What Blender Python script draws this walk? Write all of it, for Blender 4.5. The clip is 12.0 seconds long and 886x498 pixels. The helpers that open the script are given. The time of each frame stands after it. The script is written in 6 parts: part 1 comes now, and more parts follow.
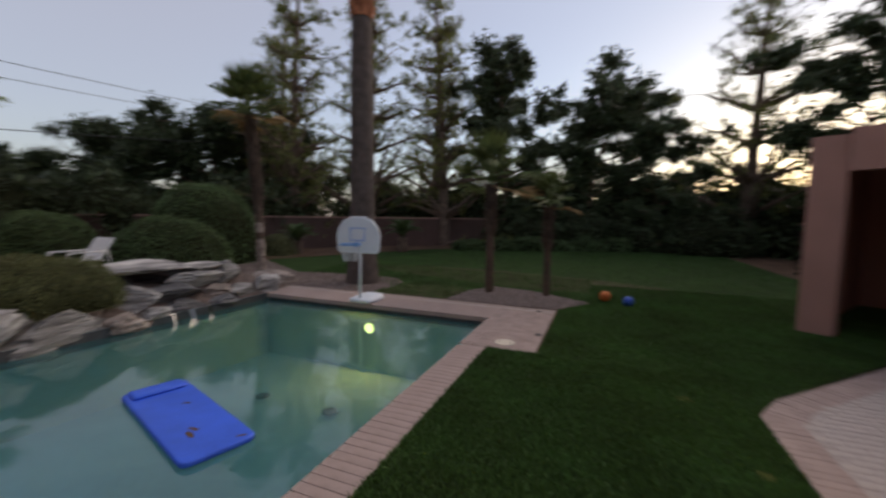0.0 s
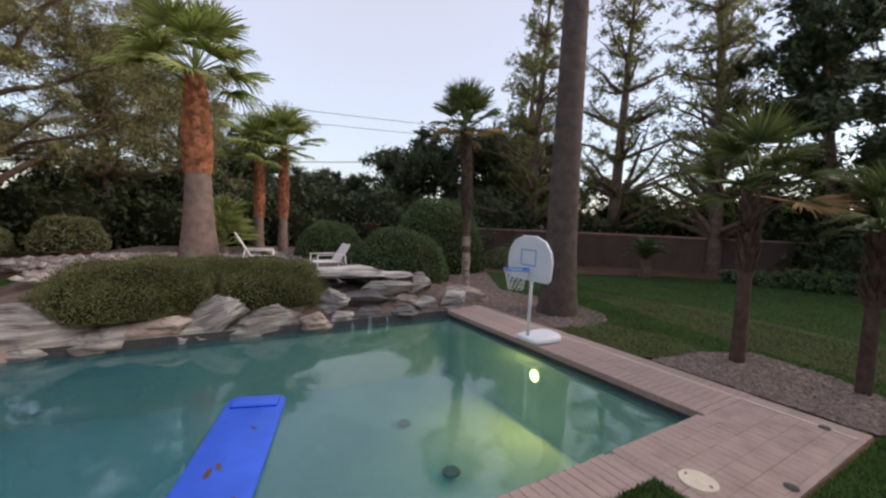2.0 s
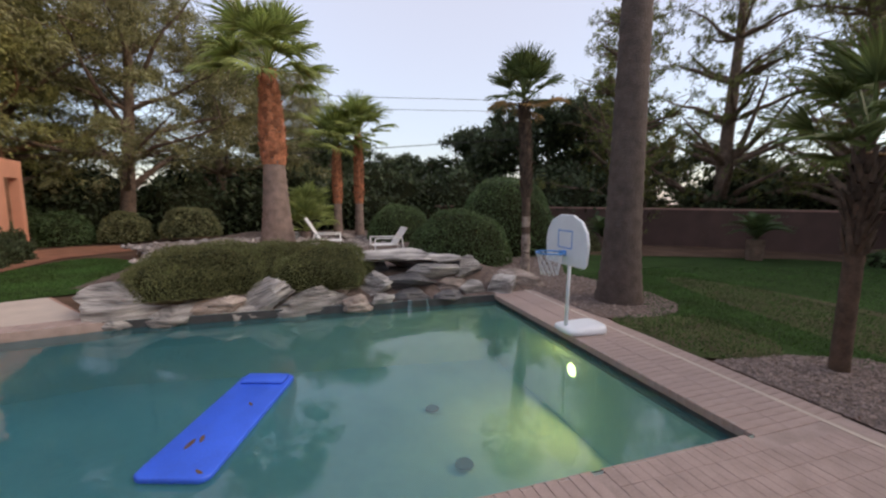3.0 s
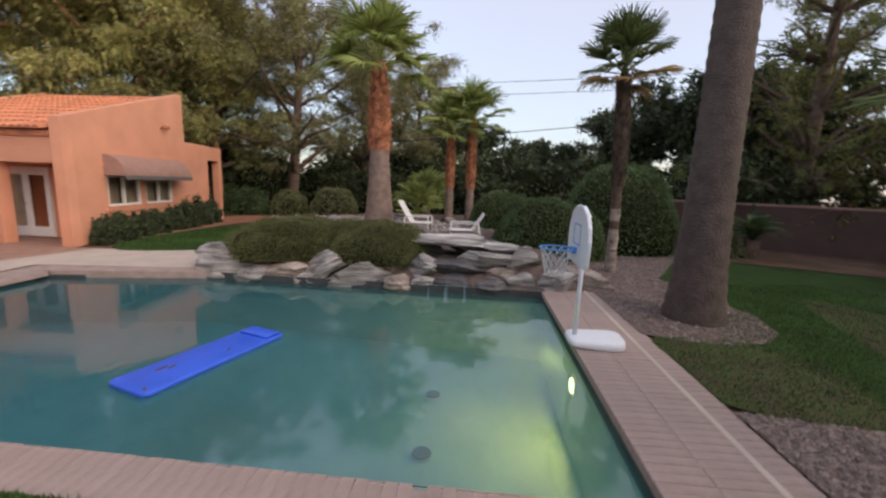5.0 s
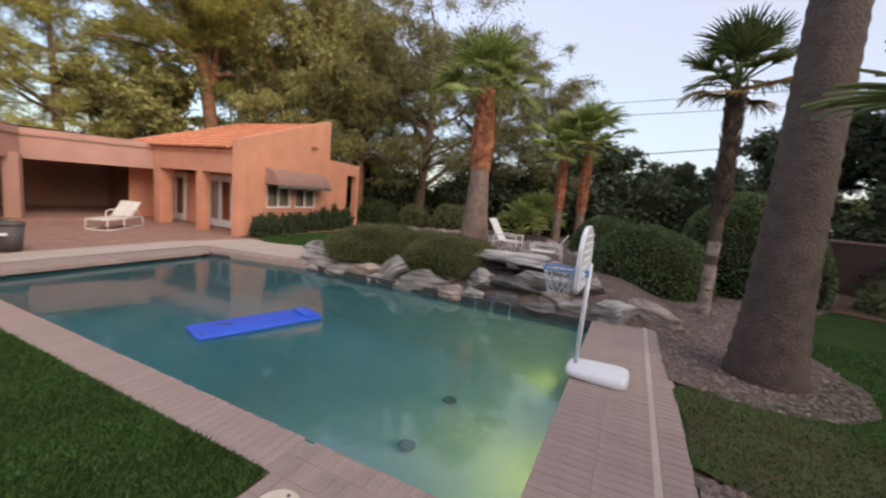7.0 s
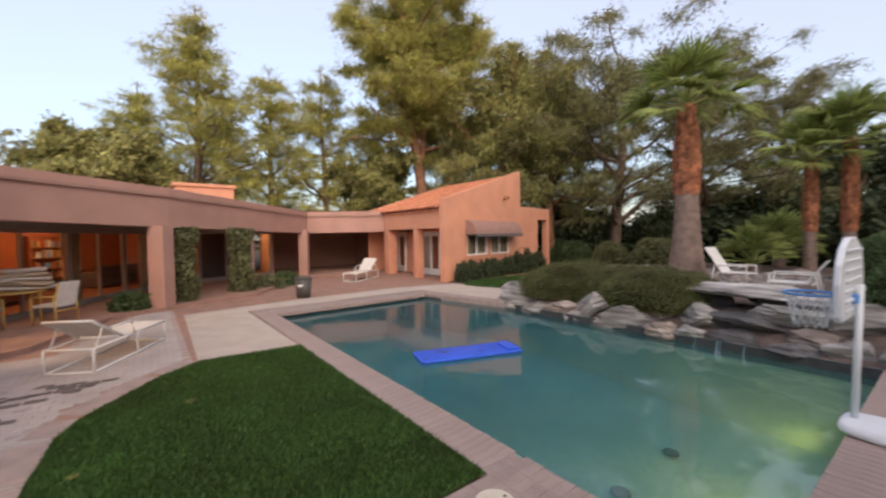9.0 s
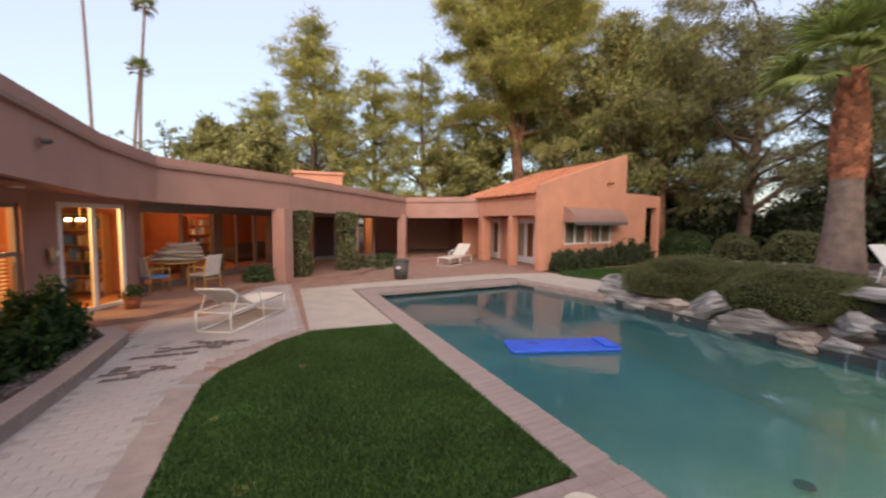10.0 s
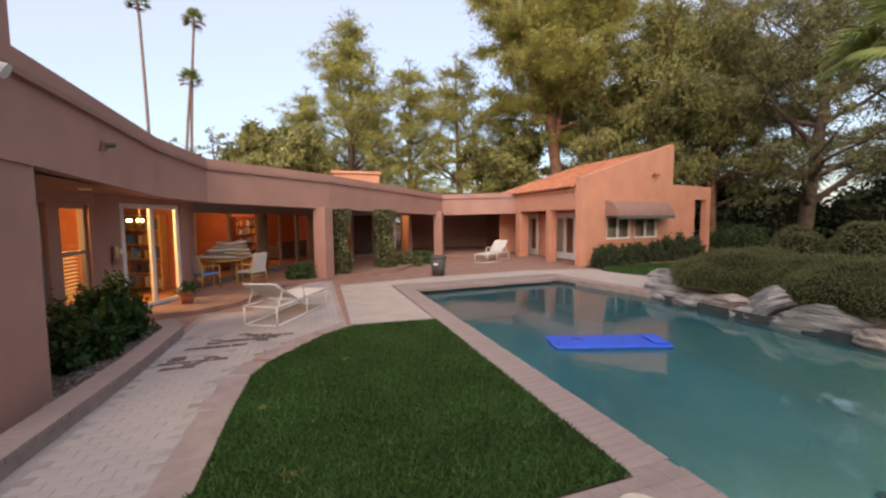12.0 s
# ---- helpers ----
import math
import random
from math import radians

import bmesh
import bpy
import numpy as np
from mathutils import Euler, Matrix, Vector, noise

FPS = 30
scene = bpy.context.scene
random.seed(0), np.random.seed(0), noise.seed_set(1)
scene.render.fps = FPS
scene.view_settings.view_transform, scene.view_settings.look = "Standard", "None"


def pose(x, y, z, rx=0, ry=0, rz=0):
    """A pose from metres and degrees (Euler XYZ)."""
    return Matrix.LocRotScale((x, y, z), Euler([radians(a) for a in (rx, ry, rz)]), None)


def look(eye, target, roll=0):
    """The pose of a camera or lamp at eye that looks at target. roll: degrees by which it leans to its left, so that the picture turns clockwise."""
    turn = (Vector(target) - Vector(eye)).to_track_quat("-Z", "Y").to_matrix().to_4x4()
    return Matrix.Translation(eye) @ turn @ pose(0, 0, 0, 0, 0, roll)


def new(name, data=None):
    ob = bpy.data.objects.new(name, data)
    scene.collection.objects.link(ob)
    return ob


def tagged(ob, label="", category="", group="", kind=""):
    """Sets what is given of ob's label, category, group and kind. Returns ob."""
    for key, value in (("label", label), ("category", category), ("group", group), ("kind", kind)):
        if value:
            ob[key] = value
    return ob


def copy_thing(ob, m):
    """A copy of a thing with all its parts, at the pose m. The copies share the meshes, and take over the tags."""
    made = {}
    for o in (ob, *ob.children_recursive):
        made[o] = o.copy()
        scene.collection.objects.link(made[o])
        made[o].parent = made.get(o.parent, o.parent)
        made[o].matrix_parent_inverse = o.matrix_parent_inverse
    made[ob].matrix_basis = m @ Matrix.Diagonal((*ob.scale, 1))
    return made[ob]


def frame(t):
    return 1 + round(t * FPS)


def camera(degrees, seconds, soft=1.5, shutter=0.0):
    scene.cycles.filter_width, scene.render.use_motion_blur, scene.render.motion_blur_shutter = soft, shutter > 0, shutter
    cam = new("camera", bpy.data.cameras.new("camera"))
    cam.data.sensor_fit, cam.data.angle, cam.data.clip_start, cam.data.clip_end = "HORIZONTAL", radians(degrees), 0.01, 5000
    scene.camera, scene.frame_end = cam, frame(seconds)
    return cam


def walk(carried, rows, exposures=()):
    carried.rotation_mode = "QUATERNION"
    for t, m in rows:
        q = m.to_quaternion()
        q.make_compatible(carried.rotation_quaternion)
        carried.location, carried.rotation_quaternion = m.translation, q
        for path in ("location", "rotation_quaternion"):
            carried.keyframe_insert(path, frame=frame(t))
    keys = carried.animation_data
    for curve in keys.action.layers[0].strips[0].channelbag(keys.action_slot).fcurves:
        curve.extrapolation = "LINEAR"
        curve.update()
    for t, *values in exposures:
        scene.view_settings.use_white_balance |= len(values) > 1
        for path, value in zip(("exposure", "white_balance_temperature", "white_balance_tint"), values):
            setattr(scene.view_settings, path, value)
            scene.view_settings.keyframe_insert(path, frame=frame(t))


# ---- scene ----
cam = camera(96.6, 12.0, soft=2.3, shutter=0.5)
PATH = [
    (0, (0.522, 0.052, 1.912), (-0.221, 1.901, 1.746), 0.8),
    (0.5, (0.57, 0.71, 1.894), (-0.657, 2.274, 1.675), 1.0),
    (1, (0.619, 1.223, 1.956), (-0.773, 2.641, 1.732), 0.2),
    (1.5, (0.724, 1.83, 2.0), (-0.941, 2.917, 1.783), 0.3),
    (2, (0.77, 2.358, 2.062), (-0.937, 3.39, 1.923), 2.4),
    (2.5, (0.855, 2.849, 2.059), (-0.96, 3.674, 1.892), 3.7),
    (2.7, (0.908, 3.125, 2.082), (-0.948, 3.842, 1.881), 2.2),
    (4.3, (1.003, 5.038, 2.086), (-0.956, 5.214, 1.728), -2.9),
    (4.5, (1.029, 5.275, 2.077), (-0.94, 5.327, 1.73), -3.4),
    (5, (1.031, 5.841, 2.082), (-0.935, 5.674, 1.759), 2.2),
    (5.5, (0.997, 6.363, 2.101), (-0.954, 6.003, 1.849), 3.4),
    (6, (0.975, 6.872, 2.078), (-0.878, 6.136, 1.924), 1.2),
    (6.5, (0.894, 7.381, 2.09), (-0.965, 6.692, 1.826), 3.1),
    (6.7, (0.891, 7.521, 2.087), (-0.945, 6.779, 1.807), 4.2),
    (8.5, (1.143, 7.974, 2.063), (-0.251, 6.54, 2.031), -0.2),
    (9, (1.183, 7.879, 1.947), (-0.019, 6.281, 1.877), -0.7),
    (9.5, (1.151, 7.829, 1.95), (0.141, 6.109, 1.808), 1.2),
    (10, (1.161, 7.842, 1.964), (0.368, 6.011, 1.824), 0.5),
    (10.5, (1.199, 7.782, 1.938), (0.568, 5.891, 1.778), 0.8),
    (11, (1.201, 7.783, 1.932), (0.62, 5.875, 1.778), 0.3),
    (11.5, (1.195, 7.775, 1.915), (0.609, 5.869, 1.757), 0.1),
    (12, (1.192, 7.755, 1.884), (0.567, 5.861, 1.736), -0.5),
]
walk(cam, [(t, look(eye, target, roll)) for t, eye, target, roll in PATH], [(0.0, -0.45), (0.5, 0.0), (1.0, 0.2), (2.5, 0.2), (5.5, 0.22), (9.0, 0.24), (12.0, 0.22)])

# ---- world, sun and exposure ----
GLOW = (0.39, 0.92)
world = bpy.data.worlds.new("world")
scene.world = world
world.use_nodes = True
wt = world.node_tree
wt.nodes.clear()
w_out = wt.nodes.new("ShaderNodeOutputWorld")
w_sky = wt.nodes.new("ShaderNodeTexSky")
w_sky.sky_type = "NISHITA"
w_sky.sun_disc = False
w_sky.sun_elevation = radians(5.0)
w_sky.sun_rotation = math.atan2(GLOW[0], GLOW[1])
w_sky.air_density, w_sky.dust_density, w_sky.ozone_density = 1.0, 1.5, 3.4
w_bg = wt.nodes.new("ShaderNodeBackground")
w_bg.inputs["Strength"].default_value = 0.26
w_haze = wt.nodes.new("ShaderNodeBackground")
w_haze.inputs["Color"].default_value = (1.0, 0.87, 0.85, 1)
w_haze.inputs["Strength"].default_value = 0.54
w_add = wt.nodes.new("ShaderNodeAddShader")
wt.links.new(w_sky.outputs[0], w_bg.inputs["Color"])
wt.links.new(w_bg.outputs[0], w_add.inputs[0])
wt.links.new(w_haze.outputs[0], w_add.inputs[1])
wt.links.new(w_add.outputs[0], w_out.inputs["Surface"])

sun = new("sun", bpy.data.lights.new("sun", "SUN"))
sun.data.energy, sun.data.angle, sun.data.color = 3.2, radians(60), (1.0, 0.79, 0.62)
sun.matrix_world = look((GLOW[0] * 50, GLOW[1] * 50, 30), (0, 0, 0))

# ---- materials ----
def mat(name, color, rough=0.7, vary=0.25, scale=6.0, fine=60.0, bump=0.15, metal=0.0, spec=0.4, tint=None, island=0.0, piece=0.0, dist=0.01, stretch=None):
    """A surface with variation at two scales and fine relief."""
    m = bpy.data.materials.new(name)
    m.use_nodes = True
    nt = m.node_tree
    n, l = nt.nodes, nt.links
    b = n["Principled BSDF"]
    b.inputs["Roughness"].default_value = rough
    b.inputs["Metallic"].default_value = metal
    b.inputs["Specular IOR Level"].default_value = spec
    tc = n.new("ShaderNodeTexCoord")
    n1 = n.new("ShaderNodeTexNoise")
    n1.inputs["Scale"].default_value, n1.inputs["Detail"].default_value = scale, 4
    n2 = n.new("ShaderNodeTexNoise")
    n2.inputs["Scale"].default_value, n2.inputs["Detail"].default_value = fine, 3
    where = tc.outputs["Object"]
    if stretch:
        mp = n.new("ShaderNodeMapping")
        mp.inputs["Scale"].default_value = stretch
        l.new(where, mp.inputs["Vector"])
        where = mp.outputs["Vector"]
    l.new(where, n1.inputs["Vector"])
    l.new(where, n2.inputs["Vector"])
    mix = n.new("ShaderNodeMix")
    mix.data_type = "RGBA"
    t = tint or tuple(c * (1 - vary) for c in color)
    mix.inputs["A"].default_value = (*[min(1, c * (1 + vary * 0.6)) for c in color], 1)
    mix.inputs["B"].default_value = (*t, 1)
    ramp = n.new("ShaderNodeMapRange")
    ramp.inputs["From Min"].default_value, ramp.inputs["From Max"].default_value = 0.3, 0.7
    l.new(n1.outputs["Fac"], ramp.inputs["Value"])
    l.new(ramp.outputs["Result"], mix.inputs["Factor"])
    col = mix.outputs["Result"]
    hsv = n.new("ShaderNodeHueSaturation")
    l.new(col, hsv.inputs["Color"])
    v = n.new("ShaderNodeMapRange")
    v.inputs["From Min"].default_value, v.inputs["From Max"].default_value = 0.25, 0.75
    v.inputs["To Min"].default_value, v.inputs["To Max"].default_value = 1 - vary * 0.5, 1 + vary * 0.5
    l.new(n2.outputs["Fac"], v.inputs["Value"])
    val = v.outputs["Result"]
    for amount, node, out in ((island, "ShaderNodeNewGeometry", "Random Per Island"), (piece, "ShaderNodeObjectInfo", "Random")):
        if amount:
            g = n.new(node)
            r = n.new("ShaderNodeMapRange")
            r.inputs["To Min"].default_value, r.inputs["To Max"].default_value = 1 - amount, 1 + amount
            l.new(g.outputs[out], r.inputs["Value"])
            mu = n.new("ShaderNodeMath")
            mu.operation = "MULTIPLY"
            l.new(val, mu.inputs[0])
            l.new(r.outputs["Result"], mu.inputs[1])
            val = mu.outputs[0]
    l.new(val, hsv.inputs["Value"])
    l.new(hsv.outputs["Color"], b.inputs["Base Color"])
    if bump:
        bp = n.new("ShaderNodeBump")
        bp.inputs["Strength"].default_value, bp.inputs["Distance"].default_value = bump, dist
        l.new(n2.outputs["Fac"], bp.inputs["Height"])
        l.new(bp.outputs["Normal"], b.inputs["Normal"])
    return m


def leaf_mat(name, color, island=0.45, through_light=0.25):
    """Leaves: diffuse with some light passing through, each leaf a little different."""
    m = bpy.data.materials.new(name)
    m.use_nodes = True
    nt = m.node_tree
    n, l = nt.nodes, nt.links
    b = n["Principled BSDF"]
    b.inputs["Roughness"].default_value = 0.55
    b.inputs["Specular IOR Level"].default_value = 0.25
    g = n.new("ShaderNodeNewGeometry")
    r = n.new("ShaderNodeMapRange")
    r.inputs["To Min"].default_value, r.inputs["To Max"].default_value = 1 - island, 1 + island
    l.new(g.outputs["Random Per Island"], r.inputs["Value"])
    tc = n.new("ShaderNodeTexCoord")
    n1 = n.new("ShaderNodeTexNoise")
    n1.inputs["Scale"].default_value, n1.inputs["Detail"].default_value = 0.9, 3
    l.new(tc.outputs["Object"], n1.inputs["Vector"])
    hs = n.new("ShaderNodeHueSaturation")
    hs.inputs["Color"].default_value = (*color, 1)
    hr = n.new("ShaderNodeMapRange")
    hr.inputs["To Min"].default_value, hr.inputs["To Max"].default_value = 0.487, 0.53
    l.new(n1.outputs["Fac"], hr.inputs["Value"])
    l.new(hr.outputs["Result"], hs.inputs["Hue"])
    vr = n.new("ShaderNodeMapRange")
    vr.inputs["From Min"].default_value, vr.inputs["From Max"].default_value = 0.3, 0.7
    vr.inputs["To Min"].default_value, vr.inputs["To Max"].default_value = 0.72, 1.28
    l.new(n1.outputs["Fac"], vr.inputs["Value"])
    mu = n.new("ShaderNodeMath")
    mu.operation = "MULTIPLY"
    l.new(r.outputs["Result"], mu.inputs[0])
    l.new(vr.outputs["Result"], mu.inputs[1])
    l.new(mu.outputs[0], hs.inputs["Value"])
    l.new(hs.outputs["Color"], b.inputs["Base Color"])
    tr = n.new("ShaderNodeBsdfTranslucent")
    l.new(hs.outputs["Color"], tr.inputs["Color"])
    mx = n.new("ShaderNodeMixShader")
    mx.inputs[0].default_value = through_light
    l.new(b.outputs[0], mx.inputs[1])
    l.new(tr.outputs[0], mx.inputs[2])
    l.new(mx.outputs[0], n["Material Output"].inputs["Surface"])
    return m


def glow_mat(name, color, strength):
    m = bpy.data.materials.new(name)
    m.use_nodes = True
    b = m.node_tree.nodes["Principled BSDF"]
    b.inputs["Base Color"].default_value = (*color, 1)
    b.inputs["Emission Color"].default_value = (*color, 1)
    b.inputs["Emission Strength"].default_value = strength
    return m


def sheet_gloss_mat(name, clear, rough, ior, ripple=0.0, murk=None, murk_share=0.0):
    """Clear sheet (glass or water): passes light, mirrors by Fresnel."""
    m = bpy.data.materials.new(name)
    m.use_nodes = True
    nt = m.node_tree
    n, l = nt.nodes, nt.links
    n.remove(n["Principled BSDF"])
    tr = n.new("ShaderNodeBsdfTransparent")
    tr.inputs["Color"].default_value = (*clear, 1)
    gl = n.new("ShaderNodeBsdfAnisotropic")
    gl.inputs["Roughness"].default_value = rough
    fr = n.new("ShaderNodeFresnel")
    fr.inputs["IOR"].default_value = ior
    mx = n.new("ShaderNodeMixShader")
    l.new(fr.outputs[0], mx.inputs[0])
    body = tr.outputs[0]
    if murk:
        di, tl = n.new("ShaderNodeBsdfDiffuse"), n.new("ShaderNodeBsdfTranslucent")
        di.inputs["Color"].default_value = tl.inputs["Color"].default_value = (*murk, 1)
        m1, m2 = n.new("ShaderNodeMixShader"), n.new("ShaderNodeMixShader")
        m1.inputs[0].default_value, m2.inputs[0].default_value = 0.5, murk_share
        l.new(di.outputs[0], m1.inputs[1])
        l.new(tl.outputs[0], m1.inputs[2])
        l.new(body, m2.inputs[1])
        l.new(m1.outputs[0], m2.inputs[2])
        body = m2.outputs[0]
    l.new(body, mx.inputs[1])
    l.new(gl.outputs[0], mx.inputs[2])
    l.new(mx.outputs[0], n["Material Output"].inputs["Surface"])
    if ripple:
        tc = n.new("ShaderNodeTexCoord")
        mp = n.new("ShaderNodeMapping")
        mp.inputs["Scale"].default_value = (1.0, 1.6, 1.0)
        l.new(tc.outputs["Object"], mp.inputs["Vector"])
        w1 = n.new("ShaderNodeTexNoise")
        w1.inputs["Scale"].default_value, w1.inputs["Detail"].default_value, w1.inputs["Distortion"].default_value = 2.6, 3, 0.6
        l.new(mp.outputs["Vector"], w1.inputs["Vector"])
        bp = n.new("ShaderNodeBump")
        bp.inputs["Strength"].default_value, bp.inputs["Distance"].default_value = ripple, 0.03
        l.new(w1.outputs["Fac"], bp.inputs["Height"])
        l.new(bp.outputs["Normal"], gl.inputs["Normal"])
        l.new(bp.outputs["Normal"], fr.inputs["Normal"])
    return m


M_STUCCO = mat("stucco", (0.64, 0.305, 0.195), 0.9, 0.10, 1.2, 90, 0.35)
M_STUCCO_PINK = mat("stucco_pink", (0.44, 0.258, 0.21), 0.9, 0.10, 1.2, 90, 0.35)
M_TRIM = mat("stucco_trim", (0.36, 0.22, 0.18), 0.9, 0.12, 2, 80, 0.2)
M_TILE = mat("clay_tile", (0.58, 0.23, 0.125), 0.8, 0.25, 3, 40, 0.2, piece=0.18)
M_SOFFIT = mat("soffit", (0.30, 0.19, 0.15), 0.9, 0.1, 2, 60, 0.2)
M_GRASS = mat("lawn", (0.030, 0.060, 0.016), 0.95, 0.35, 1.5, 140, 0.8, tint=(0.024, 0.045, 0.014), spec=0.1)
M_BLADE = leaf_mat("grass_blade", (0.064, 0.122, 0.030), 0.55, 0.25)
M_DRY = mat("dry_lawn", (0.062, 0.075, 0.032), 0.95, 0.4, 2.2, 120, 0.9, tint=(0.075, 0.058, 0.042), spec=0.1)
M_EARTH = mat("earth", (0.13, 0.085, 0.06), 0.95, 0.35, 1.0, 70, 0.8, spec=0.1)
M_REDEARTH = mat("red_paving", (0.30, 0.15, 0.10), 0.9, 0.25, 2.0, 50, 0.5, spec=0.2)
M_GRAVEL = mat("gravel", (0.165, 0.13, 0.115), 0.9, 0.4, 6, 55, 1.0, spec=0.2, dist=0.03)
M_RIVER = mat("river_stone", (0.29, 0.26, 0.245), 0.8, 0.35, 5, 40, 0.3, island=0.45)
M_STONE_CHIP = mat("gravel_stone", (0.21, 0.17, 0.155), 0.85, 0.3, 10, 60, 0.3, island=0.4)
M_CONCRETE = mat("concrete", (0.47, 0.41, 0.36), 0.85, 0.12, 2.0, 80, 0.3)
M_PAVER = mat("old_paver", (0.44, 0.395, 0.375), 0.85, 0.16, 1.2, 50, 0.4, piece=0.03, island=0.03)
M_PAVER_BED = mat("paver_bed", (0.39, 0.35, 0.335), 0.95, 0.3, 3, 60, 0.5)
M_PATCH = mat("bare_joint", (0.15, 0.125, 0.115), 0.95, 0.3, 5, 50, 0.6)
M_BRICK = mat("coping_brick", (0.345, 0.272, 0.25), 0.85, 0.18, 4, 50, 0.35, piece=0.05, island=0.025)
M_MORTAR = mat("mortar", (0.325, 0.262, 0.242), 0.95, 0.2, 5, 60, 0.4)
M_BAND = mat("waterline_tile", (0.05, 0.055, 0.06), 0.85, 0.3, 8, 40, 0.1)
M_PLASTER = mat("pool_plaster", (0.56, 0.70, 0.68), 0.8, 0.14, 0.6, 12, 0.1, tint=(0.40, 0.58, 0.60))
M_WATER = sheet_gloss_mat("water", (0.44, 0.82, 0.90), 0.006, 1.75, 0.09, (0.14, 0.39, 0.45), 0.32)
M_GLASS = sheet_gloss_mat("glass", (0.88, 0.9, 0.9), 0.01, 1.5)
M_FLOAT = mat("blue_foam", (0.035, 0.12, 0.72), 0.45, 0.12, 3, 40, 0.15)
M_WHITE = mat("white_paint", (0.78, 0.78, 0.76), 0.5, 0.06, 4, 60, 0.05)
M_PLASTIC = mat("white_plastic", (0.75, 0.80, 0.86), 0.4, 0.05, 4, 60, 0.03)
M_BLUE = mat("blue_plastic", (0.12, 0.33, 0.72), 0.4, 0.06, 4, 50, 0.03)
M_NET = mat("white_net", (0.7, 0.72, 0.74), 0.8, 0.1, 20, 90, 0.1)
M_STRAP = mat("vinyl_strap", (0.70, 0.66, 0.60), 0.55, 0.1, 6, 60, 0.05)
M_ROCK = mat("grey_rock", (0.41, 0.40, 0.385), 0.85, 0.55, 2.8, 11, 1.0, tint=(0.06, 0.058, 0.06), piece=0.2, dist=0.06, stretch=(0.7, 0.5, 4.5))
M_ROCK_TAN = mat("tan_rock", (0.33, 0.285, 0.255), 0.85, 0.4, 2.5, 12, 1.0, tint=(0.13, 0.105, 0.09), piece=0.25, dist=0.04, stretch=(0.8, 0.8, 3.0))
M_ROCK_DARK = mat("wet_rock", (0.12, 0.12, 0.125), 0.5, 0.45, 3, 16, 0.8, tint=(0.04, 0.04, 0.045), piece=0.25, dist=0.04, stretch=(0.6, 0.6, 4.0))
M_BARK = mat("bark", (0.17, 0.12, 0.09), 0.95, 0.4, 4, 25, 1.0, dist=0.04)
M_BARK_RED = mat("pine_bark", (0.30, 0.155, 0.095), 0.95, 0.4, 3, 18, 1.0, dist=0.05)
M_PALM_GREY = mat("palm_trunk", (0.25, 0.185, 0.155), 0.95, 0.3, 5, 30, 0.9, dist=0.03)
# Darker copy of palm_trunk: the backlit trunk's shade is put into the colour.
M_PALM_BACKLIT = mat("palm_trunk_backlit", (0.105, 0.083, 0.073), 0.95, 0.3, 5, 30, 0.9, dist=0.03)
M_PALE_BARK = mat("pale_bark", (0.34, 0.29, 0.25), 0.9, 0.45, 7, 40, 0.8, tint=(0.12, 0.09, 0.075), dist=0.03)
M_PALM_RED = mat("palm_boot", (0.42, 0.17, 0.09), 0.9, 0.4, 8, 40, 0.6, island=0.4)
M_PALM_DARK = mat("palm_fibre", (0.085, 0.06, 0.045), 0.95, 0.4, 8, 40, 0.8, island=0.35)
M_PETIOLE = mat("petiole", (0.17, 0.19, 0.06), 0.6, 0.2, 8, 40, 0.1)
L_FROND = leaf_mat("frond", (0.29, 0.33, 0.105), 0.35, 0.35)
# Darker frond for palms standing against the light; that shade is in its colour.
L_FROND_BACKLIT = leaf_mat("backlit_frond", (0.13, 0.165, 0.06), 0.35, 0.3)
L_FROND_DRY = leaf_mat("dry_frond", (0.28, 0.17, 0.07), 0.3, 0.2)
L_PINE = leaf_mat("pine_needles", (0.33, 0.31, 0.09), 0.5)
L_CEDAR = leaf_mat("conifer_needles", (0.17, 0.18, 0.06), 0.5, 0.42)
L_DARK = leaf_mat("dark_leaves", (0.07, 0.09, 0.045), 0.5, 0.2)
L_OLIVE = leaf_mat("olive_leaves", (0.20, 0.19, 0.09), 0.5)
L_YELLOW = leaf_mat("yellow_green_leaves", (0.28, 0.265, 0.10), 0.45)
L_HEDGE = leaf_mat("hedge_leaves", (0.10, 0.145, 0.06), 0.5, 0.25)
L_BUSH = leaf_mat("bush_leaves", (0.125, 0.132, 0.055), 0.4, 0.25)
L_BRIGHT = leaf_mat("bright_leaves", (0.05, 0.095, 0.026), 0.5, 0.2)
L_SAGE = leaf_mat("sage_leaves", (0.18, 0.185, 0.09), 0.45, 0.2)
# Near-black filler under foliage; the shade between leaves is put into its colour.
M_SHADE_CORE = mat("shade_core", (0.025, 0.028, 0.015), 1.0, 0.3, 5, 40, 0.5, spec=0.0)
M_WALL = mat("block_wall", (0.10, 0.062, 0.052), 0.95, 0.15, 1.5, 50, 0.4)
M_AWNING = mat("awning_canvas", (0.33, 0.20, 0.165), 0.85, 0.12, 6, 120, 0.15)
M_VALANCE = mat("awning_valance", (0.12, 0.11, 0.11), 0.85, 0.2, 10, 100, 0.1)
M_INWALL = mat("room_wall", (0.40, 0.14, 0.065), 0.9, 0.12, 2, 60, 0.1)
M_INFLOOR = mat("room_floor", (0.30, 0.13, 0.06), 0.5, 0.2, 3, 40, 0.1)
M_PORCHFLOOR = mat("porch_floor", (0.33, 0.2, 0.155), 0.8, 0.2, 3, 50, 0.25)
M_CURTAIN = mat("curtain", (0.55, 0.45, 0.33), 0.9, 0.12, 5, 80, 0.1)
M_BLACK = mat("black_metal", (0.03, 0.03, 0.032), 0.5, 0.2, 6, 60, 0.1)
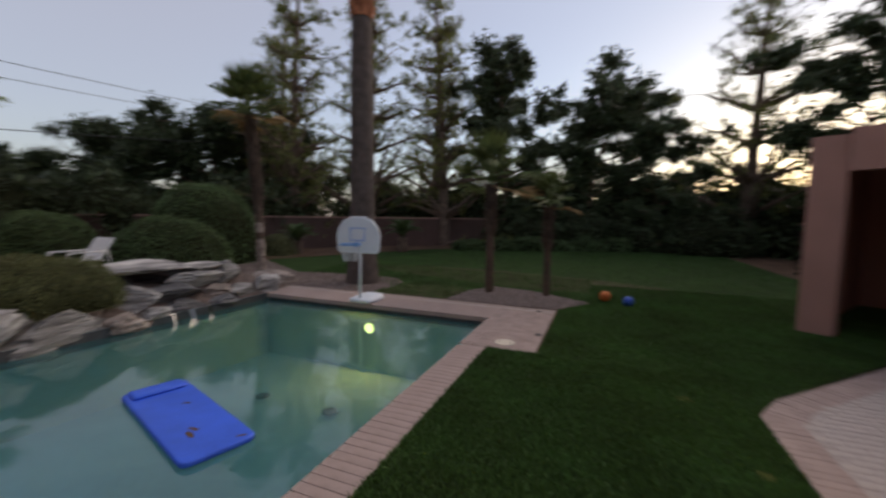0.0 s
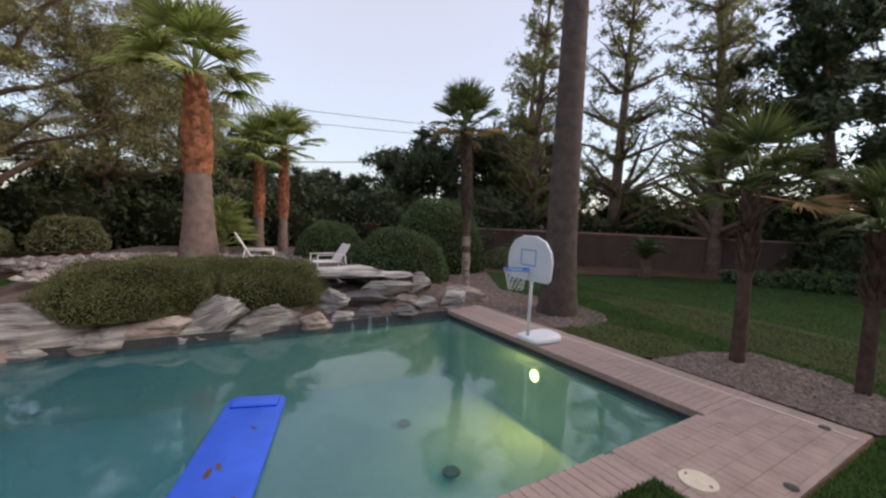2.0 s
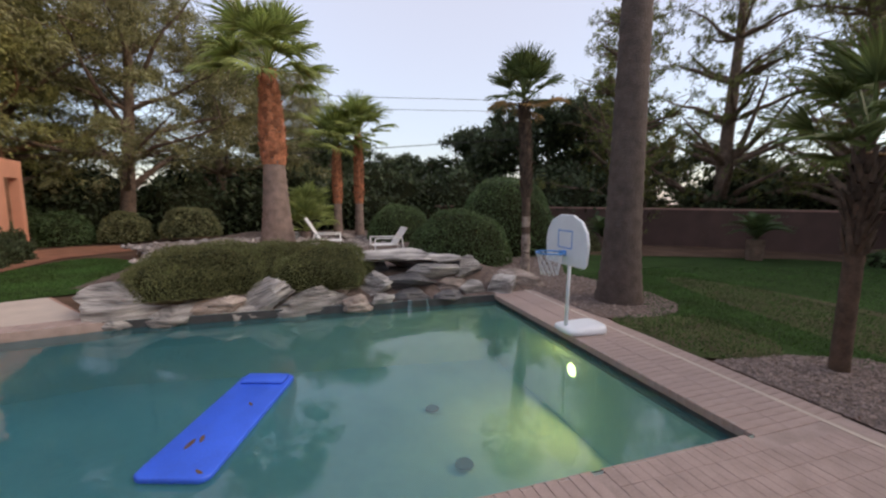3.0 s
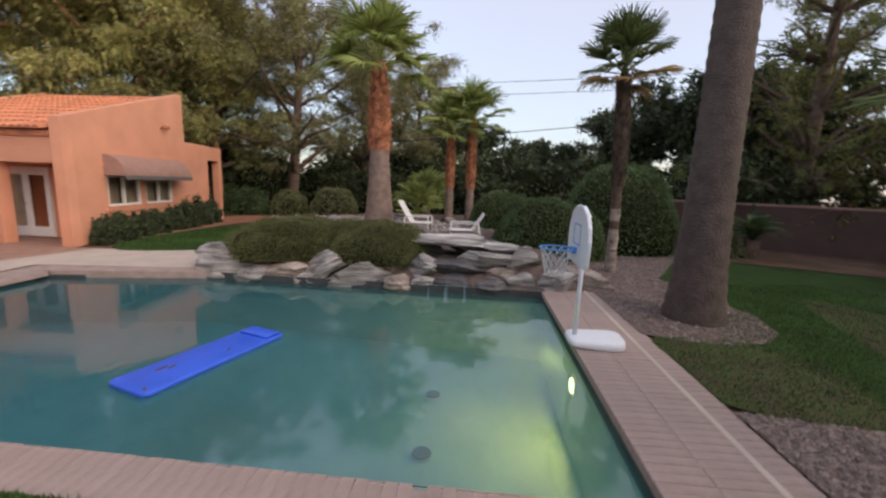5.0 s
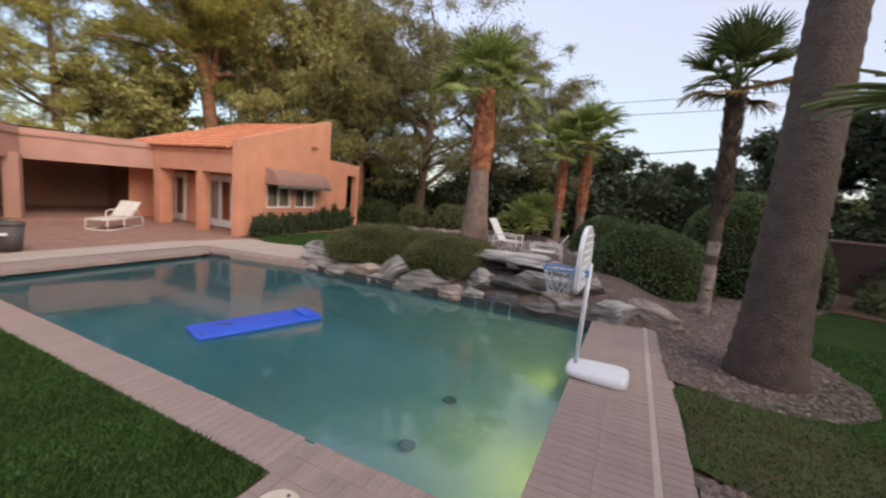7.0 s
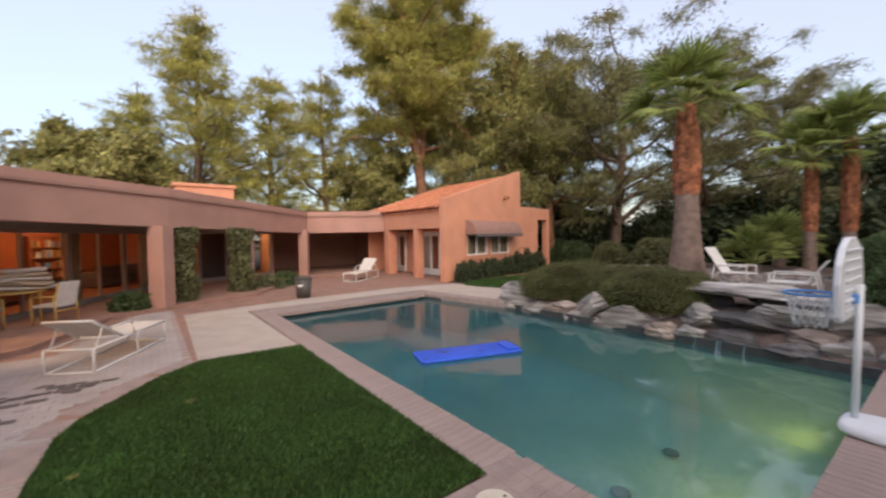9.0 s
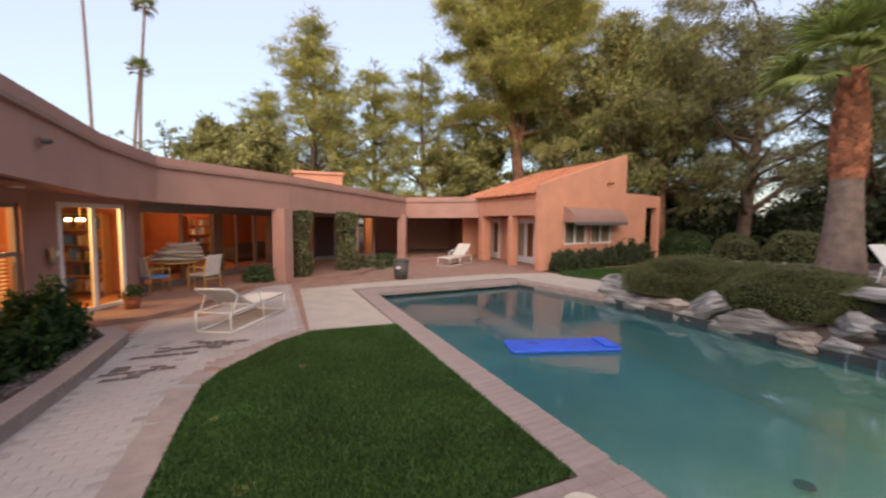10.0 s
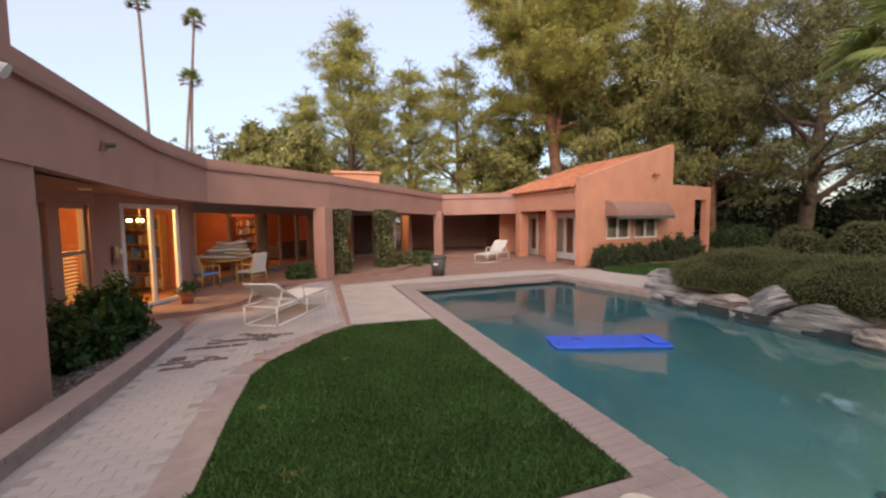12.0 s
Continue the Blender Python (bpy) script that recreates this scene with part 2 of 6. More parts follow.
M_DARKFRAME = mat("window_frame_grey", (0.30, 0.26, 0.23), 0.6, 0.1, 6, 60, 0.05)
M_YELLOWWOOD = mat("yellow_wood", (0.55, 0.36, 0.11), 0.5, 0.2, 8, 60, 0.1)
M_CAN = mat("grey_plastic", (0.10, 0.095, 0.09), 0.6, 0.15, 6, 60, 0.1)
M_TERRACOTTA = mat("terracotta", (0.36, 0.15, 0.08), 0.8, 0.15, 6, 50, 0.15)
M_ORANGE = mat("orange_rubber", (0.62, 0.17, 0.04), 0.6, 0.12, 20, 200, 0.2)
M_BLUEBALL = mat("blue_rubber", (0.03, 0.10, 0.50), 0.45, 0.12, 20, 200, 0.1)
M_LID = mat("skimmer_lid", (0.60, 0.55, 0.46), 0.6, 0.1, 10, 60, 0.1)
M_WIRE = mat("cable", (0.02, 0.02, 0.02), 0.6, 0.1, 6, 60, 0.0)
E_WARM = glow_mat("warm_lamp", (1.0, 0.55, 0.18), 14.0)
E_BULB = glow_mat("bulb", (1.0, 0.75, 0.42), 12.0)
E_POOL = glow_mat("pool_lamp_lens", (1.0, 0.74, 0.22), 9.0)

# ---- building helpers ----
def mesh_ob(name, bm, material, parent=None, label="", smooth=False, mats=()):
    me = bpy.data.meshes.new(name)
    bm.to_mesh(me)
    bm.free()
    me.materials.append(material)
    for extra in mats:
        me.materials.append(extra)
    if smooth:
        me.polygons.foreach_set("use_smooth", [True] * len(me.polygons))
    ob = new(name, me)
    if parent is not None:
        ob.parent = parent
    return tagged(ob, label)


def part(name, bm, material, parent, label="", smooth=False):
    return mesh_ob(name, bm, material, parent, label, smooth)


def empty(name, label, category, x=0, y=0, z=0, rz=0, group="", kind=""):
    ob = new(name)
    ob.empty_display_size = 0.1
    ob.matrix_basis = pose(x, y, z, 0, 0, rz)
    return tagged(ob, label, category, group, kind)


def setting(ob, label, category):
    return tagged(ob, label, category, kind="structure")


def box(bm, x0, x1, y0, y1, z0, z1, bevel=0.0):
    r = bmesh.ops.create_cube(bm, size=1.0, matrix=Matrix.Translation(((x0 + x1) / 2, (y0 + y1) / 2, (z0 + z1) / 2)) @ Matrix.Diagonal((x1 - x0, y1 - y0, z1 - z0, 1)))
    if bevel:
        es = list({e for v in r["verts"] for e in v.link_edges})
        bmesh.ops.bevel(bm, geom=es, offset=bevel, segments=2, affect="EDGES", profile=0.6)
    return bm


def cyl(bm, p0, p1, r0, r1=None, n=12, caps=True):
    p0, p1 = Vector(p0), Vector(p1)
    r1 = r0 if r1 is None else r1
    d = p1 - p0
    q = d.to_track_quat("Z", "Y").to_matrix().to_4x4()
    bmesh.ops.create_cone(bm, cap_ends=caps, segments=n, radius1=r0, radius2=r1, depth=d.length, matrix=Matrix.Translation((p0 + p1) / 2) @ q)
    return bm


def prism(bm, pts, z0, z1):
    """An upright prism over a plan outline; z1 may be a list, a height for each corner."""
    zs = z1 if isinstance(z1, (list, tuple)) else [z1] * len(pts)
    lo = [bm.verts.new((x, y, z0)) for x, y in pts]
    hi = [bm.verts.new((x, y, z)) for (x, y), z in zip(pts, zs)]
    n = len(pts)
    bm.faces.new(lo[::-1])
    bm.faces.new(hi)
    for i in range(n):
        bm.faces.new((lo[i], lo[(i + 1) % n], hi[(i + 1) % n], hi[i]))
    bmesh.ops.recalc_face_normals(bm, faces=bm.faces[:])
    return bm


def strip(bm, line, w, z0, z1, side=0.0):
    """A wall of thickness w along a plan polyline, mitred; side shifts it to the left (+) or right (-)."""
    pts = [Vector((p[0], p[1])) for p in line]
    left, right = [], []
    for i, p in enumerate(pts):
        a = (pts[i] - pts[i - 1]).normalized() if i else (pts[1] - pts[0]).normalized()
        b = (pts[i + 1] - pts[i]).normalized() if i + 1 < len(pts) else a
        na, nb = Vector((-a.y, a.x)), Vector((-b.y, b.x))
        m = (na + nb).normalized()
        k = 1 / max(0.4, m.dot(na))
        left.append(p + m * k * (side + w / 2))
        right.append(p + m * k * (side - w / 2))
    for i in range(len(pts) - 1):
        q = [left[i], right[i], right[i + 1], left[i + 1]]
        vs = [bm.verts.new((v.x, v.y, z)) for z in (z0, z1) for v in q]
        for f in ((3, 2, 1, 0), (4, 5, 6, 7), (0, 1, 5, 4), (2, 3, 7, 6), (1, 2, 6, 5), (3, 0, 4, 7)):
            bm.faces.new([vs[j] for j in f])
    bmesh.ops.remove_doubles(bm, verts=bm.verts[:], dist=0.0005)
    bmesh.ops.recalc_face_normals(bm, faces=bm.faces[:])
    return bm


def offset_line(line, d):
    out = []
    pts = [Vector((p[0], p[1])) for p in line]
    for i, p in enumerate(pts):
        a = (pts[i] - pts[i - 1]).normalized() if i else (pts[1] - pts[0]).normalized()
        b = (pts[i + 1] - pts[i]).normalized() if i + 1 < len(pts) else a
        na, nb = Vector((-a.y, a.x)), Vector((-b.y, b.x))
        m = (na + nb).normalized()
        out.append(tuple(p + m * d / max(0.4, m.dot(na))))
    return out


def plate(bm, outline, z, holes=()):
    """A flat sheet with holes."""
    edges = []
    for ring in (outline, *holes):
        vs = [bm.verts.new((x, y, z)) for x, y in ring]
        edges += [bm.edges.new((vs[i], vs[(i + 1) % len(vs)])) for i in range(len(vs))]
    bmesh.ops.triangle_fill(bm, use_beauty=True, use_dissolve=False, edges=edges)
    for f in bm.faces:
        f.normal_update()
        if f.normal.z < 0:
            f.normal_flip()
    return bm


def smooth_ring(pts, n=6):
    """A closed curve through the plan points."""
    out, k = [], len(pts)
    for i in range(k):
        p0, p1, p2, p3 = (Vector(pts[(i + j - 1) % k]) for j in range(4))
        for s in range(n):
            t = s / n
            out.append(tuple(0.5 * ((2 * p1) + (p2 - p0) * t + (2 * p0 - 5 * p1 + 4 * p2 - p3) * t * t + (3 * p1 - p0 - 3 * p2 + p3) * t ** 3)))
    return out


def raw_mesh(name, verts, faces, material, smooth=False):
    me = bpy.data.meshes.new(name)
    me.from_pydata(verts.tolist() if isinstance(verts, np.ndarray) else verts, [], faces.tolist() if isinstance(faces, np.ndarray) else faces)
    me.materials.append(material)
    if smooth:
        me.polygons.foreach_set("use_smooth", [True] * len(me.polygons))
    return me


def quads(name, centre, u, v, material):
    """Many small leaves: diamond quads with half-axes u and v."""
    n = len(centre)
    vs = np.empty((n, 4, 3))
    vs[:, 0], vs[:, 1], vs[:, 2], vs[:, 3] = centre - u, centre + v - u * 0.2, centre + u, centre - v - u * 0.2
    return raw_mesh(name, vs.reshape(-1, 3), np.arange(n * 4).reshape(n, 4), material)


def unit(rng, n):
    d = rng.normal(size=(n, 3))
    return d / np.linalg.norm(d, axis=1)[:, None]

# ---- ground, pool and paving ----
POOL = [(-1.39, 7.24), (-6.95, 7.28), (-6.95, 0.0), (-6.2, -3.35), (-1.39, -3.1)]
WATER_Z = -0.15
DECK_N = [(-1.39, 7.24), (-0.28, 8.36), (-7.3, 8.28), (-7.3, 7.28), (-6.95, 7.28)]
DIG = [(-0.95, 8.2), (-7.4, 8.2), (-7.4, -0.2), (-6.75, -3.9), (-0.95, -3.7)]

bm = plate(bmesh.new(), [(-300, -300), (300, -300), (300, 300), (-300, 300)], -0.035, [DIG])
setting(mesh_ob("ground", bm, M_EARTH), "bare brown earth reaching to the horizon", "ground")

# basin
bm = bmesh.new()
top = [bm.verts.new((x, y, 0.0)) for x, y in POOL]
def depth(y):
    return -1.15 if y < 1 else -1.15 - 0.35 * (y - 1) / 6.3
bot = [bm.verts.new((x, y, depth(y))) for x, y in POOL]
bm.faces.new(bot)
for i in range(5):
    bm.faces.new((top[i], bot[i], bot[(i + 1) % 5], top[(i + 1) % 5]))
bmesh.ops.recalc_face_normals(bm, faces=bm.faces[:])
pool = setting(mesh_ob("pool_basin", bm, M_PLASTER), "pale green plastered swimming pool basin under water", "pool")
bm = bmesh.new()
ring = POOL + [POOL[0]]
inner = offset_line(ring, 0.012)
inner[0] = inner[-1] = (-1.40, 7.23)
for i in range(5):
    (x0, y0), (x1, y1) = inner[i], inner[i + 1]
    f = [bm.verts.new(c) for c in ((x0, y0, -0.26), (x1, y1, -0.26), (x1, y1, 0.0), (x0, y0, 0.0))]
    bm.faces.new(f)
part("waterline_band", bm, M_BAND, pool, "dark waterline tile band")

bm = bmesh.new()
bm.faces.new([bm.verts.new((x, y, WATER_Z)) for x, y in POOL])
bmesh.ops.recalc_face_normals(bm, faces=bm.faces[:])
if bm.faces[:][0].normal.z < 0:
    bmesh.ops.reverse_faces(bm, faces=bm.faces[:])
water = setting(mesh_ob("water", bm, M_WATER), "clear green-tinted pool water with small ripples", "water")

# the lamp under water in the end wall
lamp = empty("pool_light", "round yellow underwater light in the pool wall", "pool light", -4.05, 7.235, -0.52)
bm = bmesh.new()
cyl(bm, (0, -0.02, 0), (0, 0.0, 0), 0.13, 0.15, 24)
part("rim", bm, M_WHITE, lamp, "white ring")
bm = bmesh.new()
cyl(bm, (0, -0.035, 0), (0, -0.018, 0), 0.09, 0.105, 24)
part("lens", bm, E_POOL, lamp, "glowing yellow lens")
pl = new("pool_lamp", bpy.data.lights.new("pool_lamp", "SPOT"))
pl.data.energy, pl.data.color, pl.data.shadow_soft_size = 85, (1.0, 0.44, 0.08), 0.10
pl.data.spot_size, pl.data.spot_blend = radians(176), 0.1
pl.matrix_world = look((-4.05, 7.12, -0.52), (-4.05, 6.2, -0.66))

# lawns
LAWN_E = [(-0.98, 0.7), (0.56, 0.62), (1.07, 1.06), (1.8, 2.1), (1.95, 2.55), (2.0, 3.4), (2.03, 4.7), (2.3, 5.16), (4.2, 7.1), (6.5, 7.15), (6.5, 27.5), (-3.0, 26.5), (-9.0, 20.5), (-12.5, 12.5), (-8.6, 10.2), (-6.6, 10.6), (-4.6, 9.2), (-4.2, 8.4), (-2.9, 8.4), (-2.3, 9.7), (-1.2, 10.4), (0.3, 9.4), (-0.24, 8.38), (-0.26, 5.58), (-0.98, 5.55)]
bm = plate(bmesh.new(), LAWN_E, 0.0)
setting(mesh_ob("lawn", bm, M_GRASS), "dark green mown lawn beside the pool", "lawn")
LAWN_W = [(-8.85, -4.2), (-9.3, -1.9), (-10.8, -0.2), (-13.5, -1.5), (-15.5, -4.1), (-12.2, -4.9)]
bm = plate(bmesh.new(), smooth_ring(LAWN_W, 4), 0.0)
setting(mesh_ob("lawn_small", bm, M_GRASS), "small green lawn by the guest house", "lawn")
DRY = [(-2.5, 10.9), (0.6, 10.7), (2.6, 11.8), (0.0, 13.2), (-5.0, 13.8), (-7.5, 12.6)]
bm = plate(bmesh.new(), smooth_ring(DRY, 5), 0.004)
setting(mesh_ob("lawn_worn", bm, M_DRY), "worn dry patch of the lawn", "lawn")

DRY_DECK = [(-4.7, 8.5), (-3.7, 8.46), (-2.85, 8.5), (-2.6, 9.5), (-3.3, 10.2), (-4.5, 10.1)]
bm = plate(bmesh.new(), smooth_ring(DRY_DECK, 4), 0.004)
setting(mesh_ob("lawn_worn_deck", bm, M_DRY), "thin worn lawn between deck and palm", "lawn")

# gravel beds
BED_A = [(-2.75, 8.42), (-2.6, 9.6), (-2.2, 10.5), (-1.1, 10.3), (0.35, 9.35), (-0.3, 8.42)]
BED_B = [(-7.3, 8.3), (-4.8, 8.35), (-4.62, 8.9), (-4.55, 9.5), (-4.75, 10.1), (-5.2, 10.55), (-6.0, 10.75), (-7.2, 10.6), (-8.8, 10.3), (-12.6, 12.6), (-16, 14), (-17, 9), (-12, 4), (-9.4, 6.8)]
for k, bed in enumerate((BED_A, BED_B)):
    bm = plate(bmesh.new(), bed, 0.008)
    setting(mesh_ob("gravel_bed", bm, M_GRAVEL), "brown gravel and bark bed", "gravel")
BED_N = [(-12.6, 12.6), (-9.1, 20.4), (-3.0, 26.4), (6.5, 27.4), (6.5, 31), (-6, 27.5), (-12.5, 23.5), (-17.5, 15)]
bm = plate(bmesh.new(), BED_N, 0.006)
setting(mesh_ob("planting_bed", bm, M_EARTH), "bare planting bed along the wall", "planting bed")


def chips(name, outline, n, size, material, label, seed, z=0.012, keep=None):
    """Scattered loose stones as one mesh."""
    rng = np.random.default_rng(seed)
    xs, ys = [p[0] for p in outline], [p[1] for p in outline]
    pts = []
    while len(pts) < n:
        x, y = rng.uniform(min(xs), max(xs)), rng.uniform(min(ys), max(ys))
        inside = False
        for i in range(len(outline)):
            (x0, y0), (x1, y1) = outline[i - 1], outline[i]
            if (y0 > y) != (y1 > y) and x < (x1 - x0) * (y - y0) / (y1 - y0) + x0:
                inside = not inside
        if inside:
            pts.append((x, y))
    base = np.array([(0, 0, 1), (1, 0, 0), (0, 1, 0), (-1, 0, 0), (0, -1, 0), (0, 0, -0.6)], float)
    tri = np.array([(0, 1, 2), (0, 2, 3), (0, 3, 4), (0, 4, 1), (5, 2, 1), (5, 3, 2), (5, 4, 3), (5, 1, 4)])
    P = np.array(pts)
    s = rng.uniform(0.5, 1.5, (n, 1, 3)) * size * np.array([1, 1, 0.55])
    v = base[None] * s + rng.normal(size=(n, 6, 3)) * size * 0.15
    a = rng.uniform(0, 6.28, n)
    c, sn = np.cos(a)[:, None], np.sin(a)[:, None]
    v = np.stack([v[..., 0] * c - v[..., 1] * sn, v[..., 0] * sn + v[..., 1] * c, v[..., 2]], -1)
    v += np.concatenate([P, np.full((n, 1), z)], 1)[:, None]
    f = (tri[None] + 6 * np.arange(n)[:, None, None]).reshape(-1, 3)
    return tagged(new(name, raw_mesh(name, v.reshape(-1, 3), f, material)), label, "gravel", kind="stuff")


chips("gravel", BED_A, 5200, 0.026, M_STONE_CHIP, "loose brown gravel and chips", 3)
chips("gravel", BED_B, 9000, 0.034, M_STONE_CHIP, "loose brown gravel and chips", 4)
RIVER = [(-11.2, -1.2), (-10.0, 0.5), (-11.5, 3.5), (-14.5, 6.5), (-17, 6.0), (-17.5, -0.5), (-15.5, -3.2), (-13.4, -1.4)]

# paved terraces
TERRACE = [(-0.9, -3.55), (-0.98, 0.68), (0.57, 0.60), (1.08, 1.04), (1.82, 2.09), (1.97, 2.55), (2.02, 3.4), (2.05, 4.7), (2.32, 5.14), (4.25, 7.08), (6.4, 7.06), (6.4, -1.0), (3.2, -8.0), (-2, -13), (-10.5, -13.5), (-10.5, -5.3), (-8.75, -5.2), (-8.8, -4.2), (-9.3, -1.9), (-7.4, -0.4), (-7.2, -0.3), (-6.6, -3.75)]
bm = plate(bmesh.new(), TERRACE, -0.012)
setting(mesh_ob("terrace", bm, M_PORCHFLOOR), "worn pinkish brick paving round the house", "paving")
CONC = [(-0.96, 0.66), (0.58, 0.58), (0.47, -4.06), (-0.9, -4.35)]
bm = prism(bmesh.new(), CONC, -0.05, -0.002)
setting(mesh_ob("pavement", bm, M_CONCRETE), "pale smooth concrete slab between lawn and pool", "pavement")
CONC_W = [(-7.28, -0.35), (-6.68, -3.85), (-0.9, -3.6), (-0.9, -4.35), (-3, -4.7), (-6.3, -5.0), (-8.7, -4.5), (-9.25, -1.95)]
bm = prism(bmesh.new(), CONC_W, -0.05, -0.003)
setting(mesh_ob("pavement_far", bm, M_CONCRETE), "pale concrete deck along the far pool edge", "pavement")
RED = [(-9.4, -4.95), (-15.8, -5.0), (-18.4, -2.9), (-20.0, -3.6), (-19.6, -6.6), (-18, -7.6), (-16.8, -6.9), (-9.0, -5.5)]
bm = plate(bmesh.new(), RED, 0.002)
setting(mesh_ob("path_red", bm, M_REDEARTH), "red brick path leading past the guest house", "path")

# ---- main house ----
S_Z, T_Z = 2.32, 3.27
def lift_far(b):
    """The parapet line rises and falls a little along the front."""
    for v in b.verts:
        if v.co.z > S_Z + 0.5:
            v.co.z += float(np.interp(-v.co.y, (0, 3.4, 5.75, 8.8, 12.0), (0, -0.11, -0.17, -0.23, -0.35)))
        else:
            v.co.z += float(np.interp(-v.co.y, (-2.6, 1.2, 3.4, 5.75, 8.8, 12.0), (0.14, 0.05, 0.04, -0.06, -0.10, -0.20)))
FACADE = [(3.9, 4.6), (3.97, 2.6), (4.12, -1.2), (3.75, -3.4), (0.75, -5.75), (-5.2, -12.0), (-8.95, -10.45)]
house = setting(empty("house_wall", "", ""), "pink stucco house front with a covered porch", "house")
bm = strip(bmesh.new(), FACADE, 0.3, S_Z, T_Z)
lift_far(bm)
part("fascia", bm, M_STUCCO_PINK, house, "deep pink stucco fascia")
bm = strip(bmesh.new(), FACADE, 0.42, T_Z, T_Z + 0.07)
lift_far(bm)
part("cornice", bm, M_TRIM, house, "moulded cornice strip")
bm = strip(bmesh.new(), FACADE, 0.34, T_Z + 0.07, T_Z + 0.26)
lift_far(bm)
part("parapet", bm, M_STUCCO_PINK, house, "rounded stucco parapet")
BACK = [(7.4, 9.5), (5.35, 4.6), (5.15, 2.6), (5.05, -0.9), (4.35, -3.0), (4.35, -4.6), (2.7, -7.6), (-3.2, -13.6), (-10.2, -13.8)]
bm = plate(bmesh.new(), FACADE + [(-10.2, -13.8), (-12, -20), (8, -20), (14, 0), (14, 6), (6, 6)], T_Z - 0.02)
setting(mesh_ob("roof", bm, M_SOFFIT), "flat roof behind the parapet", "roof")
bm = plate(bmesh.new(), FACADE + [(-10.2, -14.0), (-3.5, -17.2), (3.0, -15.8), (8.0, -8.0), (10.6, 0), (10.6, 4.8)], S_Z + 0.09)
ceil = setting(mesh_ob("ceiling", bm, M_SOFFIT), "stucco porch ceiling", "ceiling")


def pier(x, y, w, d, rz, z1=S_Z):
    bm = box(bmesh.new(), -w / 2, w / 2, -d / 2, d / 2, 0, z1, 0.025)
    ob = part("pillar", bm, M_STUCCO_PINK, house, "square stucco pillar")
    ob.matrix_basis = pose(x, y, -0.02, 0, 0, rz)


pier(4.03, 3.3, 0.42, 1.35, 2, S_Z + 0.18)
pier(4.36, -4.35, 0.30, 0.30, 20)
pier(0.86, -5.45, 0.44, 0.44, -38)
pier(-1.75, -7.6, 0.26, 0.26, -45)
pier(-4.95, -11.55, 0.42, 0.42, -30)

# ---- guest house ----
GS = 0.17
def side_y(x):
    return -5.2 - GS * (-8.75 - x)
guest = empty("guest_house", "salmon stucco guest house with a sloping clay tile roof", "house")
# side wall with window openings, built of pieces round the openings
def side_piece(u0, u1, z0, z1, zz=None, y0=0.0, y1=0.28):
    """A piece of the side wall; u runs from the front corner along the wall; zz slopes the top."""
    za, zb = zz or (z1, z1)
    b = bmesh.new()
    lo = [(u0, y0), (u1, y0), (u1, y1), (u0, y1)]
    prism(b, lo, z0, [za, zb, zb, za])
    return b
SIDE = Matrix(((-math.cos(math.atan(GS)), math.sin(math.atan(GS)), 0, -8.75), (-math.sin(math.atan(GS)), -math.cos(math.atan(GS)), 0, -5.2), (0, 0, 1, 0), (0, 0, 0, 1)))
LW = 5.75
def top_at(u):
    return 3.46 + (5.2 - 3.46) * u / LW
W1, W2, WZ0, WZ1 = (1.45, 2.95), (3.2, 4.75), 1.02, 1.98
for u0, u1, z0, z1, zz in ((0, LW, 0, WZ0, None), (0, W1[0], WZ0, WZ1, None), (W1[1], W2[0], WZ0, WZ1, None), (W2[1], LW, WZ0, WZ1, None), (0, LW, WZ1, 3, (top_at(0), top_at(LW))),
                           (LW, 7.55, 0, 3.38, None), (7.55, 8.55, 2.75, 3.36, None), (8.55, 8.85, 0, 3.36, None)):
    t = side_piece(u0, u1, z0, z1, zz)
    bmesh.ops.transform(t, matrix=SIDE, verts=t.verts[:])
    bmesh.ops.recalc_face_normals(t, faces=t.faces[:])
    part("side_wall", t, M_STUCCO, guest)
t = side_piece(7.4, 8.7, 0, 2.8, None, 0.85, 0.95)
bmesh.ops.transform(t, matrix=SIDE, verts=t.verts[:])
bmesh.ops.recalc_face_normals(t, faces=t.faces[:])
part("recess_back", t, M_STUCCO, guest)
# front: lintel, corner pier and pillars
bm = box(bmesh.new(), -9.03, -8.75, -10.35, -5.22, 2.25, 3.06)
part("front_beam", bm, M_STUCCO, guest)
for y0, y1, d in ((-5.5, -5.2, 0.30), (-7.62, -7.28, 0.34), (-10.4, -9.95, 0.5)):
    bm = box(bmesh.new(), -8.75 - d, -8.752, y0, y1, -0.02, 2.26, 0.02)
    part("pillar", bm, M_STUCCO, guest, "square salmon stucco pillar")
bm = bmesh.new()
for y0, y1 in ((-5.5, -7.12), (-8.78, -10.25), (-11.85, -12.3)):
    box(bm, -10.28, -10.0, y1, y0, 0, 2.6)
box(bm, -10.28, -10.0, -12.3, -5.45, 2.13, 2.7)
box(bm, -10.28, -8.75, -12.5, -12.3, 0, 3.2)
part("recess_wall", bm, M_STUCCO, guest)
bm = box(bmesh.new(), -10.3, -8.9, -12.3, -5.4, 2.28, 2.36)
part("recess_ceiling", bm, M_STUCCO, guest)
bm = bmesh.new()
prism(bm, [(-14.6, -12.3), (-14.6, -6.3), (-14.4, -6.3), (-14.4, -12.3)], 0, 5.1)
prism(bm, [(-14.6, -12.5), (-8.75, -12.5), (-8.75, -12.25), (-14.6, -12.25)], 0, [5.2, 3.3, 3.3, 5.2])
part("back_wall", bm, M_STUCCO, guest)
